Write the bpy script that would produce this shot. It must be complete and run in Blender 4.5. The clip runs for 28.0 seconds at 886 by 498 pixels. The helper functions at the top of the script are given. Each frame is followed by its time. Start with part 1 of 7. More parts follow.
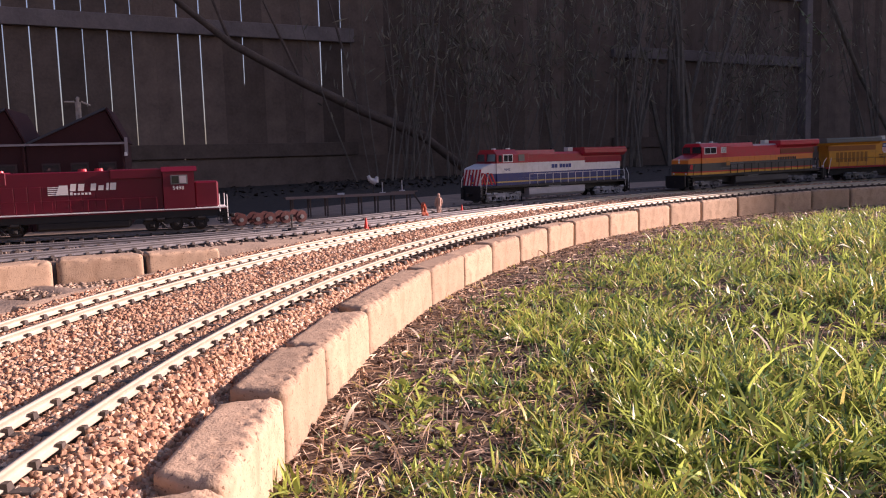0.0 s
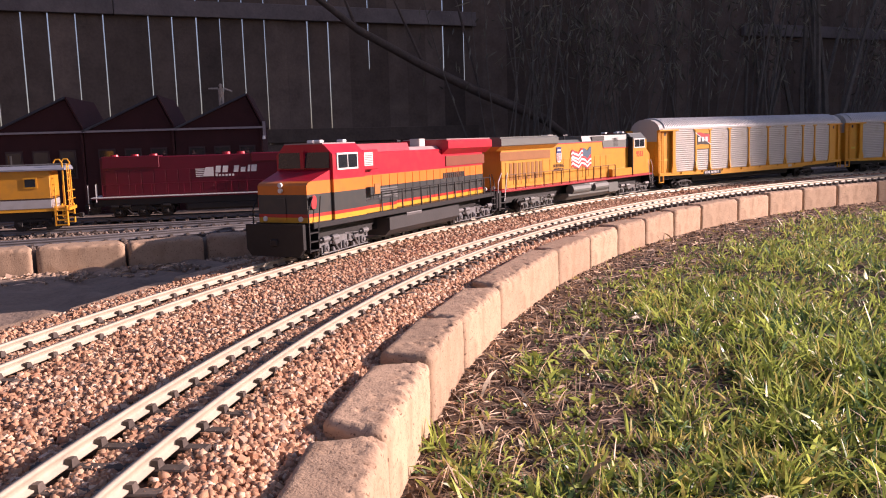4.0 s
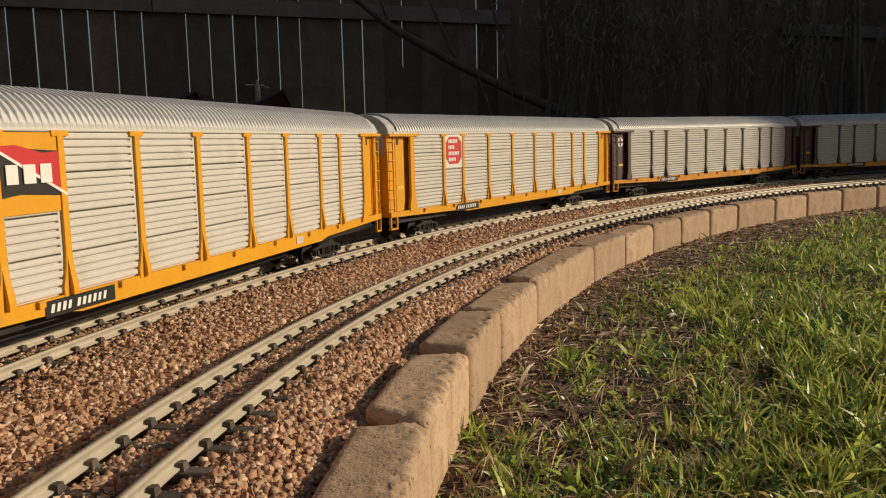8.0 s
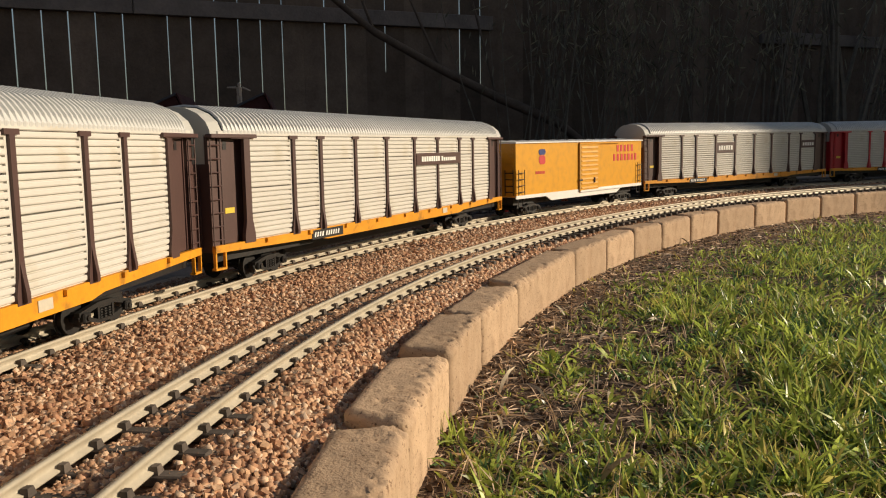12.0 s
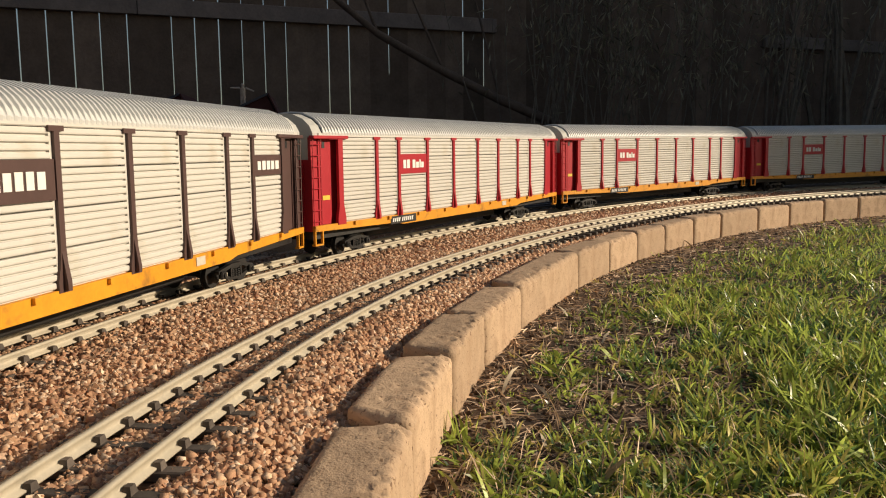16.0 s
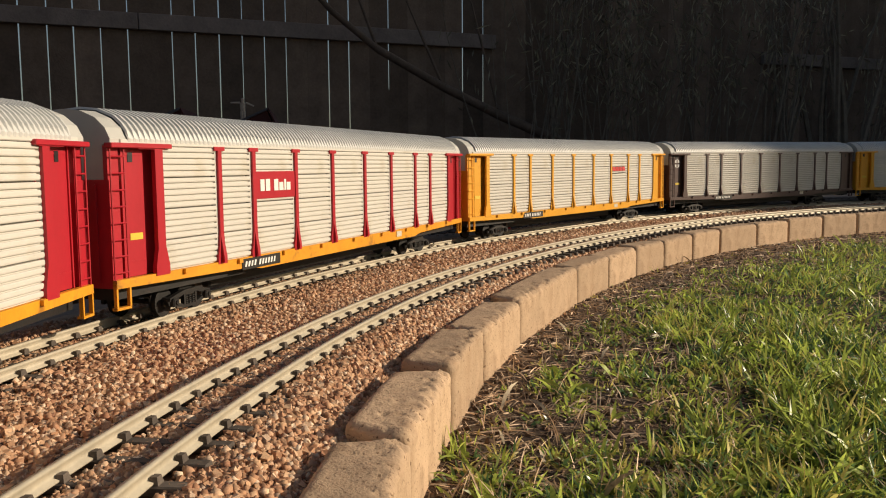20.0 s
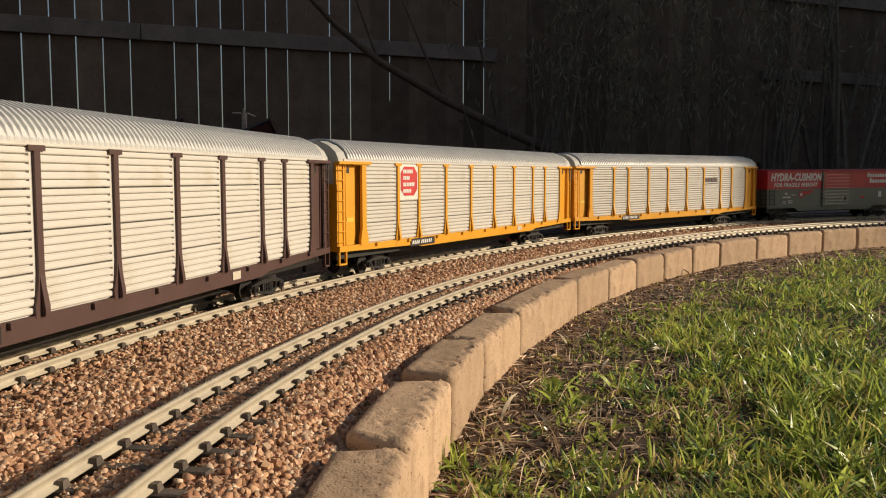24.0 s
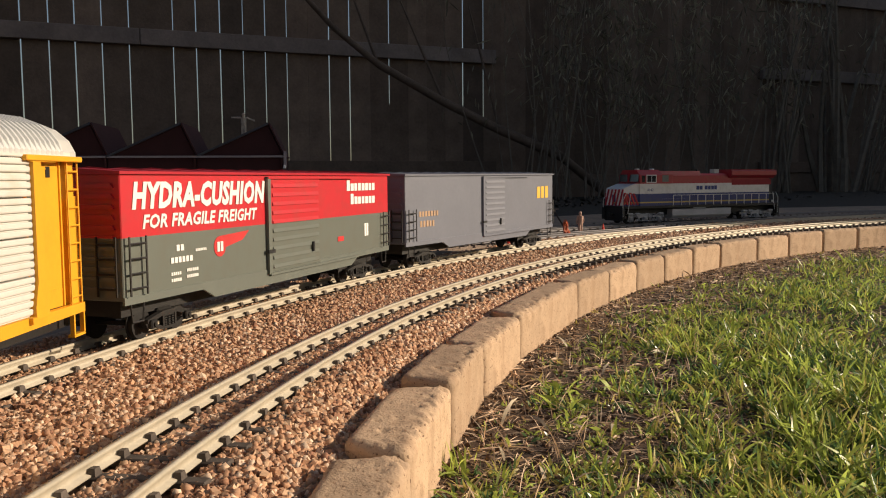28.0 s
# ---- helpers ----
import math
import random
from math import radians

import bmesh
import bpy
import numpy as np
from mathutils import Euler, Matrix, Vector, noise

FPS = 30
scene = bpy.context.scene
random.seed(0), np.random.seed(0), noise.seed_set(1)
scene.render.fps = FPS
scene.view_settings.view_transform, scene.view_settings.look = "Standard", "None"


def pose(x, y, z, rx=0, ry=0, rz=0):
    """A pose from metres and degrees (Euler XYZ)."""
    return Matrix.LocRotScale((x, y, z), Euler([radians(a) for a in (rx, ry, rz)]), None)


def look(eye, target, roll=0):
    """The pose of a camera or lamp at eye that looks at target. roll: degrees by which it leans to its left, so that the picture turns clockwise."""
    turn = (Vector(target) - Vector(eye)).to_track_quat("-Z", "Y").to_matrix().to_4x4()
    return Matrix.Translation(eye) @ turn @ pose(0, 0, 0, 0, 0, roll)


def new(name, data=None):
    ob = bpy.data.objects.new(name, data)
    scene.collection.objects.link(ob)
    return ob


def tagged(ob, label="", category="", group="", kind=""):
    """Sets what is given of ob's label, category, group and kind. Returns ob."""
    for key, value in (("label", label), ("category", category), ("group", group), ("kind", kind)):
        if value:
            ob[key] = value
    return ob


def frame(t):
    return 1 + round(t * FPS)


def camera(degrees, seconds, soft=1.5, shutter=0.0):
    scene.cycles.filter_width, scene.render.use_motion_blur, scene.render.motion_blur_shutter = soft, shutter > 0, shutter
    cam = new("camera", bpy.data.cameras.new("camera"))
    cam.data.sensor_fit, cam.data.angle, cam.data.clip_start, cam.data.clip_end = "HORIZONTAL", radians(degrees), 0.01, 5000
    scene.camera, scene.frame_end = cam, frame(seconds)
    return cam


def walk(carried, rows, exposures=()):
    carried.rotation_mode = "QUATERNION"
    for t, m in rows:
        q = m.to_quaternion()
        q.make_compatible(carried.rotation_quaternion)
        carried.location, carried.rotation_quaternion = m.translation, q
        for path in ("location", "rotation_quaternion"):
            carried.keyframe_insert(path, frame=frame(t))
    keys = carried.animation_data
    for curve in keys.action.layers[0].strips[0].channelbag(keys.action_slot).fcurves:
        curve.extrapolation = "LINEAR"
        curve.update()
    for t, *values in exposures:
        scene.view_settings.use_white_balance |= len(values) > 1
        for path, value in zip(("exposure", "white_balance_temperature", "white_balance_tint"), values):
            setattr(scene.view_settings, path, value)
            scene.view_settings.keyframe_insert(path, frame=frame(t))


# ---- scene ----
from functools import lru_cache

# ---- camera and walk ----
cam = camera(56.01, 28.0, soft=1.1)
# seconds, place in metres, then yaw, pitch and roll in degrees
VIEW = [
    (0, 0.0312, 0.0381, 0.1547, -8.96, -6.33, -1.64),
    (0.5, 0.0307, 0.0390, 0.1548, -8.93, -6.41, -1.53),
    (1, 0.0288, 0.0360, 0.1541, -8.27, -6.65, -1.45),
    (1.5, 0.0254, 0.0317, 0.1535, -7.02, -7.14, -1.55),
    (2, 0.0232, 0.0232, 0.1550, -5.59, -7.29, -1.62),
    (2.5, 0.0171, 0.0208, 0.1533, -4.11, -7.36, -1.48),
    (3, 0.0133, 0.0096, 0.1544, -2.57, -7.57, -1.60),
    (3.5, 0.0101, 0.0059, 0.1540, -1.58, -7.42, -1.67),
    (4, 0.0085, 0.0009, 0.1546, -0.92, -7.24, -1.73),
    (4.5, 0.0049, -0.0009, 0.1539, -0.14, -7.52, -1.70),
    (6.5, 0.0006, -0.0057, 0.1510, 1.12, -7.36, -1.37),
    (7, 0.0008, -0.0060, 0.1510, 1.03, -7.43, -1.45),
    (7.5, 0.0006, -0.0059, 0.1507, 1.08, -7.48, -1.45),
    (8, -0.0001, -0.0041, 0.1494, 1.15, -7.24, -1.29),
    (8.5, -0.0005, -0.0061, 0.1494, 1.19, -6.80, -1.14),
    (9, -0.0007, -0.0059, 0.1501, 0.99, -6.47, -1.02),
    (9.5, 0.0010, -0.0051, 0.1489, 0.49, -6.32, -1.02),
    (10, 0.0014, -0.0019, 0.1487, 0.02, -6.52, -0.91),
    (10.5, 0.0019, 0.0002, 0.1485, -0.22, -6.64, -0.92),
    (11, 0.0022, 0.0003, 0.1472, -0.32, -6.65, -0.94),
    (11.5, 0.0014, -0.0021, 0.1482, -0.26, -6.80, -0.91),
    (12, 0.0013, -0.0013, 0.1473, -0.08, -6.93, -0.89),
    (12.5, 0.0007, -0.0025, 0.1464, 0.10, -6.87, -0.77),
    (14.5, -0.0003, -0.0017, 0.1453, 0.15, -6.69, -0.66),
    (15, 0.0006, -0.0024, 0.1457, 0.07, -6.67, -0.72),
    (15.5, -0.0001, 0.0000, 0.1447, 0.02, -6.76, -0.63),
    (16, -0.0004, -0.0004, 0.1443, 0.05, -6.75, -0.56),
    (16.5, -0.0004, -0.0009, 0.1440, 0.07, -6.50, -0.51),
    (17, -0.0006, -0.0023, 0.1453, -0.07, -6.36, -0.53),
    (17.5, 0.0001, -0.0019, 0.1452, -0.08, -6.30, -0.53),
    (18, 0.0001, -0.0012, 0.1450, -0.01, -6.12, -0.50),
    (18.5, -0.0012, -0.0003, 0.1448, 0.13, -5.84, -0.34),
    (19, -0.0005, -0.0006, 0.1436, 0.17, -5.58, -0.44),
    (19.5, -0.0008, -0.0001, 0.1441, 0.09, -5.66, -0.42),
    (20, -0.0003, -0.0004, 0.1441, -0.02, -5.72, -0.39),
    (20.5, -0.0007, -0.0002, 0.1438, -0.04, -5.82, -0.35),
    (22.5, -0.0012, 0.0012, 0.1428, -0.12, -5.11, -0.14),
    (23, -0.0018, 0.0010, 0.1422, -0.13, -5.07, -0.11),
    (23.5, -0.0015, -0.0017, 0.1430, -0.04, -4.97, -0.09),
    (24, -0.0020, -0.0010, 0.1423, -0.07, -4.88, 0.05),
    (24.5, -0.0009, -0.0013, 0.1431, -0.04, -4.81, -0.02),
    (25, -0.0015, -0.0012, 0.1427, -0.10, -4.79, -0.05),
    (25.5, -0.0019, -0.0008, 0.1433, -0.12, -4.60, 0.04),
    (26, -0.0017, -0.0038, 0.1438, -0.08, -4.19, 0.18),
    (26.5, -0.0024, -0.0012, 0.1436, -0.13, -4.04, 0.31),
    (27, -0.0021, -0.0010, 0.1428, -0.07, -4.04, 0.12),
    (27.5, -0.0012, -0.0021, 0.1441, -0.13, -4.40, -0.07),
    (28, -0.0000, 0.0001, 0.1452, -0.00, -4.75, -0.40),
]


def view_pose(x, y, z, yaw, pitch, roll):
    cy, sy, cp, sp = math.cos(radians(yaw)), math.sin(radians(yaw)), math.cos(radians(pitch)), math.sin(radians(pitch))
    ahead, level = Vector((-sy * cp, cy * cp, sp)), Vector((cy, sy, 0))
    above = level.cross(ahead)
    c, s = math.cos(radians(roll)), math.sin(radians(roll))
    right, up = c * level + s * above, c * above - s * level
    m = Matrix((right, up, -ahead)).transposed().to_4x4()
    m.translation = (x, y, z)
    return m


EXPOSURES = [(0, 0.97, 6150, 42), (3.0, 0.86, 6100, 42), (4.5, 0.7, 6150, 36), (6.5, 0.02, 6700, 9), (8.0, -0.34, 6750, 10), (12.0, 0.03, 6700, 10), (17.0, 0.07, 6700, 10), (24.0, -0.02, 6700, 11), (26.0, -0.03, 6650, 13), (27.0, -0.06, 6650, 13), (28.0, 0.20, 6650, 13)]
walk(cam, [(r[0], view_pose(*r[1:])) for r in VIEW], EXPOSURES)

# ---- light ----
SUN_AZ, SUN_EL = 6.0, 19.5          # degrees from +x towards +y, and above the horizon
world = bpy.data.worlds.new("sky")
scene.world = world
world.use_nodes = True
sky = world.node_tree.nodes.new("ShaderNodeTexSky")
sky.sky_type, sky.sun_disc = "NISHITA", False
sky.sun_elevation, sky.sun_rotation = radians(SUN_EL), radians(90 - SUN_AZ)
sky.air_density, sky.dust_density = 1.0, 1.5
background = world.node_tree.nodes["Background"]
background.inputs["Strength"].default_value = 0.062
world.node_tree.links.new(sky.outputs["Color"], background.inputs["Color"])
sun = new("sun", bpy.data.lights.new("sun", "SUN"))
sun.data.energy, sun.data.angle, sun.data.color = 4.9, radians(0.6), (1.0, 0.84, 0.64)
sun_way = Vector((math.cos(radians(SUN_AZ)) * math.cos(radians(SUN_EL)), math.sin(radians(SUN_AZ)) * math.cos(radians(SUN_EL)), math.sin(radians(SUN_EL))))
sun.matrix_world = look(sun_way * 30, (0, 0, 0))


# ---- materials ----
@lru_cache(maxsize=None)
def mat(name, col, rough=0.6, metal=0.0, var=0.12, scale=30.0, bump=0.15, bscale=250.0, spec=0.4, dirt=None, dirt_at=0.62, island=0.0, each=0.0, speck=None):
    """Paint, stone, wood: a base colour, two scales of variation, fine relief, and dirt in patches."""
    m = bpy.data.materials.new(name)
    m.use_nodes = True
    nt = m.node_tree
    n, ln = nt.nodes, nt.links
    b = n["Principled BSDF"]
    tc = n.new("ShaderNodeTexCoord")

    def noise_at(sc, detail=4.0):
        q = n.new("ShaderNodeTexNoise")
        q.inputs["Scale"].default_value, q.inputs["Detail"].default_value = sc, detail
        ln.new(tc.outputs["Object"], q.inputs["Vector"])
        return q

    big, small = noise_at(scale), noise_at(scale * 7)
    ramp = n.new("ShaderNodeMapRange")
    mix = n.new("ShaderNodeMath")
    mix.operation = "ADD"
    half = n.new("ShaderNodeMath")
    half.operation, half.inputs[1].default_value = "MULTIPLY", 0.6
    ln.new(small.outputs["Fac"], half.inputs[0])
    ln.new(big.outputs["Fac"], mix.inputs[0])
    ln.new(half.outputs[0], mix.inputs[1])
    ln.new(mix.outputs[0], ramp.inputs["Value"])
    ramp.inputs["From Min"].default_value, ramp.inputs["From Max"].default_value = 0.5, 1.1
    ramp.inputs["To Min"].default_value, ramp.inputs["To Max"].default_value = 1 - var, 1 + var
    hsv = n.new("ShaderNodeHueSaturation")
    hsv.inputs["Color"].default_value = (*col, 1)
    val = ramp.outputs[0]
    for amount, node, socket in ((island, "ShaderNodeNewGeometry", "Random Per Island"), (each, "ShaderNodeObjectInfo", "Random")):
        if amount:
            g, mr, mu = n.new(node), n.new("ShaderNodeMapRange"), n.new("ShaderNodeMath")
            mr.inputs["To Min"].default_value, mr.inputs["To Max"].default_value = 1 - amount, 1 + amount
            mu.operation = "MULTIPLY"
            ln.new(g.outputs[socket], mr.inputs["Value"])
            ln.new(val, mu.inputs[0])
            ln.new(mr.outputs[0], mu.inputs[1])
            val = mu.outputs[0]
    ln.new(val, hsv.inputs["Value"])
    out = hsv.outputs["Color"]
    if dirt:
        dn, dr, dm = noise_at(scale * 1.7, 6.0), n.new("ShaderNodeMapRange"), n.new("ShaderNodeMix")
        dr.inputs["From Min"].default_value, dr.inputs["From Max"].default_value = dirt_at - 0.12, dirt_at + 0.12
        dm.data_type = "RGBA"
        ln.new(dn.outputs["Fac"], dr.inputs["Value"])
        ln.new(dr.outputs[0], dm.inputs["Factor"])
        ln.new(out, dm.inputs["A"])
        dm.inputs["B"].default_value = (*dirt, 1)
        out = dm.outputs["Result"]
    if speck:
        # small dark holes and grains
        dn, dr, dm = noise_at(scale * 16, 2.0), n.new("ShaderNodeMapRange"), n.new("ShaderNodeMix")
        dr.inputs["From Min"].default_value, dr.inputs["From Max"].default_value = 0.60, 0.70
        dm.data_type = "RGBA"
        ln.new(dn.outputs["Fac"], dr.inputs["Value"])
        ln.new(dr.outputs[0], dm.inputs["Factor"])
        ln.new(out, dm.inputs["A"])
        dm.inputs["B"].default_value = (*speck, 1)
        out = dm.outputs["Result"]
    ln.new(out, b.inputs["Base Color"])
    b.inputs["Roughness"].default_value, b.inputs["Metallic"].default_value = rough, metal
    b.inputs["Specular IOR Level"].default_value = spec
    if bump:
        bn, bp = noise_at(bscale, 5.0), n.new("ShaderNodeBump")
        bp.inputs["Strength"].default_value, bp.inputs["Distance"].default_value = bump, 0.3 / bscale
        ln.new(bn.outputs["Fac"], bp.inputs["Height"])
        ln.new(bp.outputs["Normal"], b.inputs["Normal"])
    return m


@lru_cache(maxsize=None)
def bands(name, stops, rough=0.35, dust=0.10):
    """Paint in level bands: stops are (height in metres, colour), each holding upwards from its height."""
    m = bpy.data.materials.new(name)
    m.use_nodes = True
    n, ln = m.node_tree.nodes, m.node_tree.links
    b = n["Principled BSDF"]
    tc, sx, mr, cr = n.new("ShaderNodeTexCoord"), n.new("ShaderNodeSeparateXYZ"), n.new("ShaderNodeMapRange"), n.new("ShaderNodeValToRGB")
    ln.new(tc.outputs["Object"], sx.inputs[0])
    ln.new(sx.outputs["Z"], mr.inputs["Value"])
    mr.inputs["From Min"].default_value, mr.inputs["From Max"].default_value = 0.0, 0.2
    ln.new(mr.outputs[0], cr.inputs["Fac"])
    cr.color_ramp.interpolation = "CONSTANT"
    els = cr.color_ramp.elements
    els[0].position, els[0].color = 0.0, (*stops[0][1], 1)
    els[1].position, els[1].color = stops[1][0] / 0.2, (*stops[1][1], 1)
    for z, c in stops[2:]:
        e = els.new(z / 0.2)
        e.color = (*c, 1)
    no, dm = n.new("ShaderNodeTexNoise"), n.new("ShaderNodeMix")
    no.inputs["Scale"].default_value, no.inputs["Detail"].default_value = 60, 6
    ln.new(tc.outputs["Object"], no.inputs["Vector"])
    dr = n.new("ShaderNodeMapRange")
    dr.inputs["From Min"].default_value, dr.inputs["From Max"].default_value = 0.45, 0.8
    dr.inputs["To Max"].default_value = dust * 2.5
    ln.new(no.outputs["Fac"], dr.inputs["Value"])
    dm.data_type = "RGBA"
    ln.new(dr.outputs[0], dm.inputs["Factor"])
    ln.new(cr.outputs["Color"], dm.inputs["A"])
    dm.inputs["B"].default_value = (0.12, 0.09, 0.06, 1)
    ln.new(dm.outputs["Result"], b.inputs["Base Color"])
    b.inputs["Roughness"].default_value = rough
    return m


BALLAST = mat("ballast_stone", (0.50, 0.29, 0.16), 0.85, var=0.25, scale=160, bump=0.4, bscale=900)


def stone_colours(m, stops):
    """Give every stone of a heap one of several natural colours."""
    n, ln = m.node_tree.nodes, m.node_tree.links
    g, cr = n.new("ShaderNodeNewGeometry"), n.new("ShaderNodeValToRGB")
    ln.new(g.outputs["Random Per Island"], cr.inputs["Fac"])
    els = cr.color_ramp.elements
    els[0].position, els[0].color = 0.0, (*stops[0], 1)
    els[1].position, els[1].color = 1.0, (*stops[-1], 1)
    for i, c in enumerate(stops[1:-1]):
        els.new((i + 1) / (len(stops) - 1)).color = (*c, 1)
    hsv = next(q for q in n if q.type == "HUE_SAT")
    ln.new(cr.outputs["Color"], hsv.inputs["Color"])


stone_colours(BALLAST, ((0.26, 0.128, 0.078), (0.49, 0.285, 0.163), (0.40, 0.212, 0.12), (0.58, 0.38, 0.235), (0.34, 0.168, 0.095), (0.58, 0.36, 0.21), (0.72, 0.56, 0.41), (0.45, 0.25, 0.142)))
BED = mat("ballast_bed", (0.22, 0.12, 0.07), 0.95, var=0.4, scale=140, bump=1.0, bscale=350)
SOIL = mat("soil", (0.060, 0.036, 0.022), 0.95, var=0.35, scale=9, bump=1.0, bscale=160, dirt=(0.10, 0.062, 0.037), dirt_at=0.6)
DUST = mat("dusty_ground", (0.28, 0.21, 0.155), 0.95, var=0.3, scale=20, bump=1.0, bscale=200)
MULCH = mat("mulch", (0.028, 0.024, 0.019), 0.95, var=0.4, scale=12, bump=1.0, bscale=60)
KERB = mat("concrete_block", (0.49, 0.345, 0.225), 0.95, var=0.16, scale=22, bump=1.0, bscale=520, dirt=(0.33, 0.215, 0.13), dirt_at=0.64, each=0.17, speck=(0.20, 0.125, 0.075))
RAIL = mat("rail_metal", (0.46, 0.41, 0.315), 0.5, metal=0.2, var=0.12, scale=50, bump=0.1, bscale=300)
# the sidings' rail metal, with the yard's shade put into a darker grey
RAIL_SHADED = mat("shaded_rail_metal", (0.20, 0.19, 0.19), 0.55, metal=0.3, var=0.2, scale=50, bump=0.1, bscale=300)
TIE = mat("sleeper_plastic", (0.10, 0.08, 0.065), 0.8, var=0.3, scale=80, bump=0.3, bscale=300, each=0.3)
FENCE = mat("fence_wood", (0.145, 0.105, 0.08), 0.9, var=0.3, scale=8, bump=0.5, bscale=90, each=0.35)
FENCE_RAIL = mat("fence_rail_wood", (0.20, 0.165, 0.15), 0.9, var=0.25, scale=8, bump=0.5, bscale=90, each=0.15)
BARK = mat("bark", (0.17, 0.145, 0.115), 0.9, var=0.3, scale=15, bump=0.6, bscale=80)
BLACK = mat("black_paint", (0.012, 0.012, 0.013), 0.5, var=0.3, scale=60, bump=0.1)
FRAME_DARK = mat("dark_running_gear", (0.016, 0.015, 0.014), 0.5, var=0.3, scale=60, bump=0.2)
GREY_GEAR = mat("grey_running_gear", (0.16, 0.16, 0.16), 0.5, var=0.25, scale=70, bump=0.2)
GLASS = mat("window_glass", (0.02, 0.025, 0.03), 0.08, var=0.1, bump=0, spec=0.8)
WHITE = mat("white_lettering", (0.78, 0.77, 0.73), 0.5, var=0.06, bump=0)

# ---- mesh helpers ----


def mesh_from(name, bm, material, smooth=False):
    me = bpy.data.meshes.new(name)
    bmesh.ops.recalc_face_normals(bm, faces=bm.faces[:])
    bm.to_mesh(me)
    bm.free()
    if material:
        me.materials.append(material)
    if smooth:
        me.polygons.foreach_set("use_smooth", [True] * len(me.polygons))
    return me


def part(name, bm, material, parent=None, label="", smooth=False):
    ob = new(name, mesh_from(name, bm, material, smooth) if isinstance(bm, bmesh.types.BMesh) else bm)
    ob.parent = parent
    return tagged(ob, label)


CACHE = {}


def shared(name, key, build, material, parent, label="", at=None):
    """A part whose mesh is built once for each key and material."""
    k = (key, material.name)
    if k not in CACHE:
        CACHE[k] = mesh_from(name, build(), material)
    ob = new(name, CACHE[k])
    ob.parent = parent
    if at is not None:
        ob.matrix_basis = at
    return tagged(ob, label)


def thing(name, label, category, group="", kind="", at=None):
    ob = tagged(new(name), label, category, group, kind)
    if at is not None:
        ob.matrix_basis = at
    return ob


def box(bm, x0, x1, y0, y1, z0, z1, bevel=0.0, taper=None):
    """A box; taper shrinks the top in x and y by the two lengths given."""
    tx, ty = taper or (0, 0)
    v = [bm.verts.new(p) for p in ((x0, y0, z0), (x1, y0, z0), (x1, y1, z0), (x0, y1, z0), (x0 + tx, y0 + ty, z1), (x1 - tx, y0 + ty, z1), (x1 - tx, y1 - ty, z1), (x0 + tx, y1 - ty, z1))]
    faces = [bm.faces.new([v[i] for i in f]) for f in ((3, 2, 1, 0), (4, 5, 6, 7), (0, 1, 5, 4), (1, 2, 6, 5), (2, 3, 7, 6), (3, 0, 4, 7))]
    if bevel:
        edges = list({e for f in faces for e in f.edges})
        bmesh.ops.bevel(bm, geom=edges, offset=bevel, segments=1, affect="EDGES")
    return bm


def a_box(*a, **k):
    return box(bmesh.new(), *a, **k)


def prism(bm, pts, y0, y1, axis="y"):
    """An outline in the other two axes, pushed from y0 to y1 along the axis."""
    place = {"y": lambda a, b, c: (a, c, b), "x": lambda a, b, c: (c, a, b), "z": lambda a, b, c: (a, b, c)}[axis]
    lo, hi = [bm.verts.new(place(a, b, y0)) for a, b in pts], [bm.verts.new(place(a, b, y1)) for a, b in pts]
    bm.faces.new(lo)
    bm.faces.new(hi[::-1])
    for i in range(len(pts)):
        j = (i + 1) % len(pts)
        bm.faces.new((lo[i], hi[i], hi[j], lo[j]))
    return bm


def rod(bm, p, q, r, n=6, r2=None):
    p, q = Vector(p), Vector(q)
    d = q - p
    rot = d.to_track_quat("Z", "Y").to_matrix()
    rings = []
    for at, rad in ((p, r), (q, r if r2 is None else r2)):
        rings.append([bm.verts.new(at + rot @ Vector((rad * math.cos(2 * math.pi * i / n), rad * math.sin(2 * math.pi * i / n), 0))) for i in range(n)])
    for i in range(n):
        j = (i + 1) % n
        bm.faces.new((rings[0][i], rings[0][j], rings[1][j], rings[1][i]))
    bm.faces.new(rings[0][::-1])
    bm.faces.new(rings[1])
    return bm


def disc(bm, c, r, y0, y1, n=16):
    pts = [(c[0] + r * math.cos(2 * math.pi * i / n), c[1] + r * math.sin(2 * math.pi * i / n)) for i in range(n)]
    return prism(bm, pts, y0, y1)


def quick(name, verts, faces, material):
    me = bpy.data.meshes.new(name)
    verts, faces = np.asarray(verts, "f"), np.asarray(faces, "i")
    me.vertices.add(len(verts))
    me.vertices.foreach_set("co", verts.ravel())
    k = faces.shape[1]
    me.loops.add(faces.size)
    me.loops.foreach_set("vertex_index", faces.ravel())
    me.polygons.add(len(faces))
    me.polygons.foreach_set("loop_start", np.arange(0, faces.size, k, dtype="i"))
    me.update(calc_edges=True)
    me.validate()
    me.materials.append(material)
    return me


# ---- the line of the railway ----
STEP = 0.01
LINE_S = np.arange(-24, 24, STEP)
_x0, _y0, _th, _k0, _k1, _k2 = -0.1356, 0.4617, 1.4325, 0.3981, -0.0828, 0.0358
RISE, BACK_OFF, SPEED = 0.0117, 0.2261, 0.5589


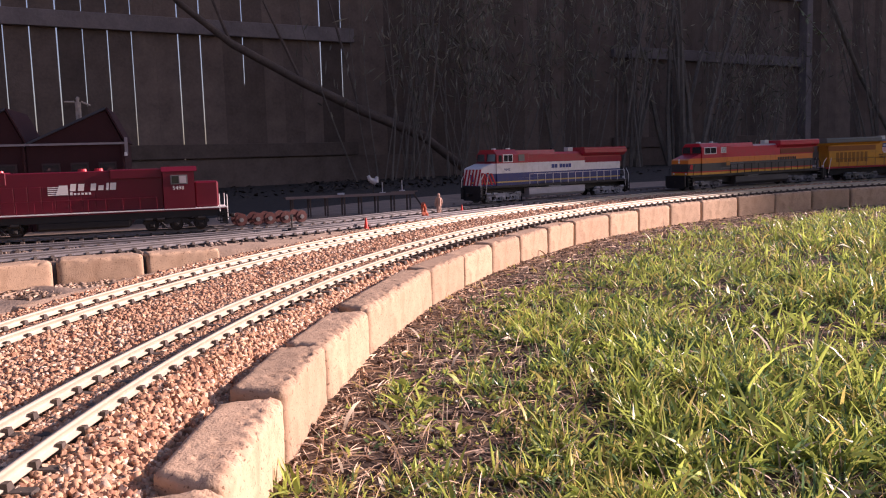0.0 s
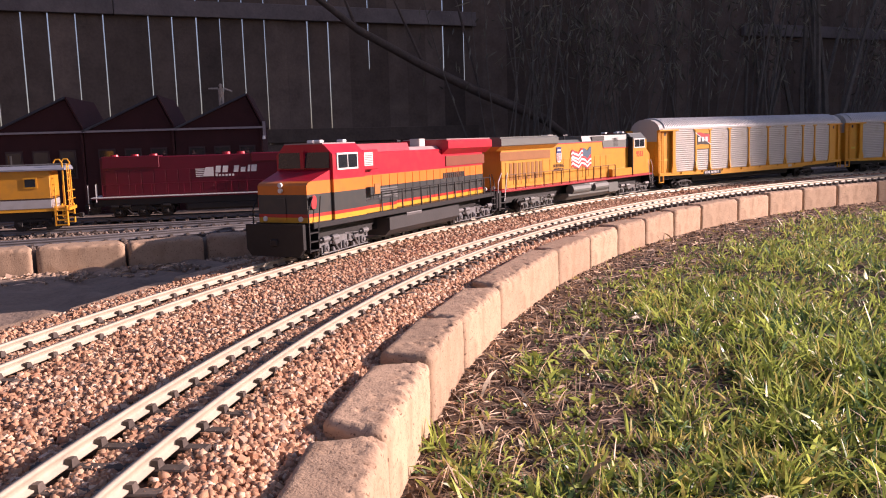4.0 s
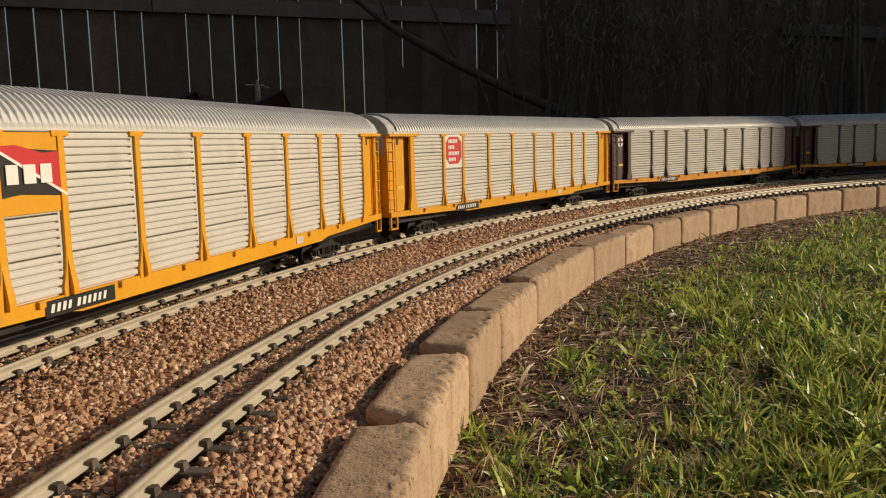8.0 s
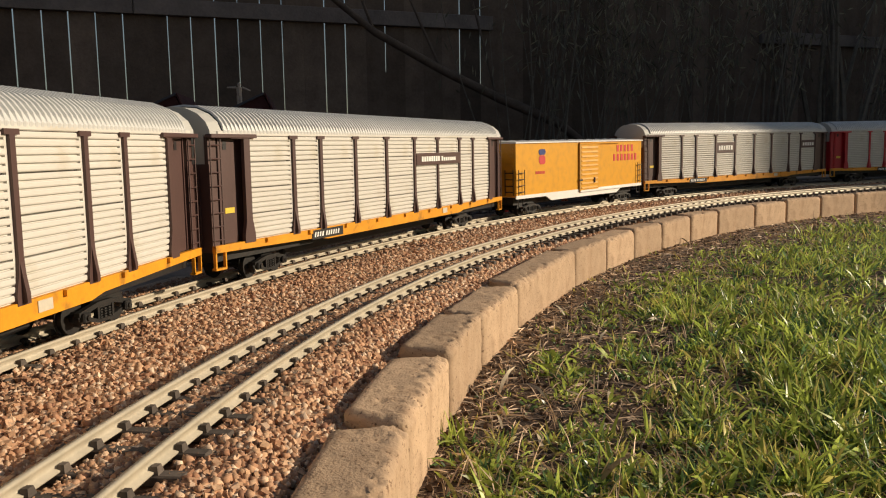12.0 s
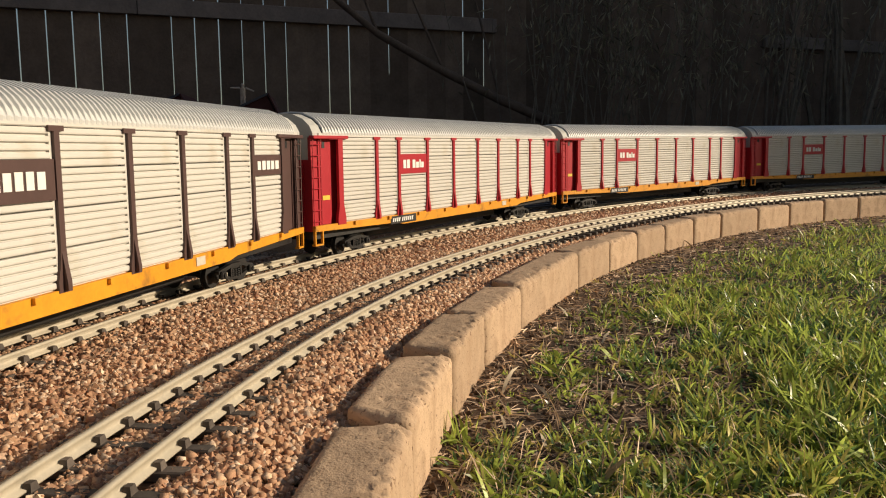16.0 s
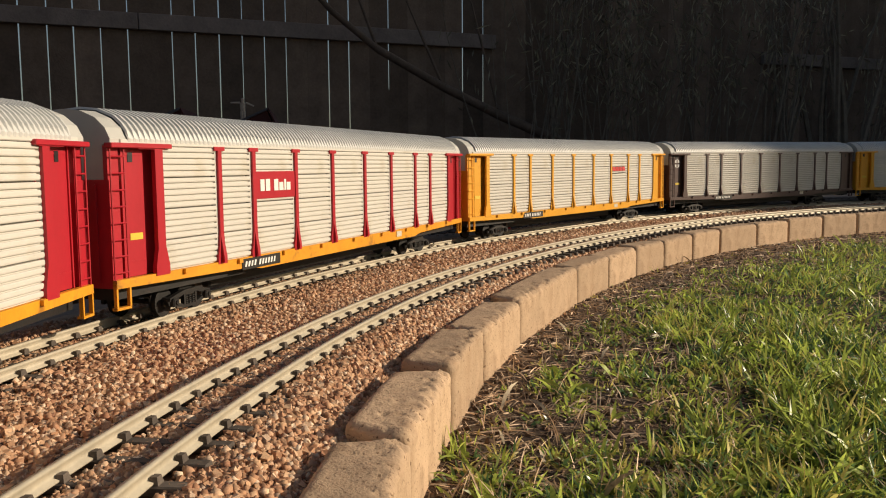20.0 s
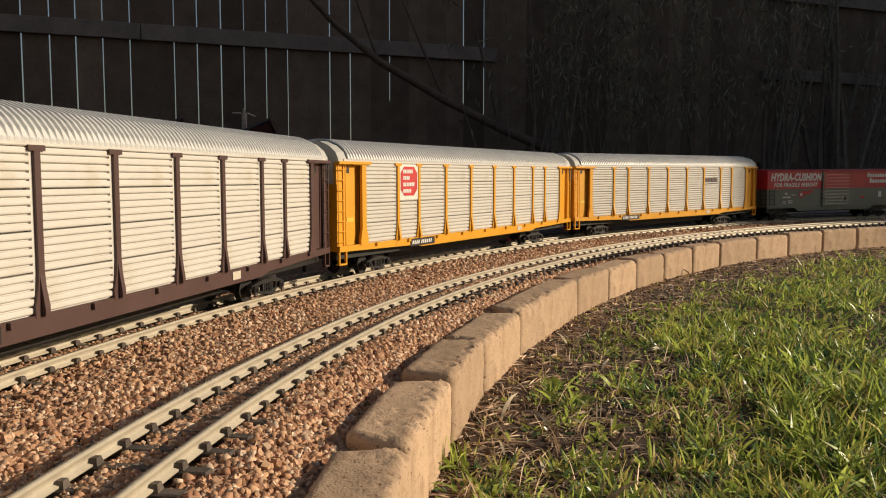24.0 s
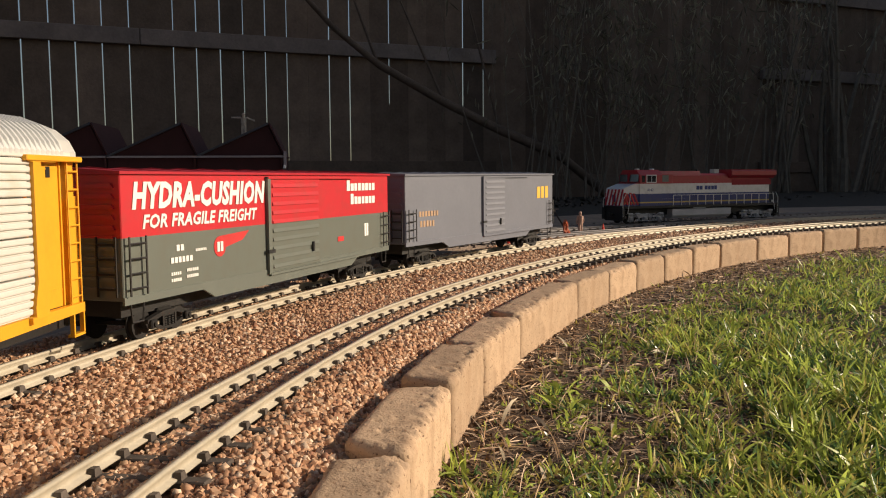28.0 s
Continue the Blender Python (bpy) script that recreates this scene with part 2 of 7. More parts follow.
def _line():
    s = LINE_S
    kap = _k0 + _k1 * s + _k2 * s * s
    kap = np.where(s < -0.3, 0, kap)
    end = _k0 + _k1 * 3.9 + _k2 * 3.9 ** 2
    kap = np.where(s > 3.9, end * np.clip((4.8 - s) / 0.9, 0, 1), kap)
    h = -np.cumsum(kap) * STEP
    i = int(np.argmin(abs(s)))
    h = h - h[i] + _th
    p = np.stack([np.cumsum(np.cos(h)), np.cumsum(np.sin(h))], 1) * STEP
    p = p - p[i] + (_x0, _y0)
    far = np.clip(np.minimum(s, 5) - 0.8, 0, None)
    back = np.cumsum(1 + kap * BACK_OFF) * STEP
    return p, h, RISE * far ** 2 / (1 + far), back - back[i]


LINE_P, LINE_H, LINE_Z, LINE_B = _line()


def on_line(s, off=0.0, dz=0.0):
    """A point beside the near rail: s metres along it, off to its far side, dz over the rail's top."""
    x, y, h, z = (float(np.interp(s, LINE_S, a)) for a in (LINE_P[:, 0], LINE_P[:, 1], LINE_H, LINE_Z))
    return Vector((x - math.sin(h) * off, y + math.cos(h) * off, z + dz)), h


def back_point(b):
    """A point of the back track's centre line, b metres along it, and the heading there."""
    return on_line(float(np.interp(b, LINE_B, LINE_S)), BACK_OFF)


def spline(ctrl, step=0.01):
    """A smooth path through plan points, as places and headings at even steps."""
    c = np.array([2 * np.array(ctrl[0]) - ctrl[1], *ctrl, 2 * np.array(ctrl[-1]) - ctrl[-2]], float)
    pts = []
    for i in range(1, len(c) - 2):
        for t in np.linspace(0, 1, 40, endpoint=False):
            a, b, d, e = c[i - 1], c[i], c[i + 1], c[i + 2]
            pts.append(0.5 * (2 * b + (d - a) * t + (2 * a - 5 * b + 4 * d - e) * t ** 2 + (3 * b - a - 3 * d + e) * t ** 3))
    pts = np.array(pts)
    run = np.concatenate([[0], np.cumsum(np.hypot(*np.diff(pts, axis=0).T))])
    q = np.arange(0, run[-1], step)
    p = np.stack([np.interp(q, run, pts[:, i]) for i in range(pts.shape[1])], 1)
    g = np.gradient(p, axis=0)
    return q, p, np.arctan2(g[:, 1], g[:, 0])


def sweep(name, path, outline, material):
    """Push an outline (across, up) along a path of (place, heading)."""
    k = len(outline)
    verts, faces = [], []
    for p, h in path:
        for a, u in outline:
            verts.append((p[0] - math.sin(h) * a, p[1] + math.cos(h) * a, p[2] + u))
    for i in range(len(path) - 1):
        for j in range(k):
            m = (j + 1) % k
            faces.append((i * k + j, i * k + m, (i + 1) * k + m, (i + 1) * k + j))
    return quick(name, verts, faces, material)


RAIL_SHAPE = [(-0.0016, 0), (0.0016, 0), (0.0018, -0.0022), (0.0008, -0.003), (0.0008, -0.0068), (0.0038, -0.0076), (0.0038, -0.0086), (-0.0038, -0.0086), (-0.0038, -0.0076), (-0.0008, -0.0068), (-0.0008, -0.003), (-0.0018, -0.0022)]
RAIL_SHAPE = RAIL_SHAPE[::-1]


def sleeper_mesh():
    bm = bmesh.new()
    box(bm, -0.0045, 0.0045, -0.043, 0.043, -0.0145, -0.0088, bevel=0.0008)
    for g in (-0.0238, 0.0238):
        for s in (-1, 1):
            box(bm, -0.0036, 0.0036, g + s * 0.0036 - 0.0026, g + s * 0.0036 + 0.0026, -0.0090, -0.0047, taper=(0.0012, 0.0009))
    return mesh_from("sleeper", bm, TIE)


SLEEPER = sleeper_mesh()


def track(name, label, path, near, group="model railway tracks", metal=RAIL):
    """Two rails on sleepers along a path of (place, heading); near: the stretch, in steps, with sleepers of their own."""
    t = thing(name, label, "railway track", group)
    for off in (-0.0238, 0.0238):
        part("rail", sweep("rail", path[::3], [(a + off, u) for a, u in RAIL_SHAPE], metal), None, t)
    rnd = random.Random(len(path))
    run, last, far = 0.0, -1.0, []
    for i in range(1, len(path)):
        run += math.dist(path[i][0][:2], path[i - 1][0][:2])
        if run - last >= 0.0248:
            last = run
            p, h = path[i]
            m = Matrix.Translation((p[0], p[1], p[2] + rnd.uniform(-0.0006, 0.0003))) @ Matrix.Rotation(h + rnd.uniform(-0.03, 0.03), 4, "Z")
            if near[0] <= i < near[1]:
                ob = part("sleeper", SLEEPER, None, t)
                ob.matrix_basis = m
            else:
                far.append(m)
    bm = bmesh.new()
    for m in far[:400]:
        v0 = len(bm.verts)
        box(bm, -0.0045, 0.0045, -0.043, 0.043, -0.0145, -0.0088)
        bm.verts.ensure_lookup_table()
        for v in bm.verts[v0:]:
            v.co = m @ v.co
    if far:
        tagged(part("sleeper_row", bm, TIE, t), kind="stuff")
    return t


def line_path(off, s0, s1, step=0.01):
    return [on_line(s, off) for s in np.arange(s0, s1, step)]


# ---- ground ----
def off_of(x, y):
    """How far plan points lie from the near rail (negative on the lawn's side), and where along it."""
    sel = (LINE_S > -6) & (LINE_S < 9)
    p, h, s = LINE_P[sel][::4], LINE_H[sel][::4], LINE_S[sel][::4]
    x, y = np.ravel(x), np.ravel(y)
    out, at = np.empty(len(x)), np.empty(len(x))
    for i in range(0, len(x), 4000):
        dx, dy = x[i:i + 4000, None] - p[:, 0], y[i:i + 4000, None] - p[:, 1]
        j = np.argmin(dx ** 2 + dy ** 2, 1)
        r = np.arange(len(j))
        out[i:i + 4000] = -np.sin(h[j]) * dx[r, j] + np.cos(h[j]) * dy[r, j]
        at[i:i + 4000] = s[j]
    return out, at


def kerb_off(s):
    """The kerb's outer face, measured from the near rail."""
    return -np.maximum(0.1145 - 0.034 * np.asarray(s), 0.030)


def ground_z(x, y):
    off, s = off_of(x, y)
    d = np.clip((kerb_off(np.clip(s, -0.5, 4)) - off - 0.10) / 1.1, 0, 1)
    lift = 0.040 * d * d * (3 - 2 * d)
    bumps = 0.004 * np.sin(np.ravel(x) * 17 + 1.3 * np.sin(np.ravel(y) * 11)) * np.cos(np.ravel(y) * 13 + 2) + 0.006 * np.sin(np.ravel(x) * 5.1 + 2) * np.sin(np.ravel(y) * 4.3)
    return -0.068 + lift + bumps * d + 0.012 * np.clip(s - 1.0, 0, 3) / 3 * (off < -0.02)


def build_ground():
    def axis(lo, hi, step):
        core = np.arange(lo, hi, step)
        far = np.geomspace(0.3, 900, 14)
        return np.concatenate([(lo - far)[::-1], core, hi + far])

    xs, ys = axis(-2.0, 6.5, 0.04), axis(-1.0, 6.0, 0.04)
    gx, gy = np.meshgrid(xs, ys, indexing="ij")
    z = ground_z(gx, gy).reshape(gx.shape)
    z = np.where((abs(gx) > 30) | (abs(gy) > 30), -0.068, z)
    n = len(ys)
    idx = np.arange(gx.size).reshape(gx.shape)
    faces = np.stack([idx[:-1, :-1], idx[1:, :-1], idx[1:, 1:], idx[:-1, 1:]], -1).reshape(-1, 4)
    me = quick("ground", np.stack([gx, gy, z], -1).reshape(-1, 3), faces, SOIL)
    me.polygons.foreach_set("use_smooth", [True] * len(me.polygons))
    tagged(new("ground", me), "bare brown soil of the lawn with dry litter", "ground", kind="structure")


build_ground()

# the raised bed of the main line


def build_bed():
    verts, k = [], 6
    stations = np.concatenate([np.arange(-24, -0.6, 0.3), np.arange(-0.6, 4.6, 0.05), np.arange(4.6, 23.9, 0.3)])
    for s in stations:
        edge = float(kerb_off(min(max(s, -1.0), 4.6))) + 0.034
        for off, dz in ((edge, -0.07), (edge, -0.0335), (edge + 0.040, -0.0155), (0.20, -0.0145), (0.30, -0.0145), (0.318, -0.07)):
            verts.append(on_line(s, off, dz)[0])
    n = len(stations)
    faces = [(i * k + j, i * k + j + 1, (i + 1) * k + j + 1, (i + 1) * k + j) for i in range(n - 1) for j in range(k - 1)]
    return quick("track_bed", verts, faces, BED)


bed = build_bed()
tagged(new("track_bed", bed), "raised bed of pinkish gravel under the two tracks", "track bed", kind="structure")


def build_yard():
    """The level ground behind the main line, up to the fence and beyond."""
    front = [(-9, -1.9), (-1.6, 1.18), (-0.70, 1.455), (-0.42, 1.57), (-0.27, 1.625), (-0.13, 1.70), (0.02, 1.78)] + [tuple(on_line(s, 0.285)[0][:2]) for s in np.arange(1.62, 12, 0.2)]
    front = np.array([f for f in front])
    runs = np.concatenate([[0], np.cumsum(np.hypot(*np.diff(front, axis=0).T))])
    q = np.linspace(0, runs[-1], 140)
    f = np.stack([np.interp(q, runs, front[:, 0]), np.interp(q, runs, front[:, 1])], 1)
    _, s = off_of(f[:, 0], f[:, 1])
    rise = np.interp(s, LINE_S, LINE_Z) * (f[:, 0] > 0)
    rows = []
    for k in (0.0, 0.02, 0.045, 0.075, 0.3, 0.6, 1.0):
        b = np.stack([f[:, 0] - 4.5 * k, f[:, 1] + 11 * k], 1)
        rows.append(np.stack([b[:, 0], b[:, 1], rise - 0.0135 + 0 * k], 1))
    low = rows[0].copy()
    low[:, 2] -= 0.06
    v = np.concatenate([low] + rows)
    n = len(f)
    faces = [(r * n + i, r * n + i + 1, (r + 1) * n + i + 1, (r + 1) * n + i) for r in range(len(rows)) for i in range(n - 1)]
    rear = [q for q in faces if q[0] >= 4 * n]
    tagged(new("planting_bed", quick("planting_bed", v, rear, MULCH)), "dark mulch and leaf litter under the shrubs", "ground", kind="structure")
    faces = [q for q in faces if q[0] < 4 * n]
    tagged(new("yard_ground", quick("yard_ground", v, faces, DUST)), "dusty grey-brown gravel ground of the siding yard", "ground", kind="structure")


build_yard()


def build_hollow():
    """The dusty ground between the yard's kerb and the bed of the main line."""
    c = np.array([(-2.6, 0.72), (-1.6, 1.10), (-1.1, 1.27), (-0.67, 1.41), (-0.42, 1.525), (-0.27, 1.58), (-0.14, 1.64), (0.0, 1.725)])
    q = np.linspace(0, 1, 90)
    k = np.linspace(0, 1, len(c))
    f = np.stack([np.interp(q, k, c[:, 0]), np.interp(q, k, c[:, 1])], 1)
    rows = []
    for d in np.linspace(-0.02, 0.62, 30):
        x, y = f[:, 0] + 0.42 * d, f[:, 1] - 0.91 * d
        z = -0.050 + 0.006 * np.sin(x * 23 + 2 * np.sin(y * 17)) * np.cos(y * 19) + 0.003 * np.sin(x * 61 + y * 47) - 0.02 * np.clip(d - 0.40, 0, 1)
        rows.append(np.stack([x, y, z], 1))
    v, n = np.concatenate(rows), len(q)
    off, _ = off_of(v[:, 0], v[:, 1])
    faces = [(r * n + i, r * n + i + 1, (r + 1) * n + i + 1, (r + 1) * n + i) for r in range(len(rows) - 1) for i in range(n - 1) if off[r * n + i] > 0.22 and off[(r + 1) * n + i + 1] > 0.22]
    tagged(new("hollow_ground", quick("hollow_ground", v, faces, DUST)), "dusty trodden ground in the hollow beside the bed", "ground", kind="structure")


build_hollow()

# ---- kerbs ----


def block_mesh(length, depth, height, seed, step=0.0055):
    """A worn concrete block, narrower at the back, with rounded, chipped and pitted edges; its front face is on y = 0 and its top on z = 0."""
    rnd = random.Random(seed)
    r1, r2 = rnd.uniform(0.0055, 0.0085), 0.006
    prof = [(0.0, -height + (height - r1) * k / 14) for k in range(14)]
    prof += [(r1 - r1 * math.cos(a), -r1 + r1 * math.sin(a)) for a in (radians(18 * k) for k in range(6))]
    m = 8 if step > 0.004 else 12
    prof += [(r1 + (depth - r1 - r2) * k / m, 0.0) for k in range(1, m)]
    prof += [(depth - r2 + r2 * math.sin(a), -r2 + r2 * math.cos(a)) for a in (radians(30 * k) for k in range(4))]
    prof += [(depth, -height * 0.6), (depth, -height)]
    r = rnd.uniform(0.0050, 0.0085)
    ends = [0.0, 0.0007, 0.0018, 0.0035, r]
    n = max(12, int(length / step))
    xs = [-length / 2 + e for e in ends] + [-length / 2 + r + (length - 2 * r) * k / n for k in range(1, n)] + [length / 2 - e for e in ends[::-1]]
    back = rnd.uniform(0.10, 0.20)
    tilt = rnd.uniform(-0.0012, 0.0012)
    pits = [(rnd.uniform(-length / 2, length / 2), abs(rnd.gauss(0, 0.007)) if rnd.random() < 0.65 else rnd.uniform(0, depth), rnd.uniform(0.0016, 0.0038), rnd.uniform(0.0008, 0.0024)) for _ in range(int(length * 420))]
    verts = []
    for x in xs:
        e = min(length / 2 - abs(x), r)
        inset = r - math.sqrt(max(0.0, r * r - (r - e) ** 2))
        for y, z in prof:
            q = Vector((x * (1 - back * max(0.0, y - 0.012) / depth), y + inset * (1 - 2 * y / depth), z - inset * (1 + z / height) + tilt * x / length * 2))
            edge = z > -0.010 and (y < 0.010 or e < r)
            a, b = q * 40 + Vector((seed * 3.1, 0, 0)), q * 210 + Vector((0, seed * 1.7, 0))
            q += Vector((0, noise.noise(a), noise.noise(a + Vector((0, 9, 0))))) * 0.0008
            q += Vector((0, noise.noise(b), noise.noise(b + Vector((0, 5, 0))))) * (0.0016 if edge else 0.0005)
            if z > -0.012:
                # chips and holes, thickest along the front edge
                for px0, py0, pr, pd in pits:
                    g = ((x - px0) ** 2 + (y - py0) ** 2 + (0.3 * z) ** 2) / (pr * pr)
                    if g < 1:
                        q += Vector((0, 0.35, -1)) * pd * (1 - g)
            verts.append(q)
    k = len(prof)
    bm = bmesh.new()
    vs = [bm.verts.new(q) for q in verts]
    for i in range(len(xs) - 1):
        for j in range(k):
            m = (j + 1) % k
            bm.faces.new((vs[i * k + j], vs[i * k + m], vs[i * k + k + m], vs[i * k + k + j])).smooth = True
    bm.faces.new(vs[:k][::-1])
    bm.faces.new(vs[-k:])
    bmesh.ops.recalc_face_normals(bm, faces=bm.faces[:])
    return mesh_from("block", bm, KERB)


BLOCKS = [-1.36, -1.16, -0.96, -0.76, -0.56, -0.355, -0.155, 0.030, 0.205, 0.375, 0.56, 0.885, 1.07, 1.23, 1.395, 1.56, 1.72, 1.925, 2.10, 2.28, 2.46, 2.65, 2.84, 3.02, 3.20, 3.39, 3.58, 3.77, 3.96, 4.16, 4.36, 4.56]


def kerb_row(name, label, joints, at, depth, height, seed):
    row = thing(name, label, "kerb", kind="structure")
    rnd = random.Random(seed)
    for i, (a, b) in enumerate(zip(joints[:-1], joints[1:])):
        (p, _), (q, _) = at(a), at(b)
        d = q - p
        ob = part("block", block_mesh(d.length - 0.0054, depth, height, seed + i, 0.0030 if a > -0.2 and b < 0.9 and depth < 0.05 else 0.0055), None, row)
        m = (p + q) / 2
        ob.matrix_basis = Matrix.Translation((m[0], m[1], m[2] + rnd.uniform(-0.0018, 0.0014))) @ Matrix.Rotation(math.atan2(d.y, d.x) + rnd.uniform(-0.012, 0.012), 4, "Z") @ Matrix.Rotation(rnd.uniform(-0.012, 0.012), 4, "X")
    return row


kerb_row("kerb_lawn", "row of sandy concrete blocks edging the gravel bed", BLOCKS, lambda s: on_line(s, float(kerb_off(s)), -0.0135), 0.046, 0.085, 10)
kerb_row("kerb_hollow", "row of dusty concrete blocks on the far side of the bed", [-0.35, -0.17, 0.02, 0.20, 0.38, 0.56, 0.74, 0.92, 1.10], lambda s: on_line(s, 0.318 + 0.012 * s, -0.019), 0.058, 0.07, 60)
YARD_KERB = spline([(-1.6, 1.12), (-1.1, 1.29), (-0.67, 1.43), (-0.55, 1.472), (-0.42, 1.545), (-0.27, 1.60), (-0.14, 1.66), (0.0, 1.745)])


def yard_kerb_at(q):
    i = min(int(q / 0.01), len(YARD_KERB[1]) - 1)
    return Vector((*YARD_KERB[1][i], -0.004)), YARD_KERB[2][i]


kerb_row("kerb_yard", "row of earthy concrete blocks holding up the yard", [0.05, 0.20, 0.35, 0.50, 0.66, 0.82, 0.98, 1.135, 1.275, 1.425, 1.565], yard_kerb_at, 0.06, 0.075, 90)

# ---- tracks ----
def lift(p):
    """The height of the yard at a plan point."""
    _, s = off_of(p[:, 0], p[:, 1])
    return np.interp(s, LINE_S, LINE_Z) * np.clip(p[:, 0] / 0.3, 0, 1)


def yard_path(ctrl):
    _, p, h = spline(ctrl)
    z = lift(p)
    return [(Vector((a[0], a[1], float(c))), float(b)) for a, b, c in zip(p, h, z)]


track("front_track", "pale metal rails on dark sleepers, empty main track", line_path(0.0238, -8, 8), (750, 1270))
track("back_track", "pale metal rails on dark sleepers under the train", line_path(BACK_OFF, -20, 22), (1940, 2470))
SIDING = yard_path([(-2.4, 0.95), (-0.9, 1.47), (-0.53, 1.63), (-0.15, 1.86), (0.24, 2.12), (0.64, 2.40)] + [tuple(on_line(s, 0.345)[0][:2]) for s in (2.15, 2.5, 3.0, 3.6, 4.4, 5.5, 7.0)])
track("siding_track", "metal rails of the first siding, shade put into their dull colour", SIDING, (80, 380), metal=RAIL_SHADED)
YARD = yard_path([(-3.0, 1.72), (-0.8, 2.03), (-0.17, 2.15), (0.15, 2.28), (0.55, 2.53), (0.83, 2.68), (1.08, 2.80)] + [tuple(on_line(s, 0.50)[0][:2]) for s in (2.6, 3.0, 3.6, 4.4, 5.5, 7.0)])
track("yard_track", "metal rails of the rear siding, shade put into their dull colour", YARD, (170, 500), metal=RAIL_SHADED)
MIDDLE = yard_path([(-3.0, 1.30), (-1.2, 1.67), (-0.7, 1.79), (-0.3, 1.91), (0.1, 2.06), (0.35, 2.20)])
track("middle_track", "metal rails of the middle siding, shade put into their dull colour", MIDDLE, (150, 400), metal=RAIL_SHADED)

# ---- fence ----
FENCE_O, FENCE_D = Vector((-1.697, 5.088)), Vector((0.9178, 0.397))
FENCE_A = math.atan2(FENCE_D.y, FENCE_D.x)


def build_fence():
    f = thing("fence_back", "tall weathered wooden board fence, dark against the light", "fence", kind="structure")
    f.matrix_basis = Matrix.Translation((FENCE_O.x, FENCE_O.y, -0.06)) @ Matrix.Rotation(FENCE_A, 4, "Z")
    rnd = random.Random(5)
    # edges between boards: place along the fence, and how low the open gap runs (None: shut)
    edges = [(-1.86 + 0.139 * i, 0.2) for i in range(8)]
    edges += [(-0.745, 0.2), (-0.60, 0.2), (-0.462, 0.2), (-0.317, 0.2), (-0.168, 0.24), (-0.03, None), (0.083, 0.2), (0.218, 0.2), (0.36, 0.2), (0.50, 0.56), (0.638, 0.2), (0.775, 0.2), (0.912, None), (1.052, 0.2), (1.19, 0.3), (1.33, None), (1.465, 0.70), (1.60, None), (1.736, None), (1.873, None), (2.01, 0.70), (2.168, 0.62), (2.31, None), (2.507, None)]
    edges += [(2.507 + 0.1395 * i, None) for i in range(1, 67)]
    half = [0.0 if low is None else rnd.uniform(0.0022, 0.0034) + 0.0007 * max(0, x + 0.46) for x, low in edges]
    for (x0, low0), (x1, low1), h0, h1 in zip(edges, edges[1:], half, half[1:]):
        bm = bmesh.new()
        top = 1.88 + rnd.uniform(-0.02, 0.02)
        lean = rnd.uniform(-0.001, 0.001)
        y = rnd.uniform(0, 0.002)
        ring = [(x0 + 0.0003, 0), (x1 - 0.0003, 0)]
        if low1 is not None:
            ring += [(x1 - 0.0003, low1), (x1 - h1, low1 + 0.03)]
        ring += [(x1 - h1 - 0.0003 + lean, top - 0.03), (x1 - 0.03, top), (x0 + 0.03, top), (x0 + h0 + 0.0003 + lean, top - 0.03)]
        if low0 is not None:
            ring += [(x0 + h0, low0 + 0.03), (x0 + 0.0003, low0)]
        prism(bm, ring, y, y + 0.009)
        part("board", bm, FENCE, f)
    for x0, x1 in ((-2.55, -0.112), (-0.108, 2.25), (4.70, 7.29)):
        for z0, z1, wood in ((0.245, 0.335, FENCE), (1.015, 1.11, FENCE_RAIL), (1.66, 1.75, FENCE_RAIL)):
            part("fence_rail", a_box(x0, x1, -0.040, -0.001, z0, z1, bevel=0.003), wood, f)
    part("post", a_box(7.292, 7.385, -0.095, -0.003, 0, 1.8, bevel=0.004), FENCE_RAIL, f)
    part("post", a_box(-2.64, -2.55, -0.135, -0.042, 0, 1.8, bevel=0.004), FENCE, f)
    part("kickboard", a_box(-1.9, 11.6, -0.022, -0.002, 0.03, 0.24, bevel=0.002), FENCE, f)
    return f


build_fence()


def plain_fence(name, p, q, h=1.85):
    """The garden's other sides, which the camera never faces."""
    p, q = Vector(p), Vector(q)
    d = q - p
    ob = part(name, a_box(0, d.length, 0, 0.03, -0.07, h), FENCE)
    ob.matrix_basis = Matrix.Translation((*p, 0)) @ Matrix.Rotation(math.atan2(d.y, d.x), 4, "Z")
    tagged(ob, "plain wooden garden fence", "fence", kind="structure")


plain_fence("fence_west", (-4.0, 4.05), (-4.0, -26))
plain_fence("fence_south", (-4.0, -26), (26, -26))
plain_fence("fence_east", (26, -26), (26, 16.9))
# an unseen wall, added to shade the fence and the far end of the track;
WALL_MAT = mat("shade_wall_render", (0.72, 0.68, 0.62), 0.9, var=0.1, scale=3, bump=0.3, bscale=60)
# its pale colour is there to bounce some light back onto the fence
sun_blocker = part("wall_house", a_box(12.0, 12.25, 3.65, 9.7, -0.07, 7.8), WALL_MAT)
tagged(sun_blocker, "plain unseen wall added to keep the sun off the fence and far track", "house wall", kind="structure")

# ---- gravel, as single stones ----
CHIP = [(-1, -1, -1), (1, -1, -1), (1, 1, -1), (-1, 1, -1), (-1, -1, 1), (1, -1, 1), (1, 1, 1), (-1, 1, 1)]
CHIP_F = [(0, 3, 2), (0, 2, 1), (4, 5, 6), (4, 6, 7), (0, 1, 5), (0, 5, 4), (1, 2, 6), (1, 6, 5), (2, 3, 7), (2, 7, 6), (3, 0, 4), (3, 4, 7)]


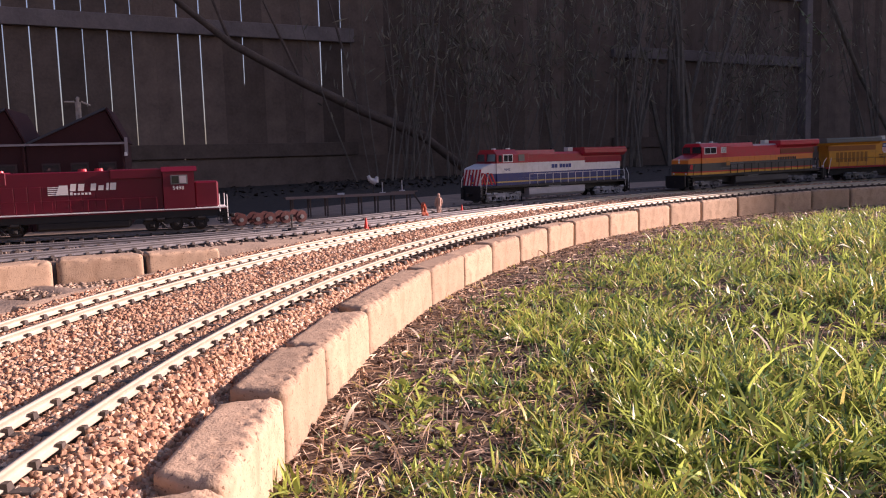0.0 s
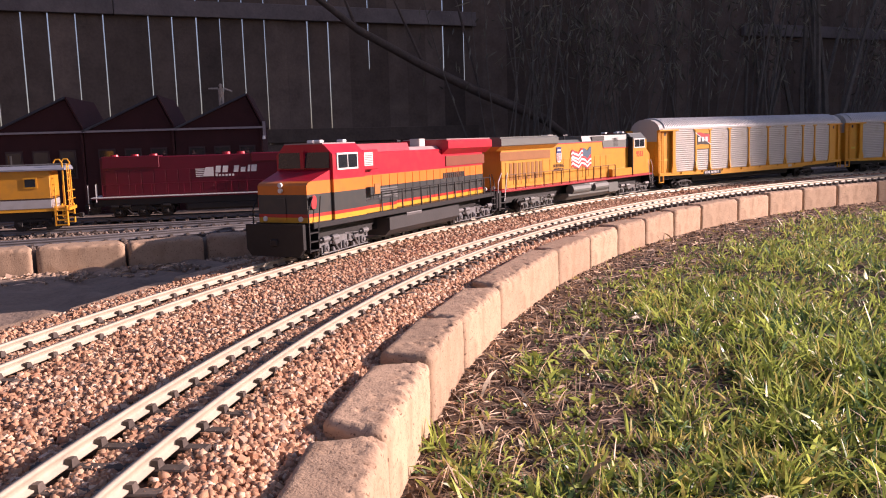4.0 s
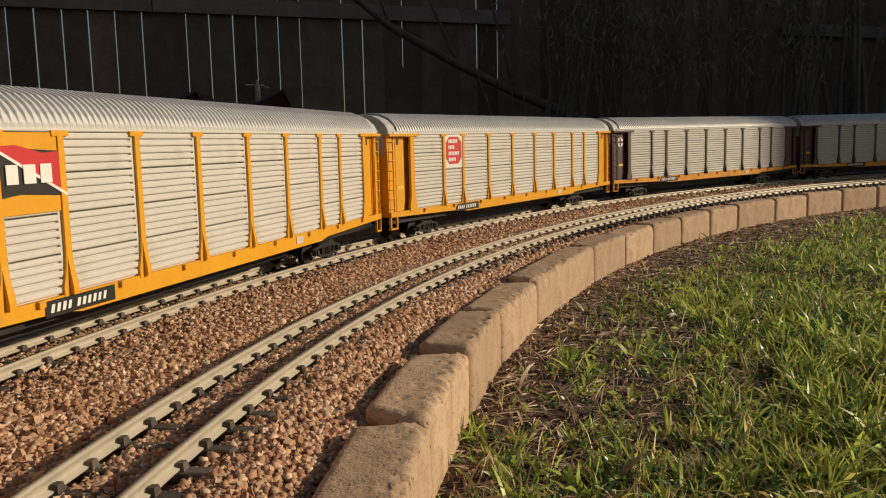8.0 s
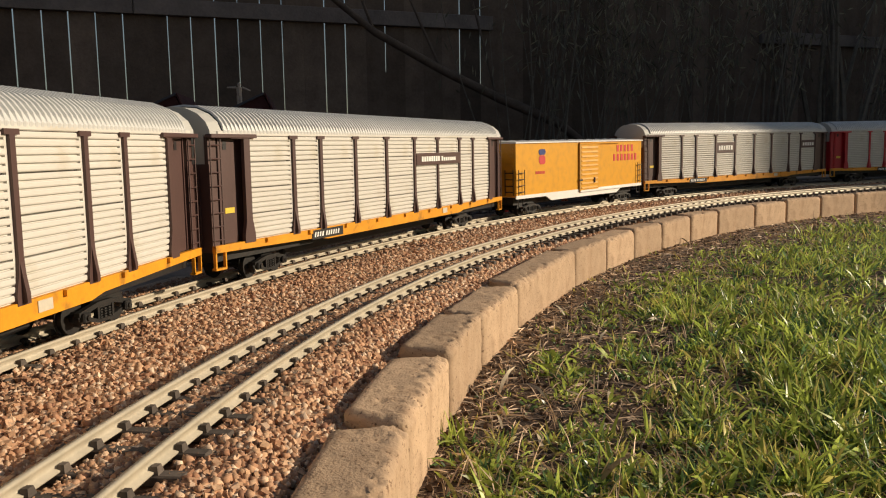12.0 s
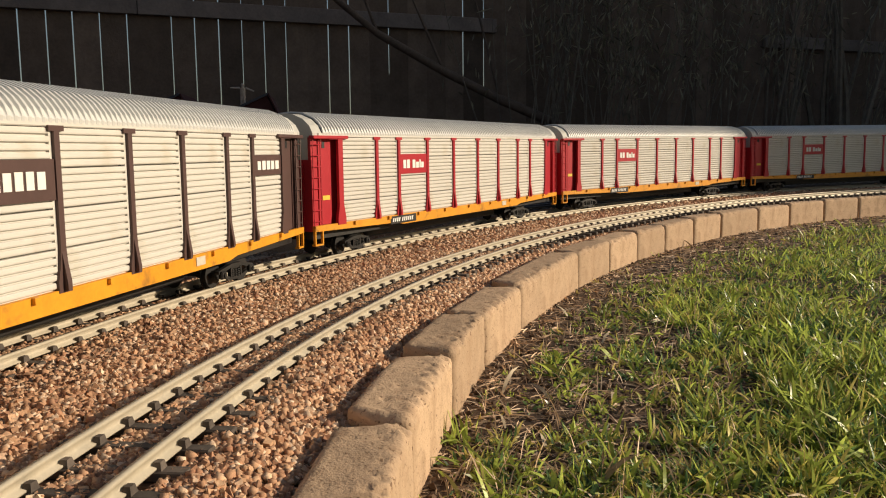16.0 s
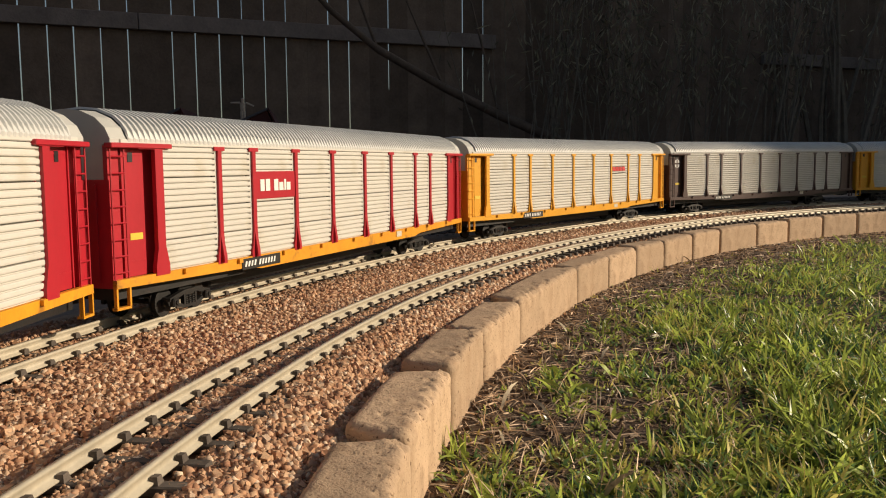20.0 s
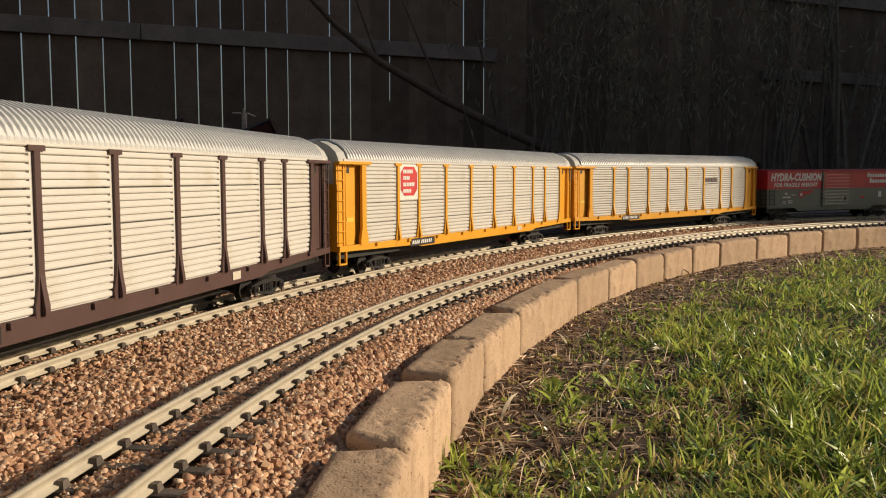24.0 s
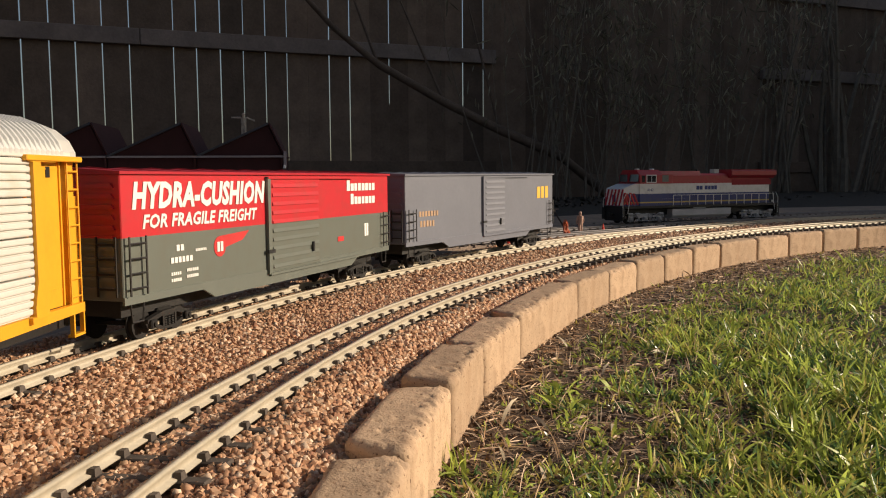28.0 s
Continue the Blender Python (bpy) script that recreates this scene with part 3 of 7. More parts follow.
def stones(name, centres, radii, material, rng, label):
    """Crushed stone: every piece a tumbled block, some worn round and some with flat facets."""
    n = len(centres)
    base = np.array(CHIP)[None] * 0.72 * (1 + rng.uniform(-0.36, 0.24, (n, 8, 3)))
    base = base * rng.uniform(0.72, 1.28, (n, 1, 3))
    q = rng.normal(0, 1, (n, 4))
    w, x, y, z = (q / np.linalg.norm(q, axis=1, keepdims=True)).T
    rot = np.stack([1 - 2 * (y * y + z * z), 2 * (x * y - z * w), 2 * (x * z + y * w), 2 * (x * y + z * w), 1 - 2 * (x * x + z * z), 2 * (y * z - x * w), 2 * (x * z - y * w), 2 * (y * z + x * w), 1 - 2 * (x * x + y * y)], 1).reshape(n, 3, 3)
    v = np.einsum("nij,nkj->nki", rot, base) * radii[:, None, None] + centres[:, None]
    f = (np.array(CHIP_F)[None] + 8 * np.arange(n)[:, None, None]).reshape(-1, 3)
    me = quick(name, v.reshape(-1, 3), f, material)
    me.polygons.foreach_set("use_smooth", np.repeat(rng.uniform(0, 1, n) < 0.6, 12).tolist())
    return tagged(new(name, me), label, "gravel", kind="stuff")


def place_along(s, off, dz):
    x, y, h, z = (np.interp(s, LINE_S, a) for a in (LINE_P[:, 0], LINE_P[:, 1], LINE_H, LINE_Z))
    return np.stack([x - np.sin(h) * off, y + np.cos(h) * off, z + dz], 1)


def build_gravel():
    rng = np.random.default_rng(3)
    for lo, hi, count, r0, r1, tag in ((-0.30, 0.75, 62000, 0.0015, 0.0031, "near"), (0.75, 1.9, 34000, 0.0021, 0.0040, "mid"), (1.9, 4.0, 15000, 0.0033, 0.0060, "far"), (-2.6, -0.30, 5000, 0.0055, 0.0085, "behind")):
        s = rng.uniform(lo, hi, count)
        inner = kerb_off(np.maximum(s, -1.0)) + 0.042
        off = inner + (0.318 - inner) * rng.uniform(0, 1, count)
        rails = np.array([0, 0.0476, BACK_OFF - 0.0238, BACK_OFF + 0.0238])
        gap = np.abs(off[:, None] - rails).min(1)
        keep = gap > 0.0056
        s, off, gap = s[keep], off[keep], gap[keep]
        r = rng.uniform(r0, r1, len(s)) * np.where(gap < 0.010, 0.75, 1)
        inside = ((off > 0) & (off < 0.0476)) | ((off > BACK_OFF - 0.0238) & (off < BACK_OFF + 0.0238))
        heap = 0.0025 * rng.uniform(0, 1, len(s)) ** 2 + 0.0015 * np.sin(off * 60 + s * 9)
        z = -0.0128 + np.where(inside, 0.0018, heap + 0.001) - 0.016 * np.clip(1 - (off - inner[keep]) / 0.040, 0, 1)
        stones("gravel", place_along(s, off, z), r, BALLAST, rng, "pinkish orange crushed stone between the rails")
    # the yard's gravel, greyer and flatter
    n = 6500
    q = rng.uniform(0, 1, n)
    i = (q * (len(SIDING) - 120)).astype(int) + 60
    base = np.array([(*SIDING[k][0], SIDING[k][1]) for k in i])
    off = rng.uniform(-0.085, 0.33, n)
    c = np.stack([base[:, 0] - np.sin(base[:, 3]) * off, base[:, 1] + np.cos(base[:, 3]) * off, base[:, 2] - 0.0125], 1)
    o, _ = off_of(c[:, 0], c[:, 1])
    ok = o > 0.29
    stones("yard_gravel", c[ok], rng.uniform(0.0025, 0.005, ok.sum()), mat("yard_stone", (0.22, 0.17, 0.135), 0.9, var=0.3, island=0.4, scale=60), rng, "dull grey-brown gravel of the siding yard")


build_gravel()

# ---- lawn ----


def blade_material(name, col, trans, rough=0.5, island=0.35):
    m = mat(name, col, rough, var=0.2, scale=40, bump=0.0, island=island, spec=0.35)
    n, ln = m.node_tree.nodes, m.node_tree.links
    b, out = n["Principled BSDF"], n["Material Output"]
    t, mx = n.new("ShaderNodeBsdfTranslucent"), n.new("ShaderNodeMixShader")
    src = b.inputs["Base Color"].links[0].from_socket
    ln.new(src, t.inputs["Color"])
    mx.inputs[0].default_value = trans
    ln.new(b.outputs[0], mx.inputs[1])
    ln.new(t.outputs[0], mx.inputs[2])
    ln.new(mx.outputs[0], out.inputs["Surface"])
    return m


GREEN = blade_material("grass_green", (0.41, 0.50, 0.105), 0.45, 0.36, 0.5)
DEEP = blade_material("grass_deep", (0.125, 0.22, 0.09), 0.36, 0.30, 0.5)
YELLOWISH = blade_material("grass_yellow", (0.56, 0.49, 0.15), 0.38, 0.5, 0.5)
STRAW = blade_material("straw", (0.60, 0.44, 0.30), 0.15, 0.6, 0.7)


def blades(name, xy, lengths, widths, flat, material, rng, label, z0=0.0, facing=None):
    """Blades of three segments, each bending over as it rises; flat: 0 upright, 1 lying."""
    n = len(xy)
    a = rng.uniform(0, 2 * np.pi, n) if facing is None else facing
    d = np.stack([np.cos(a), np.sin(a)], 1)
    side = np.stack([-np.sin(a), np.cos(a)], 1)
    tilt = np.clip(flat + np.where(flat > 0.9, 0.04, 0.18) * rng.normal(0, 1, n), 0.05, 1.0) * 1.45
    z = ground_z(xy[:, 0], xy[:, 1]) - 0.003 + z0
    pts, half = [], []
    run, up = np.zeros(n), np.zeros(n)
    lying = np.asarray(flat + 0 * tilt) > 0.9
    ang, bend = np.where(lying, 1.40, tilt * 0.62), np.where(lying, 0.10, tilt * 0.34)
    twist = rng.uniform(-1.25, 1.25, n)
    turn = rng.uniform(-0.35, 0.35, n)
    prof = (0.6, 1.0, 0.75, 0.05)
    for k in range(4):
        c = np.stack([xy[:, 0] + d[:, 0] * run, xy[:, 1] + d[:, 1] * run, z + up], 1)
        w = widths * prof[k] / 2
        ct, st = np.cos(twist + turn * k), np.sin(twist + turn * k)
        cup = np.stack([w * (side[:, 0] * ct - d[:, 0] * np.cos(ang) * st), w * (side[:, 1] * ct - d[:, 1] * np.cos(ang) * st), w * np.sin(ang) * st], 1)
        pts += [c - cup, c + cup]
        run, up = run + np.sin(ang) * lengths / 3, up + np.cos(ang) * lengths / 3
        ang = np.minimum(ang + bend, 1.75)
    v = np.stack(pts, 1).reshape(-1, 3)
    q = np.array([(0, 1, 3, 2), (2, 3, 5, 4), (4, 5, 7, 6)])
    f = (q[None] + 8 * np.arange(n)[:, None, None]).reshape(-1, 4)
    me = quick(name, v, f, material)
    me.polygons.foreach_set("use_smooth", [True] * len(me.polygons))
    return tagged(new(name, me), label, "grass", kind="stuff")


def build_lawn():
    rng = np.random.default_rng(8)

    def scatter(n, near=1.0):
        """Points of the lawn in front of the camera, thicker where it is near."""
        r = 0.28 + 4.6 * rng.uniform(0, 1, n) ** (1.75 * near)
        a = rng.uniform(radians(-6), radians(43), n)
        return np.stack([r * np.sin(a) + 0.02, r * np.cos(a)], 1)

    def bare(q):
        off, s = off_of(q[:, 0], q[:, 1])
        return kerb_off(np.clip(s, -0.5, 4.6)) - off, s

    def patch(q):
        return 0.5 + 0.5 * np.sin(q[:, 0] * 9 + 2 * np.sin(q[:, 1] * 7)) * np.cos(q[:, 1] * 8 + 1.5 * np.sin(q[:, 0] * 6))

    def fine(q):
        return 0.5 + 0.5 * np.sin(q[:, 0] * 41 + 2.3 * np.sin(q[:, 1] * 33)) * np.cos(q[:, 1] * 37 + 2 * np.sin(q[:, 0] * 29))

    def tall(q, d):
        """The turf is low by the kerb and longer out on the lawn."""
        return (0.55 + 0.95 * np.clip(d / 0.8, 0, 1)) * (0.75 + 0.5 * patch(q)) * (0.6 + 0.75 * fine(q))

    def tufts(q, d, per, name, material, label, long0, long1, wide0, wide1, upright, spread=0.009):
        """Clumps of blades that lean outward from one root."""
        count = rng.integers(per[0], per[1], len(q))
        i = np.repeat(np.arange(len(q)), count)
        n = len(i)
        size = rng.uniform(0.6, 1.25, len(q)) * tall(q, d)
        fa = rng.uniform(0, 2 * np.pi, n)
        lean = (rng.uniform(0, 2 * np.pi, len(q)))[i]
        fa = np.where(rng.uniform(0, 1, n) < 0.4, lean + rng.normal(0, 0.5, n), fa)
        out = np.abs(rng.normal(0, spread, n)) * size[i]
        root = q[i] + out[:, None] * np.stack([np.cos(fa), np.sin(fa)], 1)
        blades(name, root, rng.uniform(long0, long1, n) * size[i], rng.uniform(wide0, wide1, n), upright + (0.95 - upright) * rng.uniform(0, 1, n) ** 1.2, material, rng, label, facing=fa)

    def cover(q, d):
        """Bare beside the kerb, worn in places near by, closed further out."""
        r = np.hypot(q[:, 0], q[:, 1])
        far = np.clip((r - 0.7) / 1.0, 0, 1)
        strip = np.clip((d - 0.095 * far) / (0.045 + 0.05 * far), 0.16 - 0.08 * far, 1)
        return strip * np.clip(0.45 + 0.40 * far + 0.8 * patch(q) ** 1.3, 0, 1) * np.clip(0.06 + 1.9 * fine(q) ** 1.6, 0, 1)

    def thin(q, want=0.02):
        d, _ = bare(q)
        keep = (d > want) & (rng.uniform(0, 1, len(q)) < cover(q, d))
        return q[keep], d[keep]

    p, d = thin(scatter(46000), 0.006)
    pick = rng.uniform(0, 1, len(p)) + 0.25 * (patch(p) - 0.5) + 0.20 * np.clip((0.9 - np.hypot(p[:, 0], p[:, 1])) / 0.3, 0, 1) * (d < 0.25)
    for lo, hi, name, material, label in ((-1, 0.50, "grass", GREEN, "short green lawn grass lit by low sun"), (0.50, 0.81, "dark_grass", DEEP, "darker green lawn grass"), (0.81, 2, "yellow_tufts", YELLOWISH, "yellowing tufts of lawn grass")):
        m = (pick >= lo) & (pick < hi)
        tufts(p[m], d[m], (3, 8), name, material, label, 0.008, 0.026, 0.0013, 0.0031, 0.33)
    # longer arching blades between them
    p, d = thin(scatter(4200), 0.03)
    tufts(p, d, (2, 6), "long_grass", GREEN, "longer arching green grass blades", 0.020, 0.040, 0.0018, 0.0034, 0.38, 0.006)
    p, d = thin(scatter(1300), 0.05)
    tufts(p, d, (3, 7), "broad_grass", GREEN, "broad green grass leaves", 0.018, 0.036, 0.0032, 0.0056, 0.48)
    p, d = thin(scatter(700), 0.03)
    tufts(p, d, (2, 5), "broad_dark_grass", DEEP, "broad dark green leaves lying in the turf", 0.014, 0.030, 0.0034, 0.0060, 0.75)
    # the lawn goes on beside and behind the eye
    r, a = 0.25 + 4.5 * rng.uniform(0, 1, 5200) ** 0.7, rng.uniform(radians(43), radians(215), 5200)
    p = np.stack([r * np.sin(a) + 0.02, r * np.cos(a)], 1)
    d, s = bare(p)
    keep = (d > 0.06) & (rng.uniform(0, 1, len(p)) < 0.3 + 0.7 * patch(p))
    tufts(p[keep], d[keep], (5, 9), "grass", GREEN, "tufts of green lawn grass", 0.02, 0.05, 0.004, 0.008, 0.42)
    # dead grass: lying, and bent stalks that still stand
    p = scatter(23000, 0.95)
    d, s = bare(p)
    p = p[d > 0.0]
    blades("straw_litter", p, rng.uniform(0.006, 0.034, len(p)), rng.uniform(0.0005, 0.0017, len(p)), 0.985 + 0 * p[:, 0], STRAW, rng, "dry straw and dead grass on the soil", 0.002)
    p = scatter(9000, 0.9)
    d, s = bare(p)
    p = p[d > 0.015]
    blades("dry_stalks", p, rng.uniform(0.012, 0.036, len(p)), rng.uniform(0.0006, 0.0014, len(p)), 0.35 + 0.5 * rng.uniform(0, 1, len(p)), STRAW, rng, "bent dry stalks in the lawn")
    # pale dead leaves lying about
    p = scatter(420, 1.0)
    d, s = bare(p)
    p = p[d > 0.01]
    blades("dead_blades", p, rng.uniform(0.012, 0.040, len(p)), rng.uniform(0.0020, 0.0045, len(p)), 0.80 + 0.12 * rng.uniform(0, 1, len(p)), mat("dead_blade", (0.50, 0.41, 0.28), 0.6, var=0.25, scale=60, bump=0.0, island=0.3), rng, "pale dead grass leaves", 0.004)
    # straw lying along the kerb
    s = 4.2 - 4.4 * rng.uniform(0, 1, 15000) ** 1.5
    f = place_along(s, kerb_off(s) - 0.004 - 0.24 * rng.uniform(0, 1, len(s)) ** 1.4, 0 * s)[:, :2]
    blades("straw_strip", f, rng.uniform(0.006, 0.030, len(f)), rng.uniform(0.0006, 0.0020, len(f)), 0.97 + 0 * s, STRAW, rng, "dry straw lying along the kerb", 0.003)
    # crumbs of soil and bark on the bare ground
    s = rng.uniform(-0.2, 3.4, 5200)
    f = place_along(s, kerb_off(s) - 0.003 - 0.30 * rng.uniform(0, 1, len(s)) ** 1.3, 0 * s)
    f[:, 2] = ground_z(f[:, 0], f[:, 1])
    stones("soil_crumbs", f, rng.uniform(0.0009, 0.0036, len(f)), mat("soil_crumb", (0.11, 0.068, 0.042), 0.95, var=0.3, scale=90, island=0.6), rng, "crumbs of brown soil and bark beside the kerb")
    # the broad-leaved weed against the kerb
    w = np.array(on_line(0.155, float(kerb_off(0.155)) - 0.010)[0][:2])[None] + rng.normal(0, 0.005, (18, 2))
    blades("weed", w, rng.uniform(0.014, 0.034, 18), rng.uniform(0.0018, 0.0038, 18), 0.15 + 0.6 * rng.uniform(0, 1, 18), GREEN, rng, "small green weed at the foot of the kerb")

    # dry litter and small stones in the hollow under the yard's kerb
    q = rng.uniform(0.2, YARD_KERB[0][-1] - 0.05, 1500)
    i = np.minimum((q / 0.01).astype(int), len(YARD_KERB[1]) - 1)
    h, c = np.asarray(YARD_KERB[2])[i], np.asarray(YARD_KERB[1])[i]
    d = 0.008 + 0.11 * rng.uniform(0, 1, len(q)) ** 2
    p = np.stack([c[:, 0] + np.sin(h) * d, c[:, 1] - np.cos(h) * d], 1)
    blades("dry_litter", p, rng.uniform(0.008, 0.03, len(p)), rng.uniform(0.001, 0.004, len(p)), 0.93 + 0 * d, STRAW, rng, "dry leaves and straw in the hollow", 0.022)
    z = ground_z(p[:700, 0], p[:700, 1]) + 0.019
    stones("loose_stones", np.stack([p[:700, 0], p[:700, 1], z], 1), rng.uniform(0.002, 0.006, 700), mat("loose_stone", (0.33, 0.24, 0.17), 0.9, island=0.4, scale=60), rng, "small dusty stones in the hollow")

    # leaf litter on the planting bed before the fence
    n = 7000
    a, o = rng.uniform(-1.5, 9.0, n), 0.05 + 1.7 * rng.uniform(0, 1, n)
    p = np.stack([FENCE_O.x + FENCE_D.x * a + FENCE_D.y * o, FENCE_O.y + FENCE_D.y * a - FENCE_D.x * o], 1)
    off, s = off_of(p[:, 0], p[:, 1])
    p = p[off > 0.62]
    z = np.interp(off_of(p[:, 0], p[:, 1])[1], LINE_S, LINE_Z) * (p[:, 0] > 0) - 0.0125
    q = rng.uniform(0, 2 * np.pi, len(p))
    size = rng.uniform(0.012, 0.034, len(p))
    d = np.stack([np.cos(q), np.sin(q), rng.uniform(-0.1, 0.7, len(p))], 1) * size[:, None]
    w = np.stack([-np.sin(q), np.cos(q), rng.uniform(-0.3, 0.5, len(p))], 1) * size[:, None] * 0.4
    c = np.stack([p[:, 0], p[:, 1], z], 1)
    v = np.stack([c, c + d * 0.5 + w, c + d, c + d * 0.5 - w], 1).reshape(-1, 3)
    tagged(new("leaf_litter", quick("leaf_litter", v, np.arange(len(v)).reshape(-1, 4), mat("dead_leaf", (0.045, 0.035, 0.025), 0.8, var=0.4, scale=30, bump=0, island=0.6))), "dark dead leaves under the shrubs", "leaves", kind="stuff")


build_lawn()

# ---- rolling stock ----
YEL, ORANGE, BROWN = (0.72, 0.345, 0.022), (0.70, 0.30, 0.02), (0.082, 0.045, 0.04)
P_YEL = mat("yellow_paint", YEL, 0.38, var=0.08, scale=25, bump=0.05, dirt=(0.35, 0.19, 0.05), dirt_at=0.78)
P_SILL = mat("sill_yellow_paint", ORANGE, 0.42, var=0.14, scale=40, bump=0.05, dirt=(0.22, 0.11, 0.03), dirt_at=0.68)
P_RED = mat("red_paint", (0.41, 0.018, 0.03), 0.36, var=0.08, scale=25, bump=0.05)
P_BROWN = mat("brown_paint", BROWN, 0.45, var=0.12, scale=25, bump=0.05)
P_PANEL = mat("cream_panel_paint", (0.61, 0.59, 0.54), 0.5, var=0.05, scale=14, bump=0.06, dirt=(0.50, 0.46, 0.37), dirt_at=0.70)
P_ROOF = mat("galvanised_roof", (0.58, 0.585, 0.57), 0.5, metal=0.15, var=0.08, scale=18, bump=0.06)
P_END = mat("grey_white_end_paint", (0.48, 0.48, 0.45), 0.5, var=0.06, scale=20, bump=0.04)
P_GREY = mat("slate_grey_paint", (0.17, 0.18, 0.215), 0.4, var=0.08, scale=20, bump=0.04)
P_UPGREY = mat("armour_grey_paint", (0.15, 0.16, 0.145), 0.42, var=0.08, scale=20, bump=0.04)
P_BLACKP = mat("black_plate", (0.02, 0.018, 0.016), 0.5, bump=0)
P_REDL = mat("red_lettering", (0.55, 0.03, 0.03), 0.5, bump=0)
P_YELL = mat("yellow_lettering", (0.75, 0.45, 0.05), 0.5, bump=0)
P_BLUE = mat("blue_paint", (0.03, 0.05, 0.19), 0.4, bump=0)
P_GREENG = mat("grey_green_paint", (0.13, 0.145, 0.125), 0.45, var=0.08, scale=20, bump=0.04)
P_MAROON = mat("maroon_paint", (0.125, 0.007, 0.018), 0.33, var=0.08, scale=20, bump=0.03)


def side_plate(bm, x0, x1, z0, z1, y=0.0524, thick=0.0006):
    return box(bm, x0, x1, y - thick, y, z0, z1)


def marks(spec, x0, h, w, z, y, seed, slant=0.0, gap=0.25):
    """Plain bars where writing stands, from x0 towards -x: a count, or a row of T (tall), s (short), i (thin) and blanks."""
    rnd = random.Random(seed)
    bm = bmesh.new()
    a = x0
    for c in ("T" * spec if isinstance(spec, int) else spec):
        run = w * {"i": 0.5, " ": 0.6}.get(c, 1.0)
        if c != " ":
            e = run * (1 - gap) * rnd.uniform(0.85, 1.0)
            hi = h * (0.72 if c == "s" else 1.0) * rnd.uniform(0.95, 1.0)
            prism(bm, [(a, z), (a - e, z), (a - e - slant * hi, z + hi), (a - slant * hi, z + hi)], y - 0.0006, y)
        a -= run
    return bm


def writing(words, size, x, z, y, material, parent, name="lettering", squeeze=1.0, shear=0.0, bold=0.0):
    """Words in the built-in font on a side facing +y, from x towards -x."""
    cu = bpy.data.curves.new("words", "FONT")
    cu.body, cu.size, cu.extrude, cu.shear, cu.space_character, cu.resolution_u, cu.offset = words, size, 0.0003, shear, 1.05 + 12 * bold, 2, bold
    tmp = new("words", cu)
    me = bpy.data.meshes.new_from_object(tmp.evaluated_get(bpy.context.evaluated_depsgraph_get()))
    bpy.data.objects.remove(tmp)
    bpy.data.curves.remove(cu)
    me.materials.clear()
    me.materials.append(material)
    ob = new(name, me)
    ob.parent = parent
    ob.matrix_basis = Matrix.Translation((x, y, z)) @ Matrix.Rotation(math.pi, 4, "Z") @ Matrix.Rotation(math.pi / 2, 4, "X") @ Matrix.Diagonal((squeeze, 1, 1, 1))
    return ob


def half_turn(on):
    return Matrix.Rotation(math.pi, 4, "Z") if on else Matrix.Identity(4)


def wheelset():
    bm = bmesh.new()
    for y in (-0.024, 0.024):
        s = 1 if y > 0 else -1
        disc(bm, (0, 0), 0.0142, y - 0.0025, y + 0.0025, 20)
        disc(bm, (0, 0), 0.0158, y - s * 0.0035, y - s * 0.0024, 20)
        disc(bm, (0, 0), 0.005, y + s * 0.0024, y + s * 0.0062, 10)
    disc(bm, (0, 0), 0.0025, -0.03, 0.03, 8)
    return bm


def freight_sideframe():
    """A cast truck side: an arched top bar, a bowed bottom bar, journal boxes, springs between two columns."""
    bm = bmesh.new()
    prism(bm, [(-0.036, 0.0190), (-0.036, 0.0155), (-0.024, 0.0170), (-0.011, 0.0200), (0.011, 0.0200), (0.024, 0.0170), (0.036, 0.0155), (0.036, 0.0190), (0.024, 0.0215), (0.010, 0.0240), (-0.010, 0.0240), (-0.024, 0.0215)], 0.0335, 0.0385)
    prism(bm, [(-0.027, 0.0130), (-0.024, 0.0100), (-0.010, 0.0062), (0.010, 0.0062), (0.024, 0.0100), (0.027, 0.0130), (0.021, 0.0128), (0.009, 0.0090), (-0.009, 0.0090), (-0.021, 0.0128)], 0.0340, 0.0380)
    for x in (-0.010, 0.010):
        box(bm, x - 0.0014, x + 0.0014, 0.0340, 0.0382, 0.0085, 0.0205)
    for x in (-0.029, 0.029):
        box(bm, x - 0.0050, x + 0.0050, 0.0360, 0.0415, 0.0100, 0.0185, bevel=0.0012)
        rod(bm, (x, 0.0400, 0.0142), (x, 0.0428, 0.0142), 0.0028, 10, 0.0022)
    for x in (-0.0058, 0, 0.0058):
        for k in range(4):
            rod(bm, (x, 0.0365, 0.0095 + k * 0.0022), (x, 0.0365, 0.0108 + k * 0.0022), 0.0022, 8)
    box(bm, -0.0085, 0.0085, 0.0330, 0.0375, 0.0182, 0.0205)
    return bm


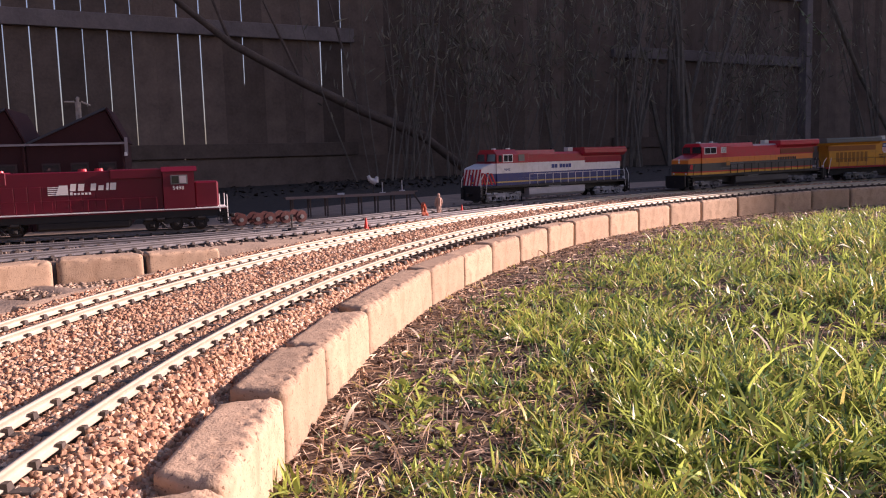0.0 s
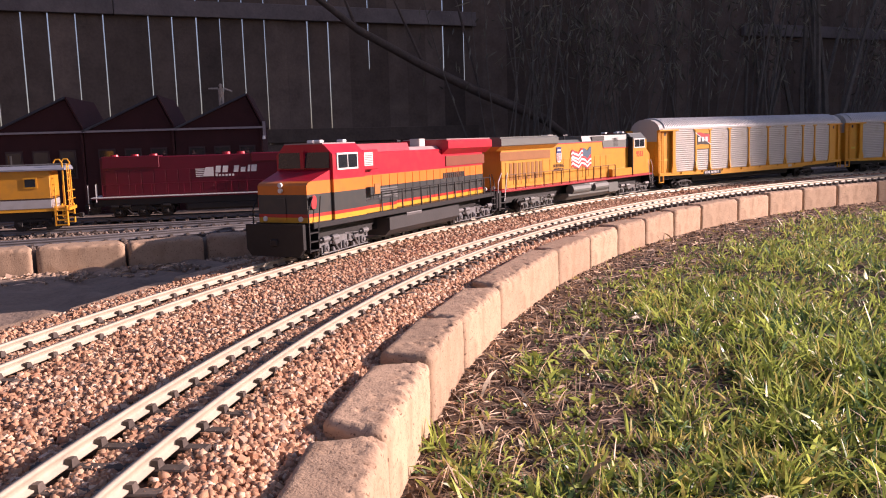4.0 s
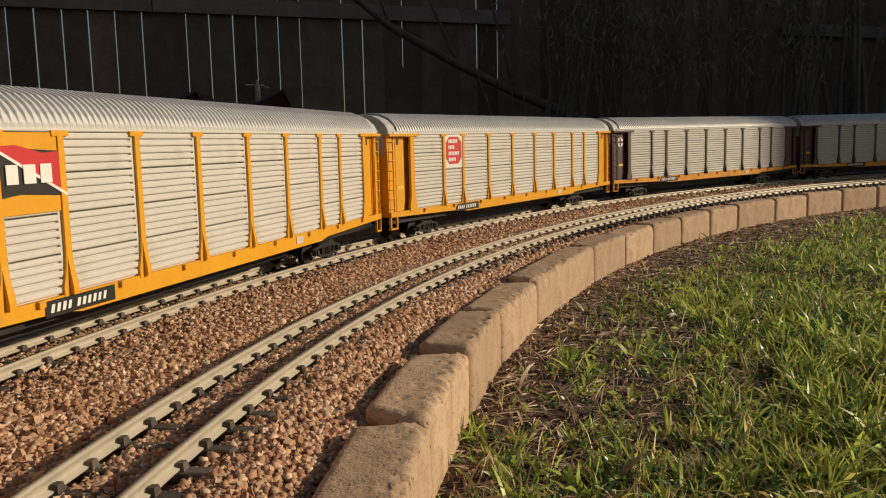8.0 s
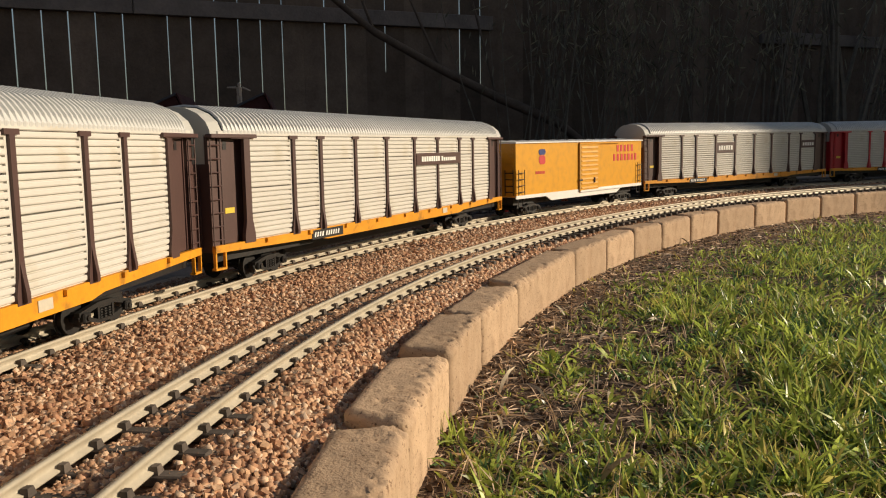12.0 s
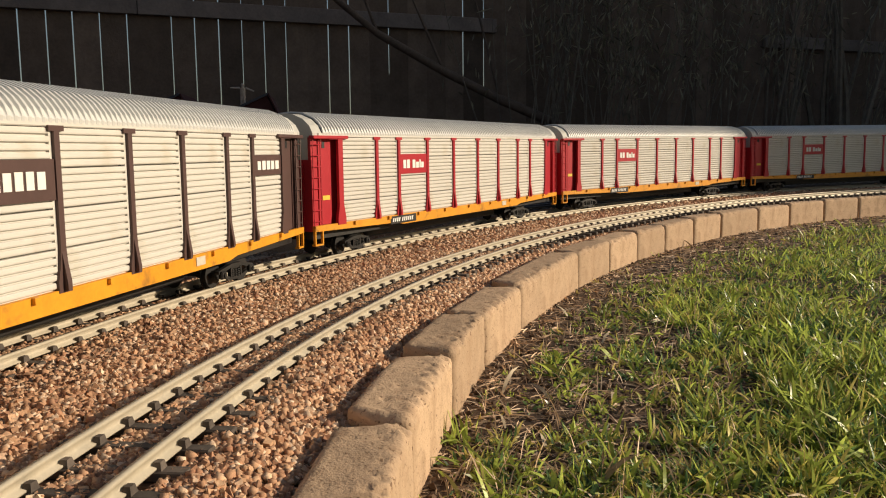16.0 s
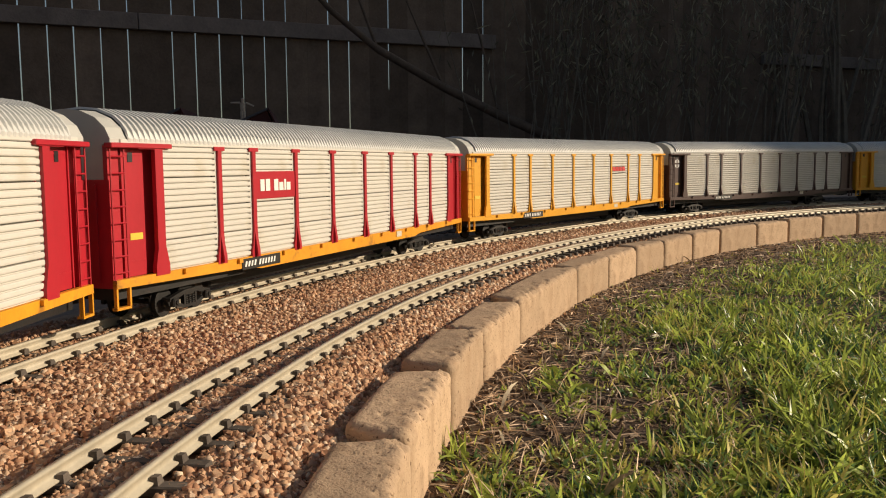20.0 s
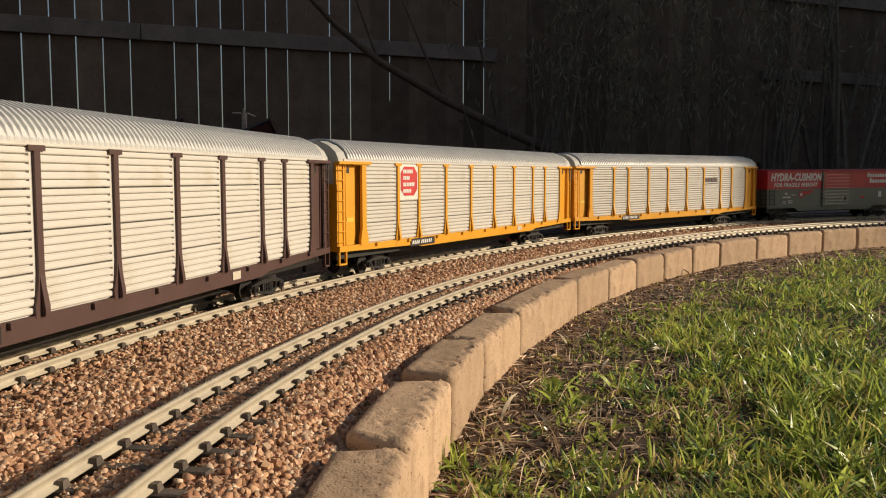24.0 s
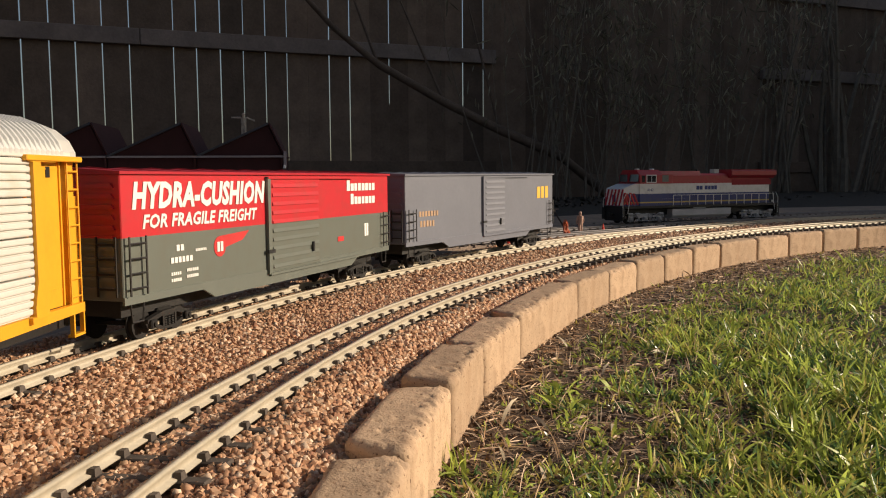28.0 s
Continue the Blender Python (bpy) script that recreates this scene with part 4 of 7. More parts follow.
def loco_sideframe():
    """A six-wheel truck side: a thin stepped frame with open pedestals, journal boxes, brake cylinders, dampers and rods."""
    bm = bmesh.new()
    prism(bm, [(-0.074, 0.0225), (-0.074, 0.0165), (-0.062, 0.0165), (-0.050, 0.0185), (-0.036, 0.0185), (-0.022, 0.0150), (-0.008, 0.0185), (0.008, 0.0185), (0.022, 0.0150), (0.036, 0.0185), (0.050, 0.0185), (0.062, 0.0165), (0.074, 0.0165), (0.074, 0.0225), (0.058, 0.0255), (0.038, 0.0225), (0.018, 0.0285), (-0.014, 0.0285), (-0.034, 0.0230), (-0.056, 0.0265)], 0.0365, 0.0415)
    for x in (-0.055, 0, 0.055):
        for dx in (-0.0088, 0.0088):
            box(bm, x + dx - 0.0016, x + dx + 0.0016, 0.0370, 0.0415, 0.0080, 0.0190)
        box(bm, x - 0.0062, x + 0.0062, 0.0400, 0.0450, 0.0090, 0.0195, bevel=0.0012)
        rod(bm, (x, 0.0440, 0.0142), (x, 0.0468, 0.0142), 0.0040, 12, 0.0030)
        for k in range(4):
            rod(bm, (x - 0.0125, 0.0420, 0.0190 + k * 0.0022), (x - 0.0125, 0.0420, 0.0203 + k * 0.0022), 0.0028, 8)
    for x0 in (-0.066, 0.026, 0.052):
        rod(bm, (x0, 0.0450, 0.0275), (x0 + 0.017, 0.0450, 0.0275), 0.0040, 12)
        rod(bm, (x0 + 0.017, 0.0450, 0.0275), (x0 + 0.023, 0.0450, 0.0275), 0.0012, 6)
    for x in (-0.030, 0.030):
        rod(bm, (x - 0.008, 0.0440, 0.0085), (x + 0.006, 0.0440, 0.0240), 0.0016, 6)
        box(bm, x - 0.0045, x + 0.0035, 0.0375, 0.0420, 0.0075, 0.0135, bevel=0.0008)
    rod(bm, (-0.07, 0.0435, 0.0075), (0.07, 0.0435, 0.0070), 0.0009, 6)
    rod(bm, (-0.072, 0.0430, 0.0240), (0.0, 0.0430, 0.0300), 0.0007, 5)
    return bm


def truck(car, x, axles, frame_mat):
    """A swivelling truck with its frames and wheelsets."""
    b = shared("truck", "bolster", lambda: a_box(-0.012, 0.012, -0.034, 0.034, 0.014, 0.026, bevel=0.002), FRAME_DARK, car, "dark truck under the car", Matrix.Translation((x, 0, 0)))
    for side in (0, 1):
        key, fn = ("frame3", loco_sideframe) if axles == 3 else ("frame2", freight_sideframe)
        shared("side_frame", key, fn, frame_mat, b, "", half_turn(side))
    for ax in ((-0.055, 0, 0.055) if axles == 3 else (-0.029, 0.029)):
        shared("wheelset", "wheelset", wheelset, FRAME_DARK, b, "", Matrix.Translation((ax, 0, 0.0142)))
    return b


def coupler(car, x, s):
    bm = bmesh.new()
    box(bm, min(x, x + s * 0.02), max(x, x + s * 0.02), -0.003, 0.003, 0.024, 0.030, bevel=0.0008)
    box(bm, min(x + s * 0.013, x + s * 0.023), max(x + s * 0.013, x + s * 0.023), -0.006, 0.006, 0.022, 0.032, bevel=0.0015)
    part("coupler", bm, FRAME_DARK, car)


def ladder_mesh(h0, h1, w, rungs, r=0.0008):
    bm = bmesh.new()
    for x in (-w / 2, w / 2):
        rod(bm, (x, 0, h0), (x, 0, h1), r, 5)
    for i in range(rungs):
        z = h0 + (i + 0.5) * (h1 - h0) / rungs
        rod(bm, (-w / 2, 0, z), (w / 2, 0, z), r, 5)
    return bm


AR_L = 0.874
HL = AR_L / 2
POSTS = (0.200, 0.270, 0.371, 0.475, 0.582, 0.683, 0.789, 0.862)
EDGE = (0.094, 0.962)
FRONT_X, REAR_X = HL - 0.0236, -HL - 0.0320          # the two ends of the body
TRUCK_X = 0.300


def louvre(width):
    """A ribbed side panel, as wide as its bay: four rows of five ribs with deep narrow seams between, and flat margins beside the posts."""
    z, n = 0.0475, 20
    step = (0.163 - z) / n
    out = [(0.0448, z)]
    for i in range(n):
        a = z + i * step
        if i in (5, 10, 15):
            out += [(0.0454, a), (0.0454, a + 0.0010), (0.0508, a + 0.0010)]
        else:
            out += [(0.0494, a), (0.0494, a + 0.0011), (0.0508, a + 0.0011)]
        out += [(0.0517, a + 0.0016), (0.0520, a + step * 0.45), (0.0520, a + step * 0.82), (0.0513, a + step - 0.0001)]
    out += [(0.0510, 0.163), (0.0448, 0.163)]
    bm = prism(bmesh.new(), out, -width / 2 + 0.0040, width / 2 - 0.0040, "x")
    for s in (-1, 1):
        box(bm, min(s * width / 2, s * (width / 2 - 0.0044)), max(s * width / 2, s * (width / 2 - 0.0044)), 0.0486, 0.0516, 0.0475, 0.163)
    return bm


def post_mesh():
    bm = bmesh.new()
    prism(bm, [(-0.0075, 0.0455), (0.0075, 0.0455), (0.0075, 0.053), (0.0042, 0.066), (0.0030, 0.078), (0.0030, 0.1605), (0.0085, 0.1605), (0.0085, 0.1645), (-0.0085, 0.1645), (-0.0085, 0.1605), (-0.0030, 0.1605), (-0.0030, 0.078), (-0.0042, 0.066), (-0.0075, 0.053)], 0.0500, 0.0540)
    prism(bm, [(0.0540, 0.047), (0.0575, 0.047), (0.0575, 0.052), (0.0540, 0.075)], -0.0022, 0.0022, "x")
    return bm


def door_post_mesh():
    bm = bmesh.new()
    prism(bm, [(-0.010, 0.0455), (0.0085, 0.0455), (0.0085, 0.054), (0.0050, 0.070), (0.0050, 0.1605), (0.0260, 0.1605), (0.0260, 0.1650), (-0.0090, 0.1650), (-0.0090, 0.1605), (-0.0055, 0.1605), (-0.0055, 0.072), (-0.010, 0.054)], 0.0500, 0.0545)
    return bm


def roof_mesh():
    """An arched roof of cross-wise corrugations."""
    prof = [(0.0525, 0.1645), (0.0530, 0.1690), (0.0502, 0.1745), (0.0450, 0.1815), (0.0370, 0.1880), (0.0200, 0.1945), (0.0, 0.1962)]
    prof = prof + [(-y, z) for y, z in prof[-2::-1]]
    xs, bump = [], []
    x = REAR_X + 0.024
    while x < FRONT_X - 0.019:
        for dx, up in ((0.0, 0.0), (0.0010, 0.0021), (0.0034, 0.0021), (0.0044, 0.0)):
            xs.append(x + dx)
            bump.append(up)
        x += 0.0070
    verts = []
    for x, b in zip(xs, bump):
        for i, (y, z) in enumerate(prof):
            inner = (0, 0.35)[min(i, len(prof) - 1 - i)] if min(i, len(prof) - 1 - i) < 2 else 1
            d = Vector((y * 0.6, z - 0.13)).normalized() * b * inner
            verts.append((x, y + d.x, z + d.y))
    n = len(prof)
    faces = [(i * n + j, i * n + j + 1, (i + 1) * n + j + 1, (i + 1) * n + j) for i in range(len(xs) - 1) for j in range(n - 1)]
    me = quick("roof", verts, faces, P_ROOF)
    me.polygons.foreach_set("use_smooth", [False] * len(me.polygons))
    return me


def roof_end_mesh():
    prof = [(0.0430, 0.1320), (0.0430, 0.1640), (0.0515, 0.1650), (0.0515, 0.1690), (0.0465, 0.1785), (0.0360, 0.1872), (0.0200, 0.1935), (0.0, 0.1952)]
    prof = prof + [(-y, z) for y, z in prof[-2::-1]]
    return prism(bmesh.new(), prof, HL - 0.0310, HL - 0.0112, "x")


def end_mesh():
    return a_box(HL - 0.022, HL - 0.010, -0.0495, 0.0495, 0.040, 0.134)


def sill_mesh():
    bm = bmesh.new()
    prism(bm, [(-HL, 0.040), (-HL + 0.20, 0.036), (-HL + 0.22, 0.0325), (HL - 0.22, 0.0325), (HL - 0.20, 0.036), (HL, 0.040), (HL, 0.0475), (-HL, 0.0475)], 0.0485, 0.0535)
    for i in range(9):
        x = -HL + 0.08 + i * 0.088
        box(bm, x - 0.003, x + 0.003, 0.0535, 0.0565, 0.043, 0.0475)
    return bm


def step_mesh():
    bm = bmesh.new()
    for x in (-0.008, 0.008):
        box(bm, x - 0.001, x + 0.001, 0.0495, 0.0530, 0.022, 0.044)
    box(bm, -0.009, 0.009, 0.0475, 0.0530, 0.021, 0.0232)
    box(bm, -0.009, 0.009, 0.0495, 0.0530, 0.042, 0.0445)
    return bm


def corner_mesh():
    """The flat end door, set back behind its post, with a small window hole near the top."""
    bm = a_box(-0.019, 0.019, 0.0425, 0.0462, 0.0475, 0.1630)
    box(bm, -0.019, -0.0165, 0.0462, 0.0475, 0.0475, 0.1630)
    for z in (0.060, 0.155):
        box(bm, -0.016, 0.018, 0.0462, 0.0466, z, z + 0.0016)
    return bm


def bay(u):
    return HL - u * AR_L


ROOF = None
AUTORACKS = []


def autorack(name, label, frame_mat, sill_mat, logo):
    global ROOF
    car = thing(name, label, "autorack wagon", "covered wagons of the moving train")
    part("underframe", a_box(REAR_X + 0.01, FRONT_X - 0.01, -0.040, 0.040, 0.028, 0.046), FRAME_DARK, car)
    part("centre_sill", a_box(-0.23, 0.23, -0.012, 0.012, 0.014, 0.028, bevel=0.002), FRAME_DARK, car)
    if ROOF is None:
        ROOF = roof_mesh()
    part("roof", ROOF, None, car, "grey corrugated roof")
    part("inner_shell", a_box(REAR_X + 0.022, FRONT_X - 0.022, -0.0390, 0.0390, 0.046, 0.168), FRAME_DARK, car)
    cuts = [EDGE[0], *POSTS, EDGE[1]]
    for side in (0, 1):
        turn = half_turn(side)
        way = -1 if side else 1
        drawn_in = turn @ Matrix.Translation((way * (FRONT_X + REAR_X) / 2, 0, 0)) @ Matrix.Diagonal(((FRONT_X - REAR_X) / AR_L, 1, 1, 1))
        shared("side_sill", "sill", sill_mesh, sill_mat, car, "", drawn_in)
        shared("top_plate", "plate", lambda: a_box(-HL + 0.012, HL - 0.012, 0.0490, 0.0528, 0.1635, 0.1690, bevel=0.0008), P_PANEL, car, "", drawn_in)
        for i, (a, b) in enumerate(zip(cuts[:-1], cuts[1:])):
            w = round((b - a) * AR_L - 0.003, 4)
            shared("side_panel", ("louvre", w), lambda: louvre(w), P_PANEL, car, "cream ribbed panel" if i == 0 else "", turn @ Matrix.Translation((bay((a + b) / 2), 0, 0)))
        for u in POSTS:
            shared("post", "post", post_mesh, frame_mat, car, "", turn @ Matrix.Translation((bay(u), 0, 0)))
        for u, s in ((EDGE[0], 1), (EDGE[1], -1)):
            shared("door_post", ("door_post", s), door_post_mesh, frame_mat, car, "", turn @ Matrix.Translation((bay(u), 0, 0)) @ Matrix.Diagonal((s, 1, 1, 1)))
        # the corners: a flat end door, then the ladder, with a rail over both and a step below
        for door_x, door_w, lad_x, cap_x, cap_w in ((HL - 0.0555, -0.76, FRONT_X - 0.0087, FRONT_X - 0.037, 1.15), (REAR_X + 0.0345, 0.80, REAR_X + 0.0090, REAR_X + 0.040, 1.20)):
            shared("end_door", "corner", corner_mesh, frame_mat, car, "", turn @ Matrix.Translation((way * door_x, 0, 0)) @ Matrix.Diagonal((way * door_w, 1, 1, 1)))
            at = turn @ Matrix.Translation((way * lad_x, 0, 0))
            shared("door_hole", "hole", lambda: a_box(-0.0030, 0.0030, 0.0455, 0.0467, 0.149, 0.1575), BLACK, car, "", turn @ Matrix.Translation((way * (door_x + 0.002), 0, 0)))
            shared("door_recess", "recess", lambda: a_box(-0.030, 0.030, 0.0395, 0.0425, 0.0475, 0.1630), frame_mat, car, "", turn @ Matrix.Translation((way * (lad_x + (-0.024 if door_w < 0 else 0.026)), 0, 0)))
            shared("ladder", "ladder_ar", lambda: ladder_mesh(0.046, 0.161, 0.0165, 8), frame_mat, car, "", at @ Matrix.Translation((0, 0.0515, 0)))
            shared("ladder_frame", "ladder_back", lambda: a_box(-0.0085, 0.0045, 0.0440, 0.0485, 0.0475, 0.1630), frame_mat, car, "", at @ Matrix.Diagonal((-way if door_w < 0 else way, 1, 1, 1)))
            shared("cap_rail", "caprail", lambda: a_box(-0.034, 0.034, 0.0475, 0.0560, 0.1612, 0.1655, bevel=0.0006), frame_mat, car, "", turn @ Matrix.Translation((way * cap_x, 0, 0)) @ Matrix.Diagonal((cap_w, 1, 1, 1)))
            shared("step", "step", step_mesh, sill_mat, car, "", at)
        x0 = bay(0.238)
        part("number_plate", side_plate(bmesh.new(), x0 - 0.075, x0, 0.0345, 0.0462, 0.0542), P_BLACKP, car).matrix_basis = turn
        put("plate_marks", marks("TTTT TTTTTT", x0 - 0.004, 0.0060, 0.0058, 0.0375, 0.0548, 5 + len(AUTORACKS), 0.3, 0.42), WHITE, car, turn)
        part("small_plate", side_plate(bmesh.new(), bay(0.70) - 0.018, bay(0.70), 0.0368, 0.0452, 0.0542), mat("cream_plate", (0.55, 0.5, 0.4), 0.6), car).matrix_basis = turn
        part("warning_label", side_plate(bmesh.new(), HL - 0.066, HL - 0.050, 0.080, 0.086, 0.0468), mat("label_yellow", (0.7, 0.5, 0.05), 0.6), car).matrix_basis = turn
        logo(car, turn)
    for s, reach in ((0, FRONT_X - HL + 0.010), (1, -REAR_X - HL + 0.010)):
        at = half_turn(s) @ Matrix.Translation((reach, 0, 0))
        shared("end_wall", "end", end_mesh, frame_mat, car, "", at)
        for y in (-0.035, 0.0, 0.035):
            shared("end_rib", "end_rib", lambda: a_box(HL - 0.010, HL - 0.0085, -0.0012, 0.0012, 0.045, 0.13), frame_mat, car, "", at @ Matrix.Translation((0, y, 0)))
        shared("roof_end", "roof_end", roof_end_mesh, P_END, car, "grey-white end under the roof", at)
    coupler(car, FRONT_X - 0.008, 1)
    coupler(car, REAR_X + 0.007, -1)
    trucks = [truck(car, s * TRUCK_X, 2, FRAME_DARK) for s in (1, -1)]
    AUTORACKS.append(car)
    return car, trucks


def put(name, bm, m, car, turn, label=""):
    if name.endswith("_marks"):
        # every bar is a part of its own
        bm.verts.ensure_lookup_table()
        rows = [[v.co.copy() for v in bm.verts[i:i + 8]] for i in range(0, len(bm.verts), 8)]
        bm.free()
        for r in rows:
            bar = bmesh.new()
            vs = [bar.verts.new(c) for c in r]
            for q in ((0, 1, 2, 3), (7, 6, 5, 4), (0, 4, 5, 1), (1, 5, 6, 2), (2, 6, 7, 3), (3, 7, 4, 0)):
                bar.faces.new([vs[k] for k in q])
            ob = part(name[:-1], bar, m, car, label)
            ob.matrix_basis = turn
        return ob
    ob = part(name, bm, m, car, label)
    ob.matrix_basis = turn
    return ob


def octagon(cx, cz, w, h, cut, y, thick=0.0006):
    return prism(bmesh.new(), [(cx - w, cz - h + cut), (cx - w + cut, cz - h), (cx + w - cut, cz - h), (cx + w, cz - h + cut), (cx + w, cz + h - cut), (cx + w - cut, cz + h), (cx - w + cut, cz + h), (cx - w, cz + h - cut)], y - thick, y)


def bay_span(i):
    c = [EDGE[0], *POSTS, EDGE[1]]
    return bay(c[i]) - 0.0035, bay(c[i + 1]) + 0.0035


def logo_flag(car, turn):
    x1, x0 = bay_span(1)
    put("sign_board", side_plate(bmesh.new(), x0, x1, 0.108, 0.163, 0.0530), P_YEL, car, turn, "yellow sign board with a red and black emblem")
    c = (x0 + x1) / 2
    put("emblem_black", prism(bmesh.new(), [(c + 0.033, 0.1535), (c - 0.033, 0.1500), (c - 0.033, 0.1185), (c + 0.010, 0.1215), (c + 0.033, 0.1190)], 0.0528, 0.0534), P_BLACKP, car, turn)
    put("emblem_red", prism(bmesh.new(), [(c + 0.033, 0.1538), (c + 0.012, 0.1545), (c - 0.012, 0.1490), (c - 0.0335, 0.1503), (c - 0.0335, 0.1190)], 0.0532, 0.0538), P_REDL, car, turn)
    put("emblem_stripe", prism(bmesh.new(), [(c + 0.034, 0.1548), (c + 0.034, 0.1525), (c - 0.034, 0.1178), (c - 0.034, 0.1201)], 0.0536, 0.0541), WHITE, car, turn)
    put("emblem_marks", marks(3, c + 0.023, 0.0135, 0.0155, 0.1285, 0.0546, 7, 0, 0.25), WHITE, car, turn)


def logo_octagon(car, turn):
    x1, x0 = bay_span(1)
    put("sign_board", side_plate(bmesh.new(), x0, x1, 0.108, 0.163, 0.0530), mat("white_board", (0.74, 0.72, 0.66), 0.5, bump=0.03), car, turn, "white sign board with a red emblem")
    c = (x0 + x1) / 2
    put("emblem", octagon(c, 0.137, 0.024, 0.0225, 0.010, 0.0536), P_REDL, car, turn)
    for k, (n, z) in enumerate(((6, 0.149), (4, 0.139), (7, 0.129), (5, 0.119))):
        put("emblem_marks", marks(n, c + 0.018, 0.006, 0.0048, z, 0.0540, 20 + k, 0.1), WHITE, car, turn)


def logo_cross(car, turn):
    x = HL - 0.0560
    put("emblem", disc(bmesh.new(), (x, 0.138), 0.0115, 0.0460, 0.0468, 20), WHITE, car, turn, "round white cross emblem")
    put("emblem_cross", box(box(bmesh.new(), x - 0.0022, x + 0.0022, 0.0466, 0.0471, 0.1275, 0.1485), x - 0.0105, x + 0.0105, 0.0466, 0.0471, 0.1358, 0.1402), P_BROWN, car, turn)


def logo_plate(i, z0, z1, board, n, seed, part_of=1.0):
    def draw(car, turn):
        x1, x0 = bay_span(i)
        if part_of > 1:
            x0 = bay_span(i + 1)[1]
        put("sign_board", side_plate(bmesh.new(), x0, x1, z0, z1, 0.0548 if part_of > 1 else 0.0530), board, car, turn, "sign board with pale lettering")
        y = 0.0554 if part_of > 1 else 0.0536
        h = (z1 - z0) * 0.44
        w = (x1 - x0) * 0.80 / (n if isinstance(n, int) else sum({"i": 0.5, " ": 0.6}.get(c, 1.0) for c in n))
        put("sign_marks", marks(n, x1 - (x1 - x0) * 0.1, h, w, z0 + (z1 - z0 - h) / 2, y, seed, 0.0, 0.18), WHITE, car, turn)
    return draw


def logo_two(car, turn):
    logo_plate(3, 0.112, 0.141, P_BROWN, 6, 31)(car, turn)
    logo_plate(8, 0.118, 0.141, P_BROWN, 5, 32)(car, turn)


def logo_swoosh(i, m):
    def draw(car, turn):
        x1, x0 = bay_span(i)
        put("emblem", marks(4, x1 - 0.006, 0.010, (x1 - x0) * 0.2, 0.124, 0.0530, 40 + i, -0.4, 0.12), m, car, turn)
        put("emblem_bar", prism(bmesh.new(), [(x1 - 0.002, 0.117), (x0 + 0.01, 0.120), (x0 + 0.012, 0.1215), (x1 - 0.004, 0.119)], 0.0524, 0.0530), P_BLACKP, car, turn)
    return draw


P_DOOR = mat("dark_yellow_paint", (0.42, 0.22, 0.03), 0.5)


